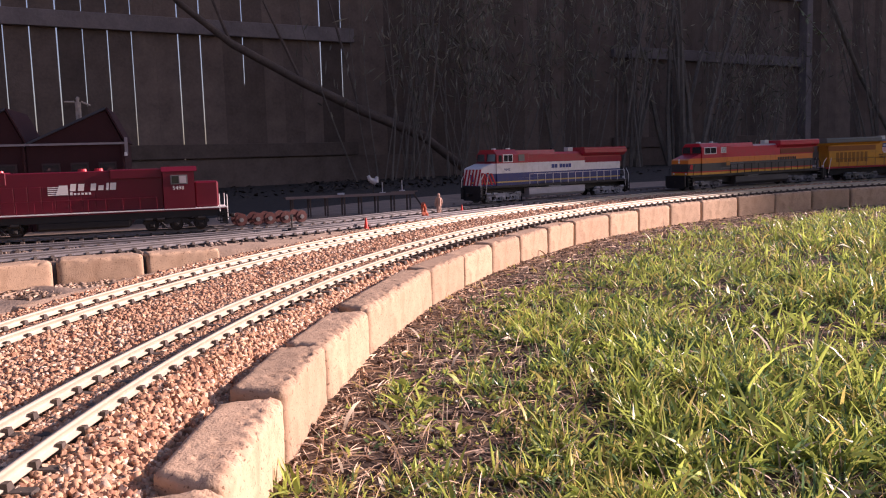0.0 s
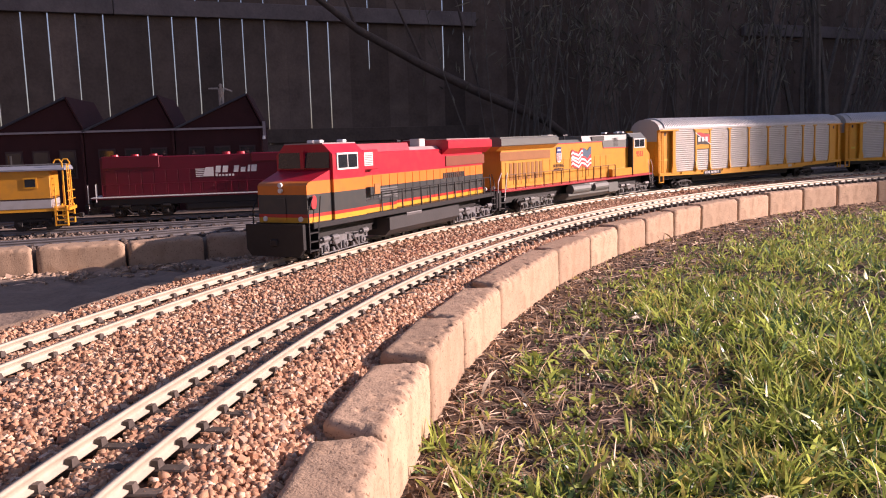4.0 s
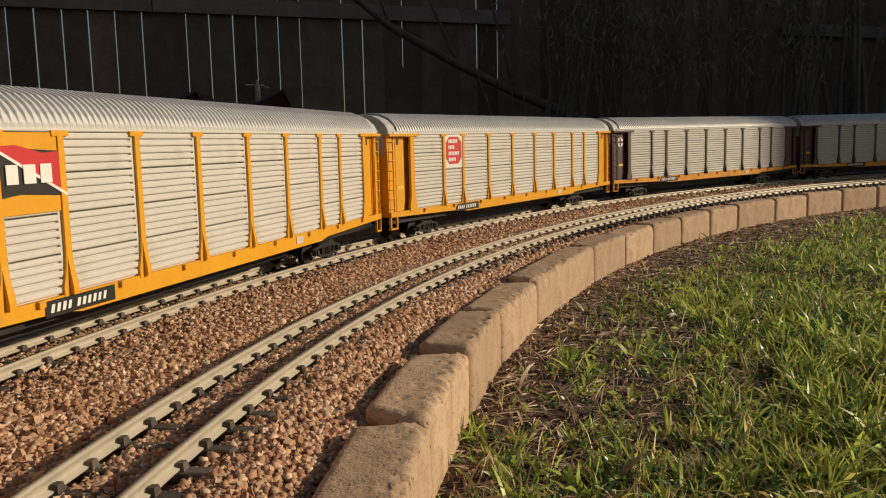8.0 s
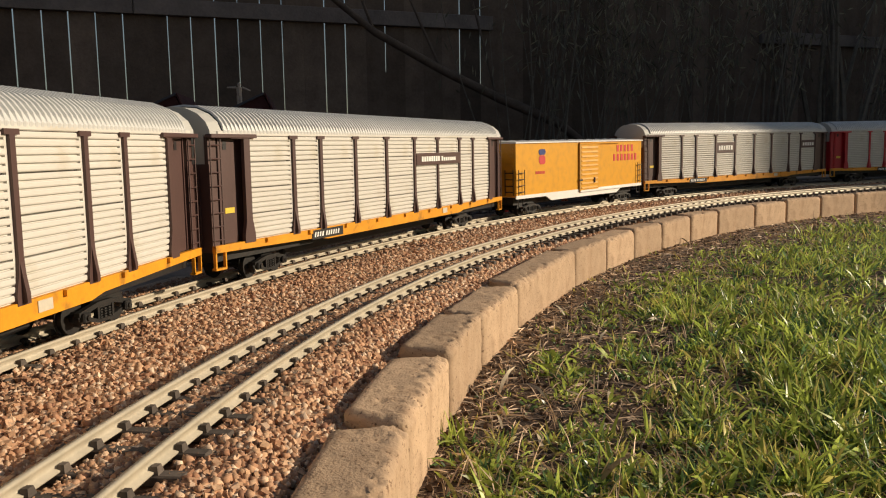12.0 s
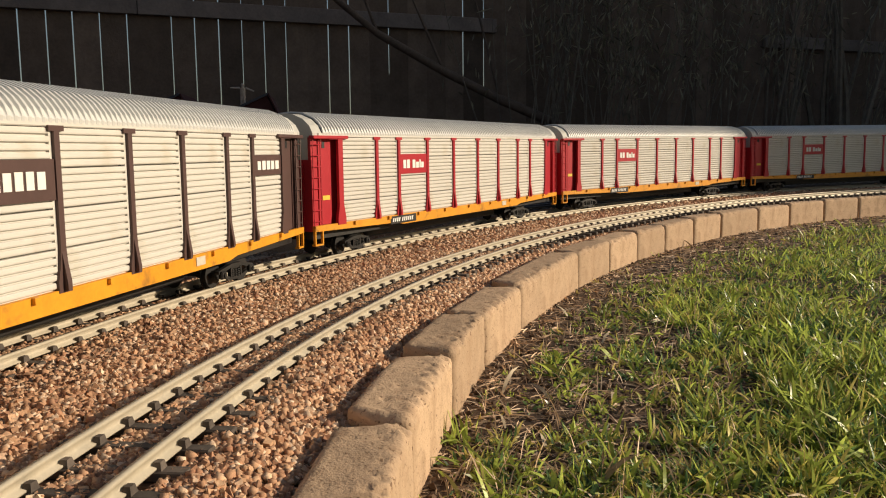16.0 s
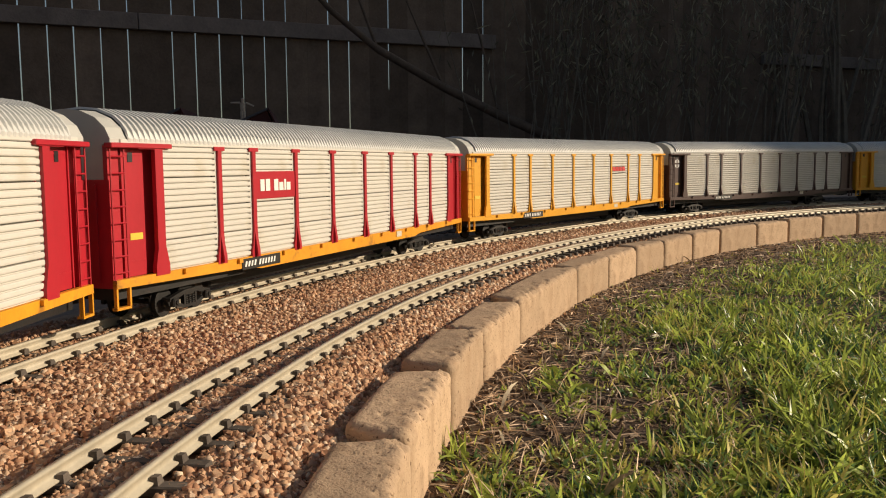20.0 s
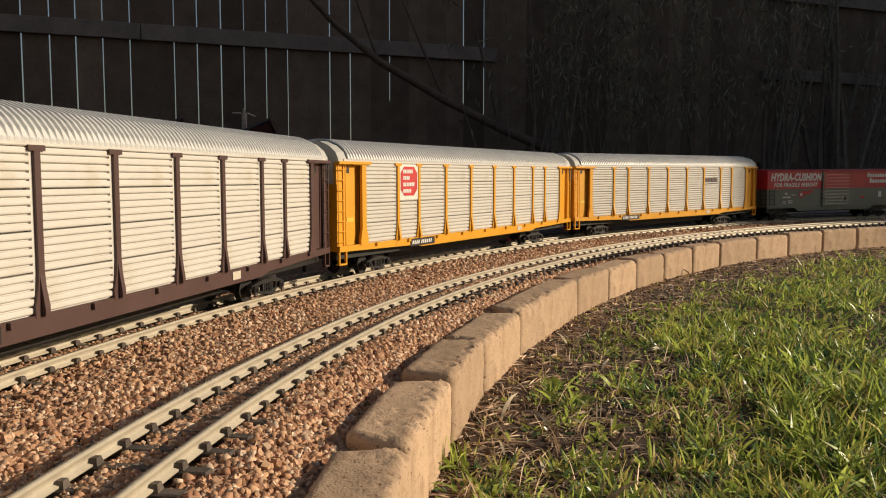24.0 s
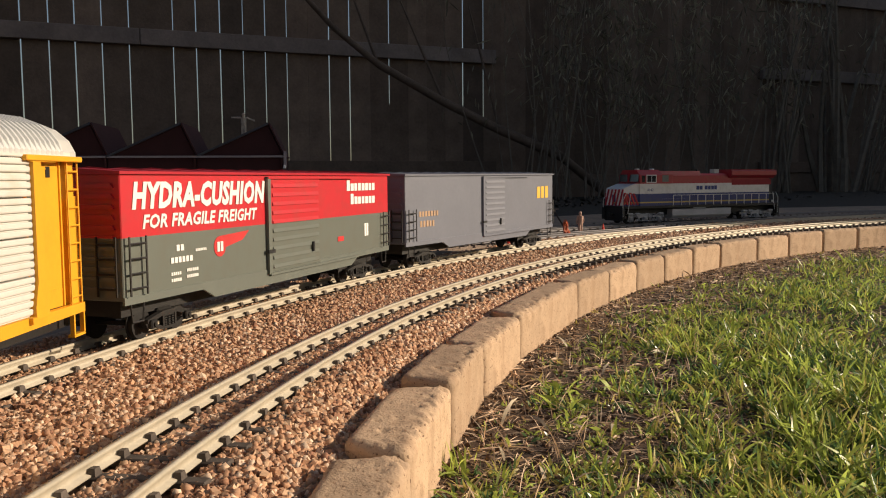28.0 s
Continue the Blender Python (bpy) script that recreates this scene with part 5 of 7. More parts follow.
def boxcar(name, label, L, paint, sill_paint, roof_mat, lettering, group="box wagons of the moving train", doors=(0.455, 0.60)):
    """A box wagon with a ribbed sliding door, ladders and steps."""
    h = L / 2
    car = thing(name, label, "box wagon", group)
    bm = a_box(-h, h, -0.0505, 0.0505, 0.042, 0.1525, bevel=0.0008)
    part("body", bm, paint, car)
    part("roof", prism(bmesh.new(), [(-0.0535, 0.1520), (0.0535, 0.1520), (0.0535, 0.1545), (0.0, 0.1580), (-0.0535, 0.1545)], -h - 0.003, h + 0.003, "x"), roof_mat, car)
    for i in range(14):
        x = -h + (i + 0.5) * L / 14
        part("roof_rib", prism(bmesh.new(), [(-0.0525, 0.1546), (0.0525, 0.1546), (0.0, 0.1592)], x - 0.0008, x + 0.0008, "x"), roof_mat, car)
    part("underframe", a_box(-h + 0.02, h - 0.02, -0.030, 0.030, 0.024, 0.043), FRAME_DARK, car)
    for side in (0, 1):
        turn = half_turn(side)
        sm = prism(bmesh.new(), [(-h, 0.0455), (-h, 0.0385), (-h + 0.115, 0.0385), (-h + 0.135, 0.0285), (h - 0.135, 0.0285), (h - 0.115, 0.0385), (h, 0.0385), (h, 0.0455)], 0.0490, 0.0515)
        put("side_sill", sm, sill_paint, car, turn)
        d1, d0 = h - doors[0] * L, h - doors[1] * L
        dm = a_box(d0, d1, 0.0505, 0.0528, 0.043, 0.1475)
        door = put("door", dm, paint, car, turn, "ribbed sliding door")
        for k in range(10):
            z = 0.046 + k * 0.0102
            put("door_rib", a_box(d0 + 0.004, d1 - 0.004, 0.0528, 0.0542, z, z + 0.0042, taper=(0, 0.0007)), paint, car, turn)
        put("door_track", a_box(h - 0.78 * L, d1 + 0.006, 0.0505, 0.0550, 0.1475, 0.1500), paint, car, turn)
        put("door_guide", a_box(h - 0.80 * L, d1 + 0.004, 0.0510, 0.0548, 0.0385, 0.0415), sill_paint, car, turn)
        put("door_post", a_box(d1 + 0.001, d1 + 0.007, 0.0505, 0.0545, 0.040, 0.1500), sill_paint if lettering is not letters_yellow else P_DOOR, car, turn)
        put("door_lock", a_box(d0 + 0.020, d0 + 0.024, 0.0542, 0.0560, 0.058, 0.070), BLACK, car, turn)
        put("door_bar", a_box(d1 - 0.004, d1 + 0.010, 0.0542, 0.0560, 0.064, 0.068), BLACK, car, turn)
        for s in (1, -1):
            lad = put("ladder", ladder_mesh(0.046, 0.098, 0.022, 4, 0.0010), FRAME_DARK, car, turn)
            lad.matrix_basis = turn @ Matrix.Translation((s * (h - 0.016), 0.0545, 0))
            st = bmesh.new()
            for x in (-0.009, 0.009):
                rod(st, (x, 0.050, 0.040), (x * 0.8, 0.050, 0.022), 0.0010, 5)
            rod(st, (-0.0075, 0.050, 0.022), (0.0075, 0.050, 0.022), 0.0010, 5)
            put("step", st, FRAME_DARK, car, turn).matrix_basis = turn @ Matrix.Translation((s * (h - 0.018), 0, 0))
        lettering(car, turn, h, L)
    for s in (1, -1):
        em = bmesh.new()
        for k in range(11):
            box(em, h, h + 0.002, -0.045, 0.045, 0.050 + k * 0.009, 0.054 + k * 0.009, taper=(0, 0.003))
        put("end_ribs", em, paint, car, half_turn(s < 0))
        coupler(car, s * (h - 0.004), s)
        put("end_ladder", ladder_mesh(0.046, 0.098, 0.02, 4, 0.001), FRAME_DARK, car, half_turn(s < 0)).matrix_basis = half_turn(s < 0) @ Matrix.Translation((h + 0.003, 0.036, 0)) @ Matrix.Rotation(math.pi / 2, 4, "Z")
    trucks = [truck(car, s * (h - 0.075), 2, FRAME_DARK) for s in (1, -1)]
    return car, trucks


def letters_red_grey(car, turn, h, L):
    y = 0.0512
    w = writing("HYDRA-CUSHION", 0.0315, h - 0.0135, 0.1225, y - 0.0003, WHITE, car, squeeze=0.815, shear=0.2, bold=0.0014)
    w.matrix_basis = turn @ w.matrix_basis
    w = writing("FOR FRAGILE FREIGHT", 0.0170, h - 0.0265, 0.1040, y - 0.0003, WHITE, car, squeeze=1.05, shear=0.22, bold=0.0005)
    w.matrix_basis = turn @ w.matrix_basis
    put("name_marks", marks("Tsssssss", h - 0.755 * L, 0.0145, 0.0122, 0.1310, y, 12, 0.0, 0.16), WHITE, car, turn)
    put("name_marks", marks("Tssssss", h - 0.775 * L, 0.0145, 0.0122, 0.1125, y, 13, 0.0, 0.16), WHITE, car, turn)
    put("emblem", disc(bmesh.new(), (h - 0.2446 * L, 0.0790), 0.0105, 0.0506, 0.0510, 18), P_REDL, car, turn, "red winged emblem")
    put("emblem_wing", prism(bmesh.new(), [(h - 0.2446 * L, 0.0895), (h - 0.248 * L, 0.0760), (h - 0.315 * L, 0.0830), (h - 0.338 * L, 0.0925)], 0.0506, 0.0511), P_REDL, car, turn)
    put("emblem_marks", marks(2, h - 0.2355 * L, 0.010, 0.006, 0.0740, 0.0516, 5), WHITE, car, turn)
    for n, x, z, s, k in ((2, 0.125, 0.0800, 0.0060, 1), (6, 0.110, 0.0690, 0.0055, 2), (5, 0.110, 0.0575, 0.003, 3), (6, 0.15, 0.0590, 0.003, 4), (5, 0.110, 0.0515, 0.003, 5), (6, 0.15, 0.0530, 0.003, 6), (7, 0.175, 0.0775, 0.0025, 7)):
        put("data_marks", marks(n, h - x * L, s, s * 1.05, z, y, 60 + k), WHITE, car, turn)
    put("label", side_plate(bmesh.new(), h - 0.735 * L, h - 0.705 * L, 0.0640, 0.0705, y), P_REDL, car, turn)
    for k in range(2):
        put("data_panel", side_plate(bmesh.new(), h - (0.85 + 0.012 * k) * L - 0.006, h - (0.85 + 0.012 * k) * L, 0.066, 0.084, y), WHITE, car, turn)


def letters_slate(car, turn, h, L):
    y = 0.0512
    put("emblem_marks", marks("TTT", h - 0.860 * L, 0.0250, 0.0205, 0.1035, y, 69, 0, 0.2), P_YELL, car, turn)
    put("data_marks", marks(7, h - 0.07 * L, 0.009, 0.0090, 0.0850, y, 70, 0, 0.3), mat("faded_orange_lettering", (0.42, 0.27, 0.16), 0.6, bump=0), car, turn)
    put("data_marks", marks(5, h - 0.075 * L, 0.010, 0.0095, 0.0680, y, 71, 0, 0.3), mat("faded_orange_lettering", (0.42, 0.27, 0.16), 0.6, bump=0), car, turn)


def letters_yellow(car, turn, h, L):
    y = 0.0512
    put("name_marks", marks(5, h - 0.765 * L, 0.0165, 0.0188, 0.1270, y, 81, 0, 0.42), P_REDL, car, turn)
    put("name_marks", marks(7, h - 0.735 * L, 0.0165, 0.0188, 0.1050, y, 82, 0, 0.42), P_REDL, car, turn)
    put("shield_top", octagon(h - 0.175 * L, 0.1330, 0.0135, 0.0060, 0.004, y), P_BLUE, car, turn)
    put("shield", octagon(h - 0.175 * L, 0.1165, 0.0125, 0.0095, 0.005, y), P_REDL, car, turn)
    put("data_marks", marks(5, h - 0.13 * L, 0.006, 0.0075, 0.087, y, 83), P_REDL, car, turn)


def loco(name, label, L, paint, roof_mat, deck_mat, tank_mat, gear_mat, details, rail_mat, group="locomotives", cab_top=None, cab0=0.2025, cab1=0.300, win=(0.228, 0.272), tank=(-0.130, 0.150), plow=0.366, tank_top=0.040):
    """A wide-nosed freight locomotive, its nose towards +x."""
    k = L / 0.75
    X = lambda v: v * k
    e = thing(name, label, "locomotive", group)
    part("deck", a_box(X(-0.362), X(0.362), -0.0495, 0.0495, 0.0440 if details != "up" else 0.0475, 0.0520, bevel=0.0008), deck_mat, e)
    part("frame", a_box(X(-0.350), X(0.350), -0.022, 0.022, 0.022, 0.0440), FRAME_DARK, e)
    part("fuel_tank", prism(bmesh.new(), [(-0.046, tank_top), (-0.046, 0.020), (-0.036, 0.011), (0.036, 0.011), (0.046, 0.020), (0.046, tank_top)], X(tank[0]), X(tank[1]), "x"), tank_mat, e)
    part("hood", a_box(X(-0.340), X(cab0), -0.0345, 0.0345, 0.0520, 0.1440, bevel=0.0012), paint, e)
    part("hood_roof", a_box(X(-0.13), X(0.01), -0.0300, 0.0300, 0.1440, 0.1495, taper=(0.001, 0.006)), roof_mat, e)
    part("high_hood", a_box(X(0.008), X(cab0), -0.0340, 0.0340, 0.1440, 0.1570, taper=(0.001, 0.004)), paint, e)
    part("radiator_wing", prism(bmesh.new(), [(-0.0340, 0.1330), (0.0340, 0.1330), (0.0490, 0.1440), (0.0490, 0.1570), (0.0440, 0.1600), (-0.0440, 0.1600), (-0.0490, 0.1570), (-0.0490, 0.1440)], X(-0.358), X(-0.128), "x"), paint if cab_top is None else cab_top, e)
    part("radiator_roof", a_box(X(-0.356), X(-0.130), -0.0450, 0.0450, 0.1600, 0.1616), roof_mat, e)
    for s in (-1, 1):
        part("radiator_screen", a_box(X(-0.345), X(-0.145), min(s * 0.0345, s * 0.0362), max(s * 0.0345, s * 0.0362), 0.112, 0.130), mat("screen_" + details, {"kc": (0.20, 0.05, 0.02), "up": (0.30, 0.12, 0.03), "bc": (0.26, 0.012, 0.022)}[details], 0.7), e)
    cab = part("cab", prism(bmesh.new(), [(-0.0485, 0.0520), (0.0485, 0.0520), (0.0485, 0.1440), (0.0330, 0.1590), (-0.0330, 0.1590), (-0.0485, 0.1440)], X(cab0), X(cab1), "x"), paint, e)
    part("cab_roof", prism(bmesh.new(), [(-0.0335, 0.1585), (0.0335, 0.1585), (0.0325, 0.1602), (-0.0325, 0.1602)], X(cab0 - 0.001), X(cab1 + 0.001), "x"), roof_mat, cab)
    nm = prism(bmesh.new(), [(X(cab1), 0.0520), (X(0.364), 0.0520), (X(0.364), 0.1030), (X(0.360), 0.1065), (X(cab1), 0.1230)], -0.0445, 0.0445)
    for v in nm.verts:
        if v.co.x > X(0.345):
            v.co.y *= 0.93
    part("nose", nm, paint, e)
    part("cab_front", prism(bmesh.new(), [(X(cab1), 0.1250), (X(cab1 + 0.004), 0.1250), (X(cab1 + 0.001), 0.1470), (X(cab1), 0.1470)], -0.0435, 0.0435), GLASS, cab, "dark windscreen")
    part("windscreen_pillar", a_box(X(cab1), X(cab1 + 0.0065), -0.003, 0.003, 0.124, 0.149), paint, cab)
    for s in (-1, 1):
        y = lambda a, b: (min(s * a, s * b), max(s * a, s * b))
        w = part("cab_window", a_box(X(win[0]), X(win[1]), *y(0.0483, 0.0500), 0.1215, 0.1455), WHITE if name != "armour" else roof_mat, cab)
        part("pane", a_box(X(win[0] + 0.003), X((win[0] + win[1]) / 2 - 0.0012), *y(0.0500, 0.0504), 0.1240, 0.1430), GLASS, w)
        part("pane", a_box(X((win[0] + win[1]) / 2 + 0.0012), X(win[1] - 0.003), *y(0.0500, 0.0504), 0.1240, 0.1430), GLASS, w)
        if cab1 - win[1] > 0.02:
            part("front_side_window", a_box(X(0.278), X(0.292), *y(0.0483, 0.0492), 0.1235, 0.1430), GLASS, cab)
        if details != "up":
            part("vent_box", a_box(X(cab0 - 0.0525), X(cab0), *y(0.0330, 0.0455), 0.1180, 0.1480, bevel=0.001), paint, e)
            part("vent_grille", a_box(X(cab0 - 0.0325), X(cab0 - 0.0045), *y(0.0455, 0.0462), 0.1240, 0.1440), WHITE if details == "kc" else P_UPGREY, e)
            for i in range(7):
                z = 0.1255 + i * 0.0026
                part("grille_slat", a_box(X(cab0 - 0.0305), X(cab0 - 0.0065), *y(0.0462, 0.0466), z, z + 0.0012), GREY_GEAR, e)
        part("battery_box", a_box(X(cab0 - 0.1125), X(cab0), *y(0.0345, 0.0462), 0.0520, 0.0720, bevel=0.001), paint, e)
        # doors in the hood's side
        for i in range(16):
            x = -0.325 + i * 0.030
            part("hood_door", a_box(X(x), X(x + 0.027), *y(0.0345, 0.0352), 0.0600, 0.1080, bevel=0.0003), paint, e)
        rm = bmesh.new()
        for i in range(14):
            x = X(-0.345 + i * 0.038)
            rod(rm, (x, s * 0.0485, 0.050), (x, s * 0.0485, 0.0830), 0.0012, 5)
        rod(rm, (X(-0.345), s * 0.0485, 0.0830), (X(0.149), s * 0.0485, 0.0830), 0.0008, 5)
        part("side_handrail", rm, rail_mat, e)
        # air tanks over the fuel tank, and the steps at the corners
        tm = rod(bmesh.new(), (X(-0.005), s * 0.0400, 0.0415), (X(0.055), s * 0.0400, 0.0415), 0.0072, 12)
        part("air_tank", tm, gear_mat, e)
        for end in (-1, 1):
            st = bmesh.new()
            for z in (0.014, 0.026, 0.038):
                box(st, X(end * 0.362) - 0.011, X(end * 0.362) + 0.011, *y(0.036, 0.0495), z, z + 0.0018)
            for dx in (-0.011, 0.010):
                box(st, X(end * 0.362) + dx, X(end * 0.362) + dx + 0.0012, *y(0.036, 0.0495), 0.012, 0.048)
            part("corner_steps", st, BLACK, e)
            gm = bmesh.new()
            rod(gm, (X(end * 0.352), s * 0.0490, 0.030), (X(end * 0.340), s * 0.0490, 0.088), 0.0010, 5)
            rod(gm, (X(end * 0.371), s * 0.0470, 0.020), (X(end * 0.371), s * 0.0470, 0.070), 0.0010, 5)
            rod(gm, (X(end * 0.371), s * 0.0470, 0.070), (X(end * 0.358), s * 0.0470, 0.088), 0.0010, 5)
            part("grab_rail", gm, WHITE if details == "up" else rail_mat, e)
    for end in (-1, 1):
        pm = prism(bmesh.new(), [(-0.048, 0.0520), (0.048, 0.0520), (0.048, 0.018), (0.040, 0.008), (-0.040, 0.008), (-0.048, 0.018)], X(end * plow) - 0.003, X(end * plow) + 0.003, "x")
        part("pilot", pm, BLACK, e)
        coupler(e, X(end * 0.366), end)
        for s in (-1, 1):
            part("ditch_light", disc(bmesh.new(), (0, 0), 0.0036, 0, 0.004, 12), WHITE, e).matrix_basis = Matrix.Translation((X(end * 0.366), s * 0.030, 0.0575)) @ Matrix.Rotation(math.pi / 2 * end, 4, "Z")
    for z in (0.0985, 0.1060):
        part("headlight", disc(bmesh.new(), (0, 0), 0.0034, 0, 0.003, 12), WHITE, e).matrix_basis = Matrix.Translation((X(0.366), 0, z - 0.002)) @ Matrix.Rotation(-math.pi / 2, 4, "Z")
    part("nose_door", a_box(X(0.363), X(0.3655), -0.0100, 0.0060, 0.0560, 0.0860), paint, e)
    part("exhaust_box", a_box(X(-0.110), X(-0.085), -0.010, 0.010, 0.1490, 0.1630, bevel=0.001), mat("pale_box", (0.6, 0.58, 0.52), 0.6), e)
    for x, y0 in ((0.25, -0.012), (0.275, 0.015), (0.215, 0.02)):
        part("roof_fitting", a_box(X(x), X(x + 0.012), y0 - 0.006, y0 + 0.006, 0.1600, 0.1645, bevel=0.0012), WHITE, e)
    part("horn", rod(rod(bmesh.new(), (X(-0.02), 0, 0.150), (X(-0.02), 0, 0.160), 0.0015), (X(-0.026), 0, 0.160), (X(-0.008), 0, 0.160), 0.0012, 8, 0.003), BLACK, e)
    trucks = [truck(e, X(s * 0.268), 3, gear_mat) for s in (1, -1)]
    return e, trucks, X


KC = bands("red_orange_black_paint", ((0, (0.02, 0.02, 0.02)), (0.0520, (0.70, 0.36, 0.02)), (0.0590, (0.52, 0.03, 0.02)), (0.0640, (0.045, 0.05, 0.05)), (0.0900, (0.68, 0.20, 0.02)), (0.1080, (0.50, 0.012, 0.03))))
UPB = bands("yellow_red_grey_paint", ((0, (0.14, 0.15, 0.14)), (0.0500, (0.38, 0.016, 0.018)), (0.0535, (0.62, 0.285, 0.018)), (0.1420, (0.15, 0.16, 0.145))))
BCB = bands("red_white_blue_paint", ((0, (0.02, 0.02, 0.02)), (0.0520, (0.025, 0.04, 0.17)), (0.0600, (0.55, 0.40, 0.10)), (0.0640, (0.025, 0.04, 0.17)), (0.0880, (0.72, 0.71, 0.69)), (0.1180, (0.34, 0.014, 0.026))))


def red_loco():
    e, tr, X = loco("locomotive", "red, orange and black freight locomotive leading the train", 0.65, KC, mat("pink_grey_roof", (0.40, 0.30, 0.29), 0.5), BLACK, mat("tank_dark", (0.045, 0.045, 0.045), 0.5), GREY_GEAR, "kc", BLACK, win=(0.226, 0.289), tank=(-0.178, 0.119), plow=0.386)
    for s in (0, 1):
        t = half_turn(s)
        sx = -1 if s else 1
        put("emblem", octagon(sx * X(0.352), 0.080, 0.006, 0.009, 0.003, 0.0455), P_REDL, e, t)
        put("brass_box", a_box(sx * X(0.16) - 0.008, sx * X(0.16) + 0.008, 0.0462, 0.0475, 0.080, 0.096), mat("ochre_box", (0.40, 0.17, 0.03), 0.6), e, t)
        for q in range(5):
            put("side_louvre", a_box(sx * X(0.10) - 0.030, sx * X(0.10) + 0.030, 0.0352, 0.0362, 0.0700 + q * 0.0038, 0.0718 + q * 0.0038), GREY_GEAR, e, t)
        put("hood_marks", marks(11, sx * X(-0.20) + 0.06, 0.010, 0.0085, 0.0905, 0.0360, 91), BLACK, e, t)
    return e, tr


def yellow_loco():
    e, tr, X = loco("locomotive", "yellow and grey freight locomotive with a flag, running second", 0.72, UPB, P_UPGREY, mat("red_deck_edge", (0.36, 0.016, 0.02), 0.45), P_UPGREY, mat("grey_gear_paint", (0.15, 0.155, 0.145), 0.45), "up", mat("brown_rail", (0.16, 0.08, 0.03), 0.5), cab0=0.251, cab1=0.330, win=(0.2545, 0.3165), tank=(-0.082, 0.172), tank_top=0.0255)
    for s in (0, 1):
        t = half_turn(s)
        sx = -1 if s else 1
        y = 0.0362
        # air cylinders over the fuel tank, grey upper panels with louvres
        for x0, x1 in ((-0.066, 0.015), (0.037, 0.102)):
            put("air_cylinder", rod(bmesh.new(), (sx * x0, 0.0420, 0.0345), (sx * x1, 0.0420, 0.0345), 0.0112, 18), P_UPGREY, e, t)
        put("equipment_box", a_box(min(sx * 0.112, sx * 0.160), max(sx * 0.112, sx * 0.160), 0.036, 0.047, 0.016, 0.040, bevel=0.001), P_UPGREY, e, t)
        put("upper_panel", prism(bmesh.new(), [(sx * 0.102, 0.1435), (sx * 0.106, 0.1270), (sx * 0.2405, 0.1250), (sx * 0.2405, 0.1435)], 0.0340, 0.0357), P_UPGREY, e, t)
        put("red_line", prism(bmesh.new(), [(sx * 0.106, 0.1252), (sx * 0.2405, 0.1232), (sx * 0.2405, 0.1250), (sx * 0.106, 0.1270)], 0.0340, 0.0359), P_REDL, e, t)
        put("red_line", a_box(min(sx * 0.102, sx * -0.13), max(sx * 0.102, sx * -0.13), 0.0345, 0.0354, 0.1410, 0.1428), P_REDL, e, t)
        put("grille", a_box(min(sx * 0.052, sx * 0.112), max(sx * 0.052, sx * 0.112), 0.0335, 0.0352, 0.1450, 0.1555), mat("dark_grille", (0.06, 0.06, 0.055), 0.7), e, t)
        for q in range(7):
            put("louvre", a_box(min(sx * 0.160, sx * 0.182), max(sx * 0.160, sx * 0.182), 0.0357, 0.0364, 0.1290 + q * 0.0032, 0.1305 + q * 0.0032), mat("dark_grille", (0.06, 0.06, 0.055), 0.7), e, t)
        # the waving flag: nine stripes and a dark field at its upper rear corner
        wave = lambda q: 0.0042 * math.sin(q * 0.95 + 0.4) + 0.0016 * math.sin(q * 2.1)
        foot = lambda i, q: (0.047 - q * 0.0066, 0.0830 + i * 0.0047 + wave(q) + (0.004 * (q - 7) / 7 if i > 4 else 0))

        def strip(i0, i1, j0, j1):
            low, high = [foot(i0, q) for q in range(j0, j1 + 1)], [foot(i1, q) for q in range(j1, j0 - 1, -1)]
            return prism(bmesh.new(), low + high, y - 0.0006, y)

        for i in range(9):
            put("flag_stripe", strip(i, i + 1, 0, 8 if i > 4 else 14), P_REDL if i % 2 == 0 else WHITE, e, t)
        put("flag_field", strip(5, 9, 8, 14), mat("flag_blue", (0.04, 0.09, 0.14), 0.5), e, t)
        d = sx * -0.101
        put("shield_top", prism(bmesh.new(), [(d - 0.0105, 0.1205), (d + 0.0105, 0.1205), (d + 0.0090, 0.1300), (d + 0.0105, 0.1335), (d, 0.1350), (d - 0.0105, 0.1335), (d - 0.0090, 0.1300)], y - 0.0006, y), P_BLUE, e, t)
        put("shield", prism(bmesh.new(), [(d, 0.0985), (d + 0.0070, 0.1010), (d + 0.0100, 0.1060), (d + 0.0105, 0.1205), (d - 0.0105, 0.1205), (d - 0.0100, 0.1060), (d - 0.0070, 0.1010)], y - 0.0006, y), WHITE, e, t)
        put("shield_line", a_box(d - 0.0070, d + 0.0070, y, y + 0.0003, 0.1255, 0.1290), WHITE, e, t)
        for i in range(5):
            put("shield_stripe", a_box(d - 0.008 + i * 0.0037, d - 0.0065 + i * 0.0037, y, y + 0.0003, 0.1025, 0.1200), P_REDL, e, t)
        for words, z in (("BUILDING", 0.0890), ("AMERICA", 0.0800)):
            w = writing(words, 0.0100, d + 0.024, z, y - 0.0002, P_BROWN, e, squeeze=0.95)
            w.matrix_basis = t @ w.matrix_basis
        w = writing("9583", 0.0215, sx * 0.282 + 0.0255, 0.0985, 0.0488, P_REDL, e, "road_number", squeeze=0.9)
        w.matrix_basis = t @ w.matrix_basis
        gm = bmesh.new()
        for i in range(8):
            x = sx * X(-0.245) + (i - 3.5) * 0.0165
            box(gm, x - 0.0055, x + 0.0055, 0.0352, 0.0360, 0.070, 0.106)
        put("hood_grilles", gm, mat("ochre_grille", (0.30, 0.13, 0.02), 0.7), e, t)
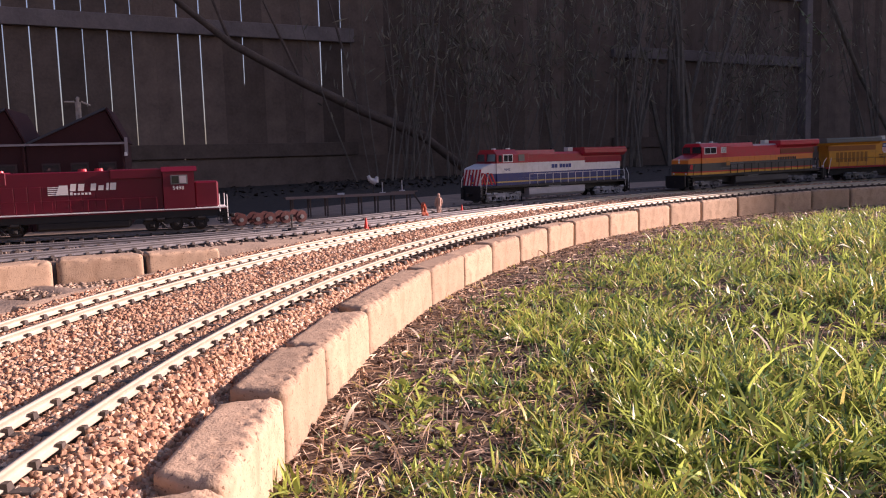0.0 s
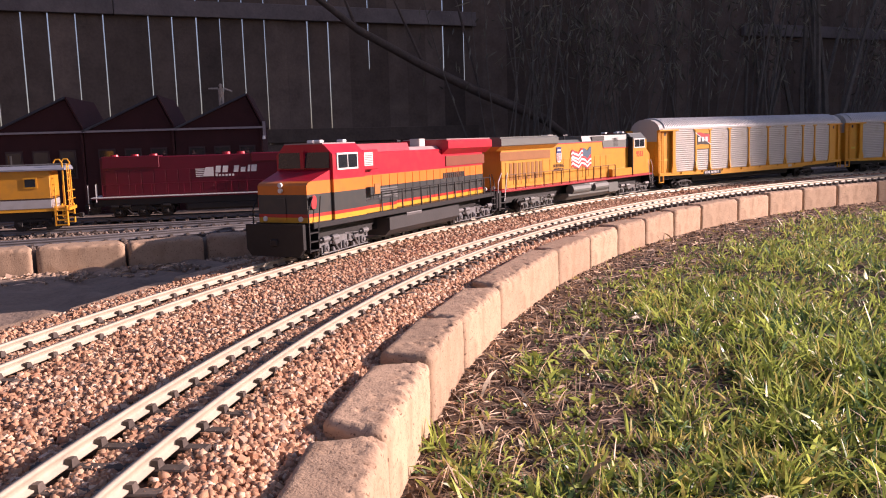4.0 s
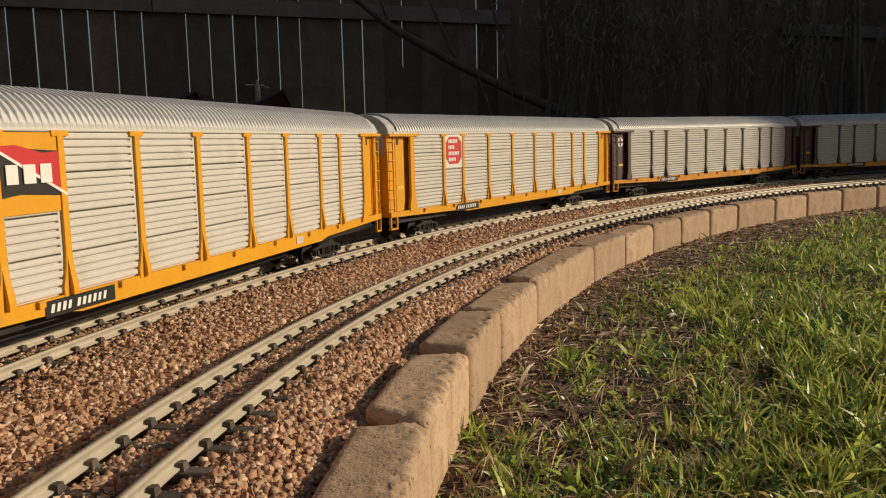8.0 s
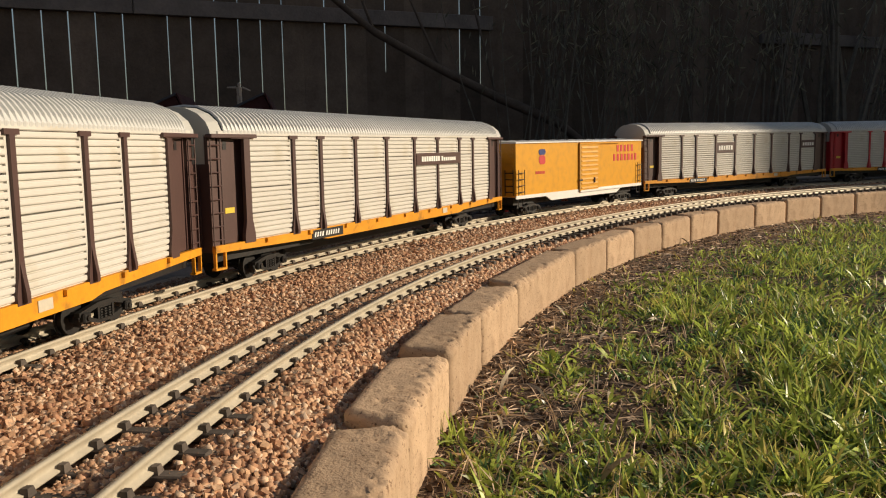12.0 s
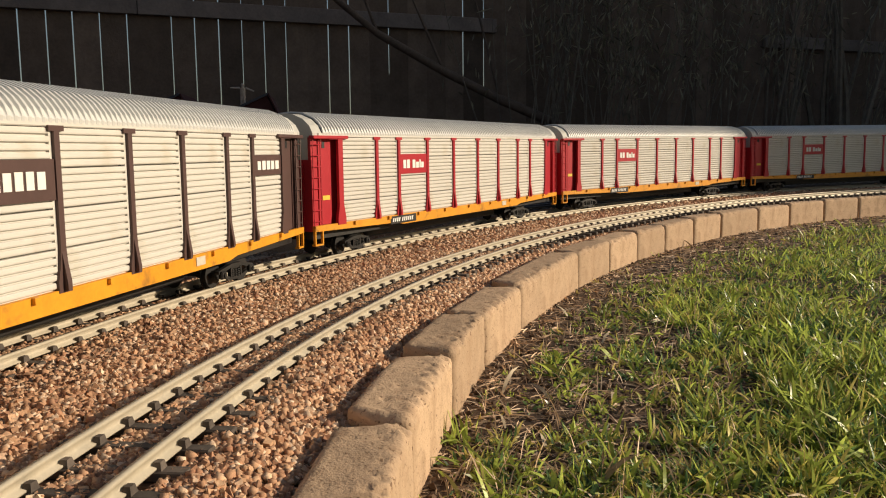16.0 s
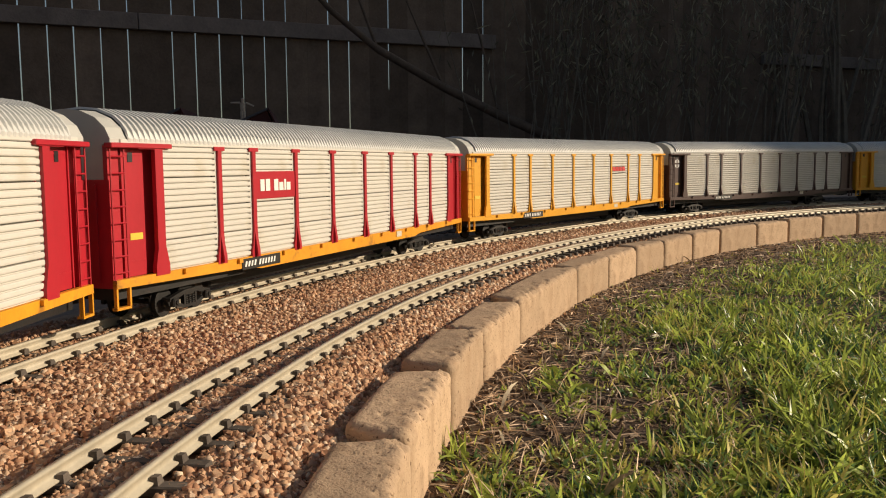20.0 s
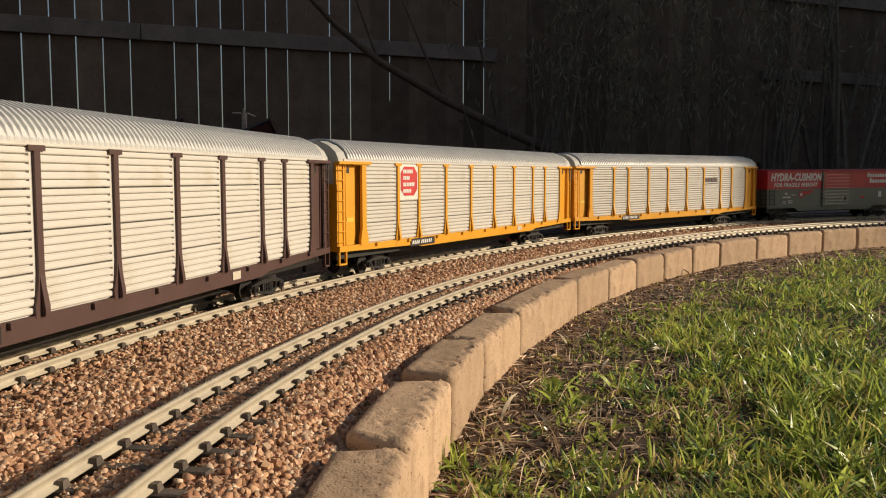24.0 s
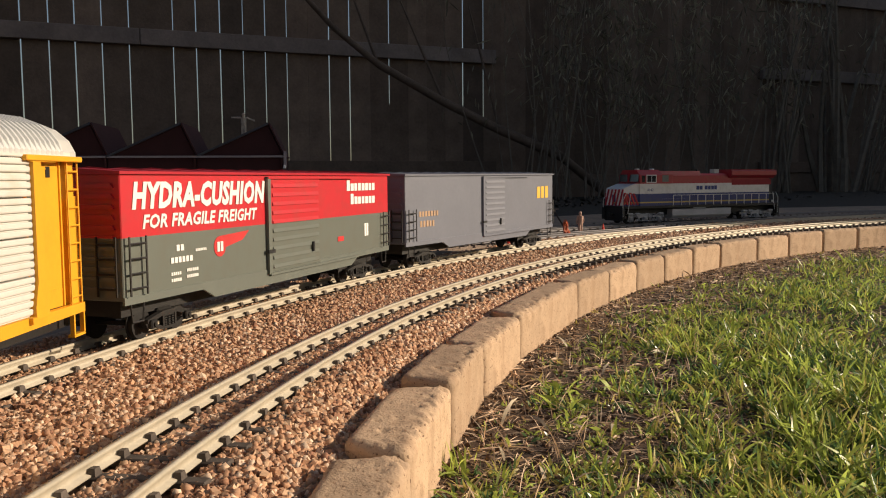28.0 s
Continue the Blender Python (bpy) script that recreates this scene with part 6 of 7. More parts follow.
    # black plate over the cab's rear wall, painting in the shade there
    part("cab_back", a_box(X(0.2485), X(0.2508), -0.0483, 0.0483, 0.056, 0.150), BLACK, e, "rear wall of the cab with its shade painted black")
    return e, tr


TRAIN = []          # (thing, its trucks, place of its middle on the line at 0 s, half the truck distance, turned)


TRUCK_AT = {}


def build_train():
    one = [("autorack", "yellow covered car carrier with a flag emblem", P_YEL, P_YEL, logo_flag), ("autorack", "yellow covered car carrier with a red octagon emblem", P_YEL, P_YEL, logo_octagon),
           ("autorack", "dark brown covered car carrier with a yellow sill", P_BROWN, P_SILL, logo_cross), ("autorack", "dark brown covered car carrier with a long brown sign", P_BROWN, P_SILL, logo_plate(5, 0.120, 0.139, P_BROWN, "TTTTTTTT Tssssss", 33, 2))]
    two = [("autorack", "brown covered car carrier with two brown signs", P_BROWN, P_SILL, logo_two)]
    two += [("autorack", "bright red and cream covered car carrier with a red sign", P_RED, P_SILL, logo_plate(2, 0.109, 0.139, P_RED, "TT Tsis", 34))] * 3
    two += [("autorack", "yellow covered car carrier with a red mark", P_YEL, P_YEL, logo_swoosh(6, P_REDL)), ("autorack", "all brown covered car carrier with a round cross emblem", P_BROWN, P_BROWN, logo_cross),
            ("autorack", "yellow covered car carrier with a red octagon emblem", P_YEL, P_YEL, logo_octagon), ("autorack", "yellow covered car carrier with a small dark mark", P_YEL, P_YEL, logo_swoosh(6, P_BROWN))]
    e, tr = red_loco()
    TRAIN.append((e, tr, 3.264, 0.2323, False))
    e, tr = yellow_loco()
    TRAIN.append((e, tr, 3.973, 0.2573, True))
    TRUCK_AT[e.name] = (0.2573, -0.205)
    for i, spec in enumerate(one):
        TRAIN.append((*autorack(*spec), (4.7878, 5.6990, 6.6010, 7.5094)[i], TRUCK_X, False))
    ub = bands("yellow_box_paint", ((0, (0.70, 0.68, 0.60)), (0.0420, YEL)))
    TRAIN.append((*boxcar("boxcar", "yellow box wagon with white sills and red lettering", 0.572, ub, WHITE, WHITE, letters_yellow), 8.3118, 0.211, False))
    for i, spec in enumerate(two):
        TRAIN.append((*autorack(*spec), (9.0523, 9.9629, 10.8752, 11.7931, 12.7062, 13.6245, 14.5315, 15.4359)[i], TRUCK_X, False))
    rb = bands("red_over_grey_paint", ((0, (0.13, 0.145, 0.125)), (0.0965, (0.52, 0.022, 0.032))))
    TRAIN.append((*boxcar("boxcar", "red over grey-green box wagon with slanted white lettering", 0.595, rb, P_GREENG, P_RED, letters_red_grey, doors=(0.41, 0.612)), 16.2508, 0.2225, False))
    TRAIN.append((*boxcar("boxcar", "plain slate-grey box wagon with a yellow emblem", 0.580, P_GREY, P_GREY, P_GREY, letters_slate), 16.9055, 0.2150, False))


build_train()
# how far the train lags behind an even pace
DRIFT_T = (0, 5.5, 6.5, 8, 10, 12, 14, 15.5, 17, 19, 20.5, 21.75, 23, 25, 27, 28)
DRIFT = (-0.033, -0.033, -0.027, -0.005, -0.001, 0.019, 0.026, 0.027, 0.024, 0.033, 0.034, 0.026, 0.011, -0.018, -0.056, -0.067)

# ---- the yard's things ----


def path_at(path, x):
    """The point of a yard track at a given x, and its heading."""
    i = min(range(len(path)), key=lambda k: abs(path[k][0][0] - x))
    return path[i]


def stand(path, x, flip=False):
    p, h = path_at(path, x)
    return Matrix.Translation(p) @ Matrix.Rotation(h + (math.pi if flip else 0), 4, "Z")


def maroon_loco():
    """A long-hood locomotive with a low short nose towards +x."""
    e = thing("locomotive", "maroon locomotive with white emblem, parked on the rear siding", "locomotive", "locomotives")
    part("deck", a_box(-0.310, 0.315, -0.0495, 0.0495, 0.0455, 0.0490), P_MAROON, e)
    part("deck_edge", a_box(-0.312, 0.317, -0.0502, 0.0502, 0.0490, 0.0512), WHITE, e, "white painted deck edge")
    part("frame", a_box(-0.305, 0.310, -0.045, 0.045, 0.030, 0.0455), BLACK, e)
    part("fuel_tank", a_box(-0.10, 0.10, -0.045, 0.045, 0.012, 0.034, bevel=0.005), BLACK, e)
    part("hood", a_box(-0.290, 0.175, -0.0345, 0.0345, 0.0512, 0.1440, bevel=0.002), P_MAROON, e)
    part("blower_housing", a_box(0.06, 0.175, -0.040, 0.040, 0.124, 0.1460, bevel=0.002), P_MAROON, e)
    part("radiator", a_box(-0.285, -0.155, -0.0375, 0.0375, 0.118, 0.1460, bevel=0.001), P_MAROON, e)
    cab = part("cab", prism(bmesh.new(), [(-0.0490, 0.0512), (0.0490, 0.0512), (0.0490, 0.1390), (0.0360, 0.1480), (-0.0360, 0.1480), (-0.0490, 0.1390)], 0.175, 0.245, "x"), P_MAROON, e)
    part("cab_roof", prism(bmesh.new(), [(-0.0500, 0.1385), (-0.0495, 0.1372), (-0.0365, 0.1475), (0.0365, 0.1475), (0.0495, 0.1372), (0.0500, 0.1385), (0.0370, 0.1492), (-0.0370, 0.1492)], 0.172, 0.252, "x"), P_MAROON, cab)
    part("nose", a_box(0.245, 0.300, -0.0310, 0.0310, 0.0512, 0.1130, bevel=0.004), P_MAROON, e)
    part("windscreen", a_box(0.245, 0.2465, -0.040, 0.040, 0.119, 0.137), GLASS, cab)
    for s in (-1, 1):
        y = lambda a, b: (min(s * a, s * b), max(s * a, s * b))
        w = part("cab_window", a_box(0.192, 0.230, *y(0.0485, 0.0500), 0.1080, 0.1300), GREY_GEAR, cab)
        part("pane", a_box(0.195, 0.210, *y(0.0500, 0.0504), 0.1105, 0.1275), GLASS, w)
        part("pane", a_box(0.212, 0.227, *y(0.0500, 0.0504), 0.1105, 0.1275), mat("pale_blind", (0.45, 0.42, 0.42), 0.6), w)
        for i in range(12):
            x = -0.28 + i * 0.028
            part("hood_door", a_box(x, x + 0.026, *y(0.0345, 0.0353), 0.056, 0.112, bevel=0.0003), P_MAROON, e)
        rm = bmesh.new()
        for i in range(13):
            rod(rm, (-0.285 + i * 0.037, s * 0.0490, 0.047), (-0.285 + i * 0.037, s * 0.0490, 0.080), 0.0008, 5)
        rod(rm, (-0.285, s * 0.0490, 0.080), (0.160, s * 0.0490, 0.080), 0.0007, 5)
        part("side_handrail", rm, P_MAROON, e)
        for end in (-1, 1):
            gm = bmesh.new()
            rod(gm, (end * 0.318, s * 0.047, 0.020), (end * 0.318, s * 0.047, 0.080), 0.0011, 5)
            rod(gm, (end * 0.300, s * 0.049, 0.040), (end * 0.300, s * 0.049, 0.082), 0.0011, 5)
            part("grab_rail", gm, WHITE, e)
            st = bmesh.new()
            for z in (0.012, 0.024, 0.036):
                box(st, end * 0.310 - 0.010, end * 0.310 + 0.010, *y(0.036, 0.0495), z, z + 0.0018)
            box(st, end * 0.310 - 0.011, end * 0.310 - 0.010, *y(0.036, 0.0495), 0.012, 0.046)
            part("corner_steps", st, BLACK, e)
        t = half_turn(s < 0)
        # emblem: stripes and a white field, then pale marks
        x0 = s * -0.045 + 0.031
        em = bmesh.new()
        for i in range(5):
            side_plate(em, x0 - 0.030, x0 - 0.004, 0.092 + i * 0.0042, 0.0942 + i * 0.0042, 0.0360)
        put("emblem_stripes", em, WHITE, e, t)
        put("emblem", prism(bmesh.new(), [(x0 - 0.020, 0.092), (x0 - 0.046, 0.092), (x0 - 0.046, 0.114), (x0 - 0.028, 0.114)], 0.0354, 0.0362), WHITE, e, t, "white angular emblem")
        put("name_marks", marks("TT Tsit", x0 - 0.050, 0.0165, 0.0165, 0.1005, 0.0362, 44, 0.15, 0.22), WHITE, e, t)
        put("small_marks", marks("Tsssss", x0 - 0.050, 0.0068, 0.0078, 0.0915, 0.0362, 45, 0.0, 0.25), WHITE, e, t)
        w = writing("5498", 0.0125, 0.0, 0.0955, 0.0490, WHITE, e, "road_number")
        w.matrix_basis = t @ Matrix.Translation((s * 0.211 + 0.0155, 0, 0)) @ w.matrix_basis
    for x in (-0.262, -0.215, -0.172, 0.0, 0.035):
        part("roof_fan", rod(bmesh.new(), (x, 0, 0.1440), (x, 0, 0.1500), 0.0105, 14, 0.009), P_RED, e)
    for end in (-1, 1):
        part("pilot", a_box(end * 0.314 - 0.003, end * 0.314 + 0.003, -0.046, 0.046, 0.010, 0.0455), BLACK, e)
        coupler(e, end * 0.314, end)
    for s in (1, -1):
        truck(e, s * 0.200, 3, FRAME_DARK)
    return e


maroon_loco().matrix_basis = stand(YARD, -0.485)


def striped_loco():
    e, tr, X = loco("locomotive", "red, white and blue locomotive parked on the rear siding", 0.655, BCB, P_RED, BLACK, mat("tank_pale", (0.42, 0.42, 0.43), 0.45), mat("silver_gear", (0.32, 0.33, 0.34), 0.4), "bc", WHITE)
    for s in (0, 1):
        t = half_turn(s)
        sx = -1 if s else 1
        put("name_marks", marks("TT TTTT", sx * X(-0.02) + 0.042, 0.0125, 0.0135, 0.0985, 0.0360, 50, 0, 0.1), P_BLUE, e, t)
        w = writing("4642", 0.0120, sx * X(0.250) + 0.016, 0.0960, 0.0488, P_BLUE, e, "road_number")
        w.matrix_basis = t @ w.matrix_basis
        # slanting stripes down the side of the nose
        for i in range(5):
            a = 0.300 + i * 0.0150
            put("nose_stripe", prism(bmesh.new(), [(sx * X(a), 0.0560), (sx * X(min(a + 0.0075, 0.3635)), 0.0560), (sx * X(min(a + 0.0265, 0.3635)), 0.0900 + 0.002 * (i % 2)), (sx * X(min(a + 0.0190, 0.3560)), 0.0900 + 0.002 * (i % 2))], 0.0400, 0.0453), P_RED, e, t)
    part("nose_band", a_box(X(0.3642), X(0.3652), -0.0405, 0.0405, 0.0540, 0.1025), WHITE, e)
    for i in range(5):
        y = -0.034 + i * 0.0165
        part("front_stripe", prism(bmesh.new(), [(y - 0.012, 0.0540), (y - 0.004, 0.0540), (y + 0.012, 0.1025), (y + 0.004, 0.1025)], X(0.3652), X(0.3660), "x"), P_RED, e)
    return e


striped_loco().matrix_basis = stand(YARD, 0.80, True)


def caboose():
    e = thing("caboose", "yellow caboose with a grey roof, parked on a siding", "caboose")
    part("body", a_box(-0.17, 0.135, -0.046, 0.046, 0.046, 0.1240, bevel=0.001), bands("yellow_over_pale_paint", ((0, (0.02, 0.02, 0.02)), (0.0400, (0.40, 0.40, 0.40)), (0.0640, (0.05, 0.03, 0.02)), (0.0670, (0.62, 0.28, 0.02)))), e)
    part("roof", prism(bmesh.new(), [(-0.052, 0.1235), (0.052, 0.1235), (0.052, 0.1265), (0.030, 0.1330), (-0.030, 0.1330), (-0.052, 0.1265)], -0.20, 0.165, "x"), mat("caboose_roof", (0.22, 0.24, 0.28), 0.5), e)
    part("roof_walk", a_box(-0.19, 0.16, -0.010, 0.010, 0.1345, 0.1365), GREY_GEAR, e)
    part("cupola", a_box(-0.10, -0.02, -0.035, 0.035, 0.1320, 0.165, bevel=0.002), P_YEL, e)
    part("platform", a_box(-0.20, 0.168, -0.045, 0.045, 0.040, 0.0465), P_YEL, e)
    part("underframe", a_box(-0.16, 0.13, -0.03, 0.03, 0.022, 0.040), FRAME_DARK, e)
    for s in (-1, 1):
        y = lambda a, b: (min(s * a, s * b), max(s * a, s * b))
        for x in (0.085, 0.0, -0.085):
            w = part("window", a_box(x, x + 0.026, *y(0.0455, 0.0475), 0.088, 0.110), P_YEL, e)
            part("pane", a_box(x + 0.003, x + 0.023, *y(0.0475, 0.0479), 0.091, 0.107), GLASS, w)
        rm = bmesh.new()
        rod(rm, (0.160, s * 0.043, 0.022), (0.160, s * 0.043, 0.138), 0.0016, 6)
        rod(rm, (0.143, s * 0.045, 0.022), (0.143, s * 0.045, 0.090), 0.0013, 6)
        for k in range(3):
            a0, a1 = math.pi * k / 3, math.pi * (k + 1) / 3
            rod(rm, (0.160 - 0.008 + 0.008 * math.cos(a0), s * 0.043, 0.138 + 0.008 * math.sin(a0)), (0.160 - 0.008 + 0.008 * math.cos(a1), s * 0.043, 0.138 + 0.008 * math.sin(a1)), 0.0016, 6)
        part("grab_rail", rm, P_YEL, e)
        st = bmesh.new()
        for k in range(4):
            box(st, 0.140, 0.163, *y(0.034, 0.047), 0.010 + k * 0.010, 0.012 + k * 0.010)
        for x in (0.139, 0.162):
            box(st, x, x + 0.0015, *y(0.034, 0.047), 0.009, 0.050)
        part("steps", st, P_YEL, e)
    em = ladder_mesh(0.047, 0.136, 0.02, 7, 0.0012)
    part("end_ladder", em, P_YEL, e).matrix_basis = Matrix.Translation((0.166, -0.02, 0)) @ Matrix.Rotation(math.pi / 2, 4, "Z")
    rl = bmesh.new()
    for z in (0.062, 0.080):
        rod(rl, (0.166, -0.043, z), (0.166, 0.043, z), 0.0010, 5)
    part("end_rail", rl, P_YEL, e)
    part("chimney", rod(bmesh.new(), (0.05, 0.02, 0.130), (0.05, 0.02, 0.155), 0.0035, 8), BLACK, e)
    coupler(e, 0.165, 1)
    for s in (1, -1):
        truck(e, s * 0.10, 2, FRAME_DARK)
    return e


caboose().matrix_basis = stand(MIDDLE, -0.90)


def factory():
    """A low factory with a saw-tooth roof of three bays."""
    brick = mat("factory_brick", (0.040, 0.011, 0.012), 0.85, var=0.2, scale=30, bump=0.4, bscale=300)
    slate = mat("factory_roof", (0.045, 0.05, 0.062), 0.6, var=0.15, scale=20)
    gutter = mat("gutter_grey", (0.30, 0.27, 0.28), 0.5)
    e = thing("model_factory", "dark red model factory with a saw-tooth roof", "model building")
    e.matrix_basis = Matrix.Translation((-0.461, 2.426, -0.0135)) @ Matrix.Rotation(radians(8), 4, "Z")
    W = 0.242
    for i in range(3):
        x1 = -i * W - 0.002 * i
        x0 = x1 - W
        b = part("bay_wall", prism(bmesh.new(), [(x0, 0), (x1, 0), (x1, 0.228), (x1 - 0.042, 0.318), (x0, 0.228)], 0, 0.30), brick, e)
        part("roof_slope", prism(bmesh.new(), [(x0 - 0.004, 0.226), (x1 - 0.040, 0.320), (x1 - 0.042, 0.326), (x0 - 0.004, 0.232)], -0.008, 0.308), slate, b)
        part("roof_light", prism(bmesh.new(), [(x1 - 0.040, 0.322), (x1 + 0.002, 0.230), (x1 + 0.006, 0.232), (x1 - 0.037, 0.326)], -0.006, 0.306), brick, b)
        part("gutter", a_box(x0 + 0.004, x1 + 0.010, -0.008, -0.001, 0.2265, 0.2320), gutter, b)
        part("down_pipe", rod(bmesh.new(), (x1 - 0.004, -0.005, 0.0), (x1 - 0.004, -0.005, 0.226), 0.003, 8), brick, b)
        for k in range(3):
            wx = x0 + 0.035 + k * 0.070
            w = part("window", a_box(wx, wx + 0.045, -0.004, 0.001, 0.10, 0.18), mat("factory_frame", (0.05, 0.03, 0.03), 0.6), b)
            part("pane", a_box(wx + 0.004, wx + 0.041, -0.005, -0.004, 0.105, 0.175), GLASS, w)
    part("wall_lamp", rod(bmesh.new(), (0.004, -0.012, 0.195), (0.004, -0.012, 0.205), 0.005, 8, 0.003), WHITE, e)
    part("roof_bracket", a_box(0.002, 0.010, -0.010, -0.004, 0.2, 0.245), gutter, e)
    return e


factory()


def figure(name, label, at, turn, parts, colour, size=0.058):
    """A toy figure as one plain shape, from rods and balls."""
    bm = bmesh.new()
    for a, b, r, r2 in parts:
        rod(bm, Vector(a) * size, Vector(b) * size, r * size, 8, r2 * size)
    ob = part(name, bm, colour, None)
    ob.matrix_basis = Matrix.Translation(at) @ Matrix.Rotation(turn, 4, "Z")
    return tagged(ob, label, "toy figure")


UPRIGHT = [((-0.06, 0, 0), (-0.04, 0, 0.46), 0.05, 0.07), ((0.06, 0, 0), (0.04, 0, 0.46), 0.05, 0.07), ((0, 0, 0.44), (0, 0, 0.80), 0.10, 0.12), ((0, 0, 0.80), (0, 0, 0.86), 0.05, 0.05), ((0, 0, 0.85), (0, 0, 0.93), 0.055, 0.075), ((0, 0, 0.93), (0, 0, 1.0), 0.075, 0.03)]
ARMS_DOWN = [((-0.13, 0, 0.78), (-0.19, 0.02, 0.58), 0.04, 0.035), ((-0.19, 0.02, 0.58), (-0.12, 0.06, 0.44), 0.035, 0.03), ((0.13, 0, 0.78), (0.19, 0, 0.58), 0.04, 0.035), ((0.19, 0, 0.58), (0.14, 0.05, 0.42), 0.035, 0.03)]
ARMS_OUT = [((-0.12, 0, 0.80), (-0.50, 0, 0.80), 0.04, 0.03), ((0.12, 0, 0.80), (0.46, 0, 0.66), 0.04, 0.03)]
STOOP = [((-0.07, 0, 0), (-0.10, -0.05, 0.24), 0.06, 0.07), ((-0.10, -0.05, 0.24), (-0.02, 0.10, 0.42), 0.07, 0.09), ((0.10, 0, 0), (0.10, -0.05, 0.26), 0.06, 0.07), ((0.10, -0.05, 0.26), (0.02, 0.10, 0.42), 0.07, 0.09), ((0, 0.10, 0.40), (-0.12, -0.12, 0.70), 0.11, 0.12), ((-0.12, -0.12, 0.70), (-0.18, -0.20, 0.80), 0.07, 0.08), ((-0.16, -0.12, 0.62), (-0.24, -0.20, 0.32), 0.04, 0.03), ((-0.02, -0.12, 0.62), (-0.10, -0.24, 0.30), 0.04, 0.03)]
ORANGE_FIG = mat("orange_figure_paint", (0.52, 0.13, 0.06), 0.6, var=0.2, scale=80)
PALE_FIG = mat("pale_figure_paint", (0.46, 0.29, 0.22), 0.6, var=0.2, scale=80)
ROOF_FIG = mat("grey_figure_paint", (0.42, 0.36, 0.30), 0.6, var=0.3, scale=80)
figure("worker_figure", "orange toy worker stooping beside the track", (0.322, 2.165, -0.013 + 0.004), radians(20), STOOP, ORANGE_FIG)
figure("worker_figure", "pale orange toy worker standing beside the track", (0.378, 2.29, -0.006), radians(30), UPRIGHT + ARMS_DOWN, PALE_FIG, 0.062)
figure("roof_figure", "small toy figure with arms spread on the factory roof", (-0.590, 2.50, 0.2775), radians(8), UPRIGHT + ARMS_OUT, ROOF_FIG, 0.070)


def cone(at, name="traffic_cone"):
    bm = a_box(-0.0075, 0.0075, -0.0075, 0.0075, 0, 0.0015)
    rod(bm, (0, 0, 0.0015), (0, 0, 0.027), 0.0055, 12, 0.0012)
    ob = part(name, bm, mat("cone_red", (0.75, 0.045, 0.02), 0.5, bump=0), None)
    ob.matrix_basis = Matrix.Translation(at)
    tagged(ob, "small red traffic cone standing on the gravel", "traffic cone", "traffic cones")


cone((0.160, 2.020, -0.0115))
cone((0.452, 2.345, -0.008))


def switch_stand(at, turn):
    e = thing("switch_stand", "black switch stand with a lever beside the points", "switch stand", "switch stands")
    part("base", a_box(-0.022, 0.022, -0.008, 0.008, 0, 0.006, bevel=0.001), BLACK, e)
    part("housing", a_box(-0.009, 0.009, -0.007, 0.007, 0.006, 0.016, bevel=0.002), BLACK, e)
    part("mast", rod(bmesh.new(), (0, 0, 0.016), (0, 0, 0.042), 0.0018, 8), BLACK, e)
    part("target", a_box(-0.004, 0.004, -0.001, 0.001, 0.036, 0.047, bevel=0.0004), BLACK, e)
    part("lever", rod(bmesh.new(), (0.008, 0, 0.010), (0.026, 0, 0.007), 0.0014, 6), BLACK, e)
    e.matrix_basis = Matrix.Translation(at) @ Matrix.Rotation(turn, 4, "Z")


switch_stand((-0.012, 1.965, -0.0135), radians(30))
switch_stand((0.690, 2.595, -0.004), radians(40))


def wheel_load():
    """A row of spare wheelsets standing on the siding."""
    rust = mat("rusty_wheel", (0.10, 0.035, 0.03), 0.6, var=0.3, scale=80)
    for i in range(5):
        e = thing("spare_wheelset", "rusty spare wheelset standing on the siding rails", "wheelset", "spare wheelsets")
        for y in (-0.0255, 0.0255):
            part("wheel", disc(disc(bmesh.new(), (0, 0), 0.0142, y - 0.0028, y + 0.0028, 20), (0, 0), 0.0160, y * 0.92 - 0.0010, y * 0.92 + 0.0010, 20), rust, e)
        part("axle", disc(bmesh.new(), (0, 0), 0.0030, -0.0290, 0.0290, 10), rust, e)
        part("hub", disc(bmesh.new(), (0, 0), 0.0055, -0.0315, -0.0295, 12), GREY_GEAR, e)
        m = stand(YARD, -0.145 + i * 0.036)
        e.matrix_basis = m @ Matrix.Translation((0, 0, 0.0142))


wheel_load()


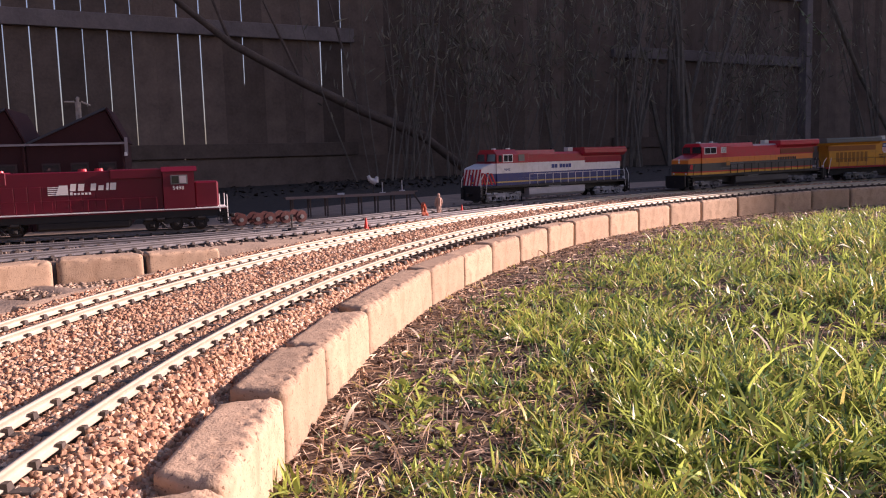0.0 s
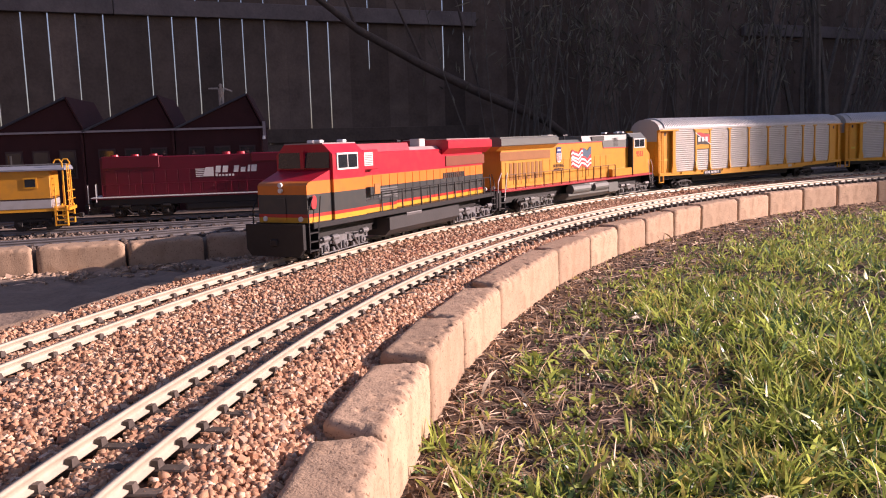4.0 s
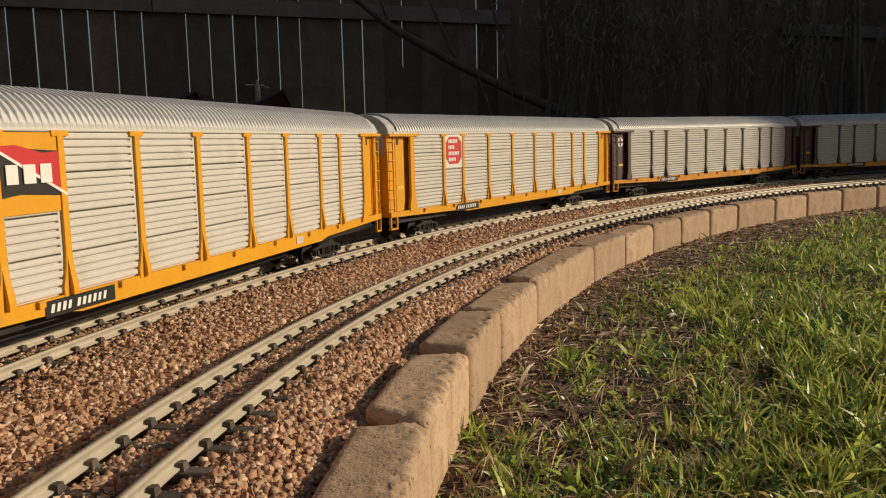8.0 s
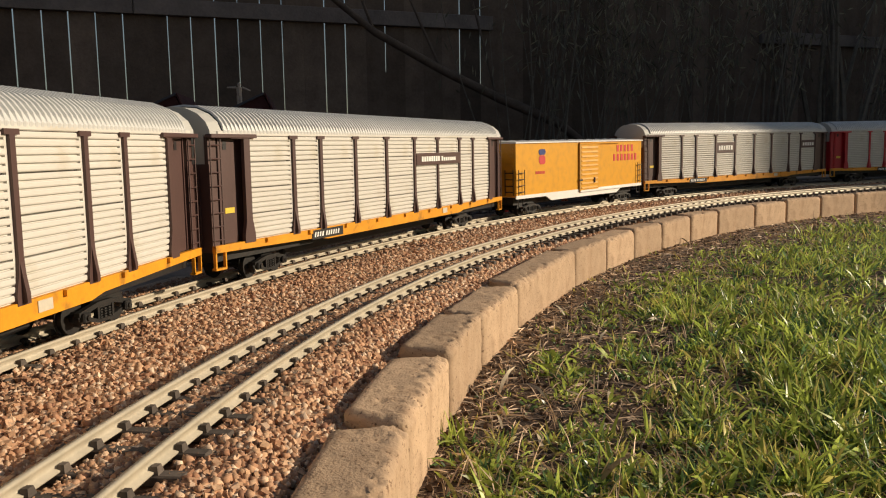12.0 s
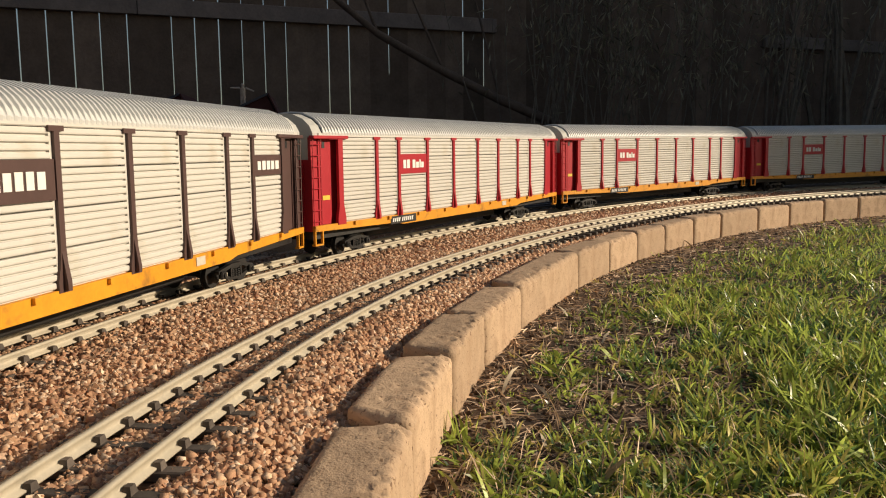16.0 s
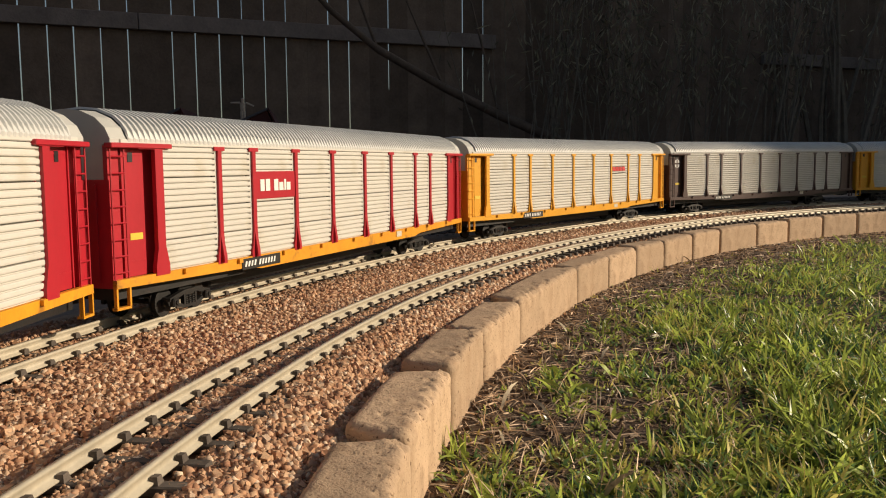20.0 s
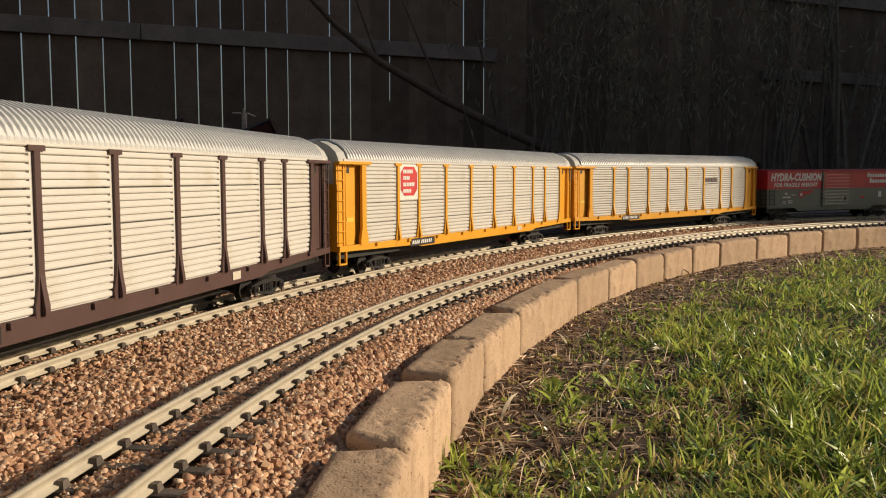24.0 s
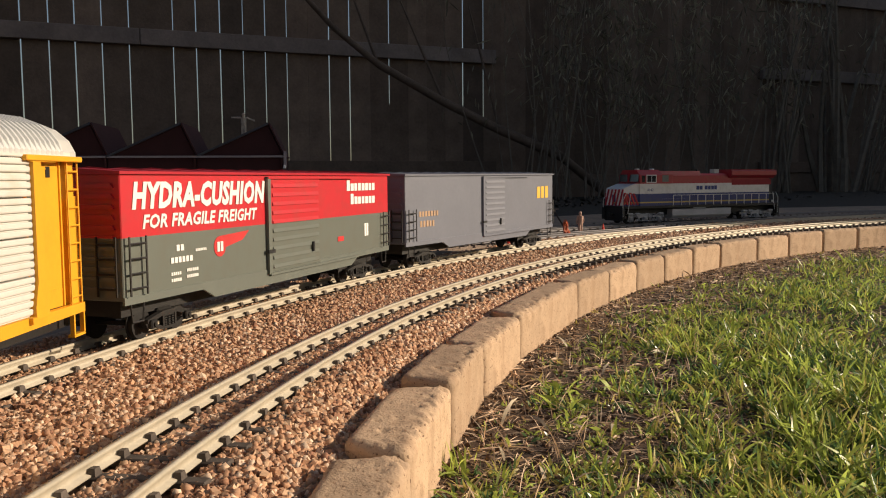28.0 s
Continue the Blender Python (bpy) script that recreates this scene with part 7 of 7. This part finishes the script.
def platform():
    """A long low loading platform on posts, with small ornaments on it."""
    wood = mat("platform_wood", (0.10, 0.07, 0.055), 0.85, var=0.3, scale=40)
    e = thing("loading_platform", "long low wooden model platform on thin posts", "model platform")
    e.matrix_basis = Matrix.Translation((-0.04, 2.475, -0.0135)) @ Matrix.Rotation(radians(12), 4, "Z")
    part("deck", a_box(0, 0.39, -0.012, 0.030, 0.060, 0.0645), wood, e)
    part("edge_beam", a_box(0, 0.39, -0.0145, -0.012, 0.058, 0.0655), mat("platform_edge", (0.22, 0.16, 0.14), 0.7), e)
    for i in range(8):
        x = 0.02 + i * 0.051
        part("post", a_box(x - 0.002, x + 0.002, -0.010, -0.006, 0, 0.060), wood, e)
        part("post", a_box(x - 0.002, x + 0.002, 0.022, 0.026, 0, 0.060), wood, e)
    part("brace", prism(bmesh.new(), [(0.385, 0.060), (0.390, 0.060), (0.430, 0), (0.425, 0)], -0.010, -0.006), wood, e)
    part("end_step", a_box(0.315, 0.40, -0.016, -0.012, 0.0655, 0.0685), mat("platform_edge", (0.22, 0.16, 0.14), 0.7), e)
    top = 0.0645 - 0.0135
    m = Matrix.Translation((-0.04, 2.475, top)) @ Matrix.Rotation(radians(12), 4, "Z")
    white = mat("white_ornament", (0.50, 0.50, 0.50), 0.5)
    orn = thing("white_bird_ornament", "white bird-shaped ornament on a stem on the platform", "ornament")
    orn.matrix_basis = m @ Matrix.Translation((0.265, 0.0, 0))
    bm = bmesh.new()
    rod(bm, (-0.008, 0, 0.040), (0.008, 0, 0.034), 0.007, 8, 0.010)
    rod(bm, (0.008, 0, 0.034), (0.013, 0, 0.050), 0.009, 8, 0.004)
    rod(bm, (-0.008, 0, 0.040), (-0.015, 0, 0.053), 0.007, 8, 0.005)
    part("body", bm, white, orn)
    part("stem", rod(bmesh.new(), (0, 0, 0), (0, 0, 0.032), 0.0016, 6), BLACK, orn)
    for x in (0.293, 0.355):
        p = thing("signal_post", "small white post on a round foot on the platform", "post", "small posts on the platform")
        part("post", rod(bmesh.new(), (0, 0, 0.002), (0, 0, 0.033), 0.0017, 8), white, p)
        part("foot", rod(bmesh.new(), (0, 0, 0), (0, 0, 0.003), 0.0095, 12), white, p)
        p.matrix_basis = m @ Matrix.Translation((x, 0.0, 0.004 if x > 0.3 else 0.0))
    lump = part("small_tool", a_box(-0.010, 0.010, -0.004, 0.004, 0, 0.006, bevel=0.001), white)
    lump.matrix_basis = m @ Matrix.Translation((0.165, 0.0, 0))
    tagged(lump, "small pale tool lying on the platform", "tool")


platform()

# ---- shrubs along the fence ----
LEAF = blade_material("shrub_leaf", (0.22, 0.20, 0.14), 0.2, 0.5, 0.6)


def fence_point(a, out, z=0.0):
    """a metres along the back fence, out metres in front of it."""
    return Vector((FENCE_O.x + FENCE_D.x * a + FENCE_D.y * out, FENCE_O.y + FENCE_D.y * a - FENCE_D.x * out, z))


def shrub(label, a, out, stems, height, spread, seed, radius=0.012, leaves=260, lean=0.0):
    rnd = random.Random(seed)
    e = thing("shrub", label, "shrub", "shrubs along the fence")
    base = fence_point(a, out, 0.0)
    e.matrix_basis = Matrix.Translation((base.x, base.y, -0.02)) @ Matrix.Rotation(FENCE_A, 4, "Z")
    tips = []
    for i in range(stems):
        bm = bmesh.new()
        x, y = rnd.gauss(0, spread * 0.25), rnd.gauss(0, 0.06)
        p = Vector((x, y, 0))
        d = Vector((x * 0.9 + rnd.gauss(lean, 0.16), y * 0.6 + rnd.gauss(0, 0.05), 1)).normalized()
        h, r = height * rnd.uniform(0.6, 1.1), radius * rnd.uniform(0.35, 0.95)
        for k in range(4):
            q = p + d * h / 4
            rod(bm, p, q, r * (1 - k * 0.2), 5, r * (0.8 - k * 0.2))
            p = q
            d = (d + Vector((rnd.gauss(0.02, 0.06), rnd.gauss(0, 0.04), 0))).normalized()
            if k:
                tips.append(p.copy())
        part("stem", bm, BARK, e)
    if leaves:
        verts, faces = [], []
        for i in range(leaves * 2):
            c = rnd.choice(tips) + Vector((rnd.gauss(0, 0.07), rnd.gauss(0, 0.05), rnd.gauss(0, 0.10)))
            d = Vector((rnd.gauss(0, 0.6), rnd.gauss(0, 0.6), rnd.gauss(-1.0, 0.7))).normalized() * rnd.uniform(0.05, 0.12)
            s = d.cross(Vector((rnd.random(), rnd.random(), rnd.random()))).normalized() * 0.006
            n = len(verts)
            verts += [c, c + d * 0.5 + s, c + d, c + d * 0.5 - s]
            faces.append((n, n + 1, n + 2, n + 3))
        tagged(part("foliage", quick("foliage", verts, faces, LEAF), None, e), kind="stuff")
    return e


for a, stems, h, sp, sd, rad, lv, ln in ((2.35, 16, 1.9, 0.5, 1, 0.009, 120, 0.02), (2.75, 22, 1.9, 0.6, 2, 0.008, 260, 0.05), (3.25, 18, 1.8, 0.6, 3, 0.007, 380, 0.0), (3.85, 14, 2.0, 0.7, 4, 0.009, 300, -0.05), (4.5, 12, 2.0, 0.5, 5, 0.016, 160, 0.0), (5.05, 9, 2.1, 0.3, 6, 0.045, 60, 0.02), (5.5, 24, 1.7, 0.5, 7, 0.009, 200, 0.28), (6.2, 12, 1.5, 0.5, 8, 0.007, 240, 0.25), (8.0, 6, 2.2, 0.6, 9, 0.016, 60, -0.30)):
    shrub("dark leafy shrub with many thin bare stems" if rad < 0.03 else "old shrub with thick dark trunks", a, 0.42, stems, h, sp, sd, rad, lv, ln)


DARK_BARK = mat("dark_bark", (0.125, 0.093, 0.073), 0.9, var=0.3, scale=15, bump=0.8, bscale=60)


def leaning_branch():
    e = thing("leaning_branch", "thick dark branch leaning down along the fence", "branch")
    pts = [(0.45, 0.25, 1.75), (0.75, 0.25, 1.35), (1.00, 0.25, 1.10), (1.30, 0.25, 0.88), (1.75, 0.26, 0.655), (2.15, 0.28, 0.48), (2.60, 0.34, 0.30), (2.95, 0.42, 0.02)]
    ring = [[fence_point(a, b + (0.019 + 0.003 * i) * math.cos(k * 0.7854), c + (0.019 + 0.003 * i) * math.sin(k * 0.7854)) for k in range(8)] for i, (a, b, c) in enumerate(pts)]
    faces = [(8 * i + k, 8 * i + (k + 1) % 8, 8 * i + 8 + (k + 1) % 8, 8 * i + 8 + k) for i in range(len(pts) - 1) for k in range(8)]
    part("limb", quick("limb", [tuple(v) for r in ring for v in r], faces, DARK_BARK), None, e)
    for a, b in (((1.30, 0.25, 0.88), (1.05, 0.22, 1.55)), ((1.75, 0.26, 0.655), (1.45, 0.2, 1.35)), ((2.15, 0.28, 0.48), (1.95, 0.22, 1.3))):
        part("twig", rod(bmesh.new(), fence_point(*a), fence_point(*b), 0.012, 6, 0.006), DARK_BARK, e)


leaning_branch()


def bare_branch(label, pts, r, leaves, seed):
    """A thin branch before the fence, with a few pale leaves."""
    rnd = random.Random(seed)
    e = thing("branch", label, "branch")
    ring = [[fence_point(a, b + (r - 0.12 * r * i) * math.cos(k * 1.0472), c + (r - 0.12 * r * i) * math.sin(k * 1.0472)) for k in range(6)] for i, (a, b, c) in enumerate(pts)]
    faces = [(6 * i + k, 6 * i + (k + 1) % 6, 6 * i + 6 + (k + 1) % 6, 6 * i + 6 + k) for i in range(len(pts) - 1) for k in range(6)]
    part("limb", quick("limb", [tuple(v) for q in ring for v in q], faces, BARK), None, e)
    leaf = mat("pale_leaf", (0.20, 0.24, 0.12), 0.45, var=0.3, scale=20, bump=0, spec=0.6)
    for _ in range(leaves):
        i = rnd.randrange(len(pts) - 1)
        u = rnd.random()
        p = Vector(fence_point(*[pts[i][m] + u * (pts[i + 1][m] - pts[i][m]) for m in range(3)]))
        d = Vector((rnd.uniform(-1, 1), rnd.uniform(-0.6, 0.6), rnd.uniform(-1, 0.3))).normalized() * rnd.uniform(0.05, 0.09)
        w = d.cross(Vector((rnd.uniform(-1, 1), 1, rnd.uniform(-1, 1)))).normalized() * rnd.uniform(0.008, 0.014)
        part("leaf", quick("leaf", [tuple(v) for v in (p, p + d * 0.45 + w, p + d, p + d * 0.45 - w)], [(0, 1, 2, 3)], leaf), None, e)


bare_branch("thin twig with pale narrow leaves beside the fence post", [(6.95, 0.09, 1.75), (7.15, 0.09, 1.52), (7.35, 0.09, 1.40), (7.55, 0.09, 1.28), (7.75, 0.09, 1.12)], 0.012, 34, 4)
bare_branch("bare brown branch slanting down before the fence boards", [(7.55, 0.07, 1.85), (7.94, 0.07, 1.32), (8.30, 0.07, 0.86), (8.84, 0.07, 0.30), (9.10, 0.07, 0.0)], 0.035, 5, 5)


def motions():
    """The train runs along the back track; each car hangs between its two trucks, which swivel with the rails."""
    for ob, trucks, centre, arm, turned in TRAIN:
        rows, swivel = [], [[], []]
        for t in np.arange(0, 28.01, 0.5):
            b = centre - SPEED * t + float(np.interp(t, DRIFT_T, DRIFT))
            (p, hp), (q, hq) = back_point(b - arm), back_point(b + arm)
            yaw = math.atan2(p.y - q.y, p.x - q.x)
            m = (p + q) / 2
            pitch = math.atan2(p.z - q.z, 2 * arm)
            rows.append((float(t), Matrix.Translation(m) @ Matrix.Rotation(yaw + (math.pi if turned else 0), 4, "Z") @ Matrix.Rotation(pitch if turned else -pitch, 4, "Y")))
            for i, h in enumerate((hp, hq) if not turned else (hq, hp)):
                d = (h + math.pi - yaw + math.pi) % (2 * math.pi) - math.pi
                swivel[i].append((float(t), Matrix.Translation((TRUCK_AT.get(ob.name, (arm, -arm))[i], 0, 0)) @ Matrix.Rotation(d, 4, "Z")))
        walk(ob, rows)
        for tr, sw in zip(trucks, swivel):
            walk(tr, sw)


motions()
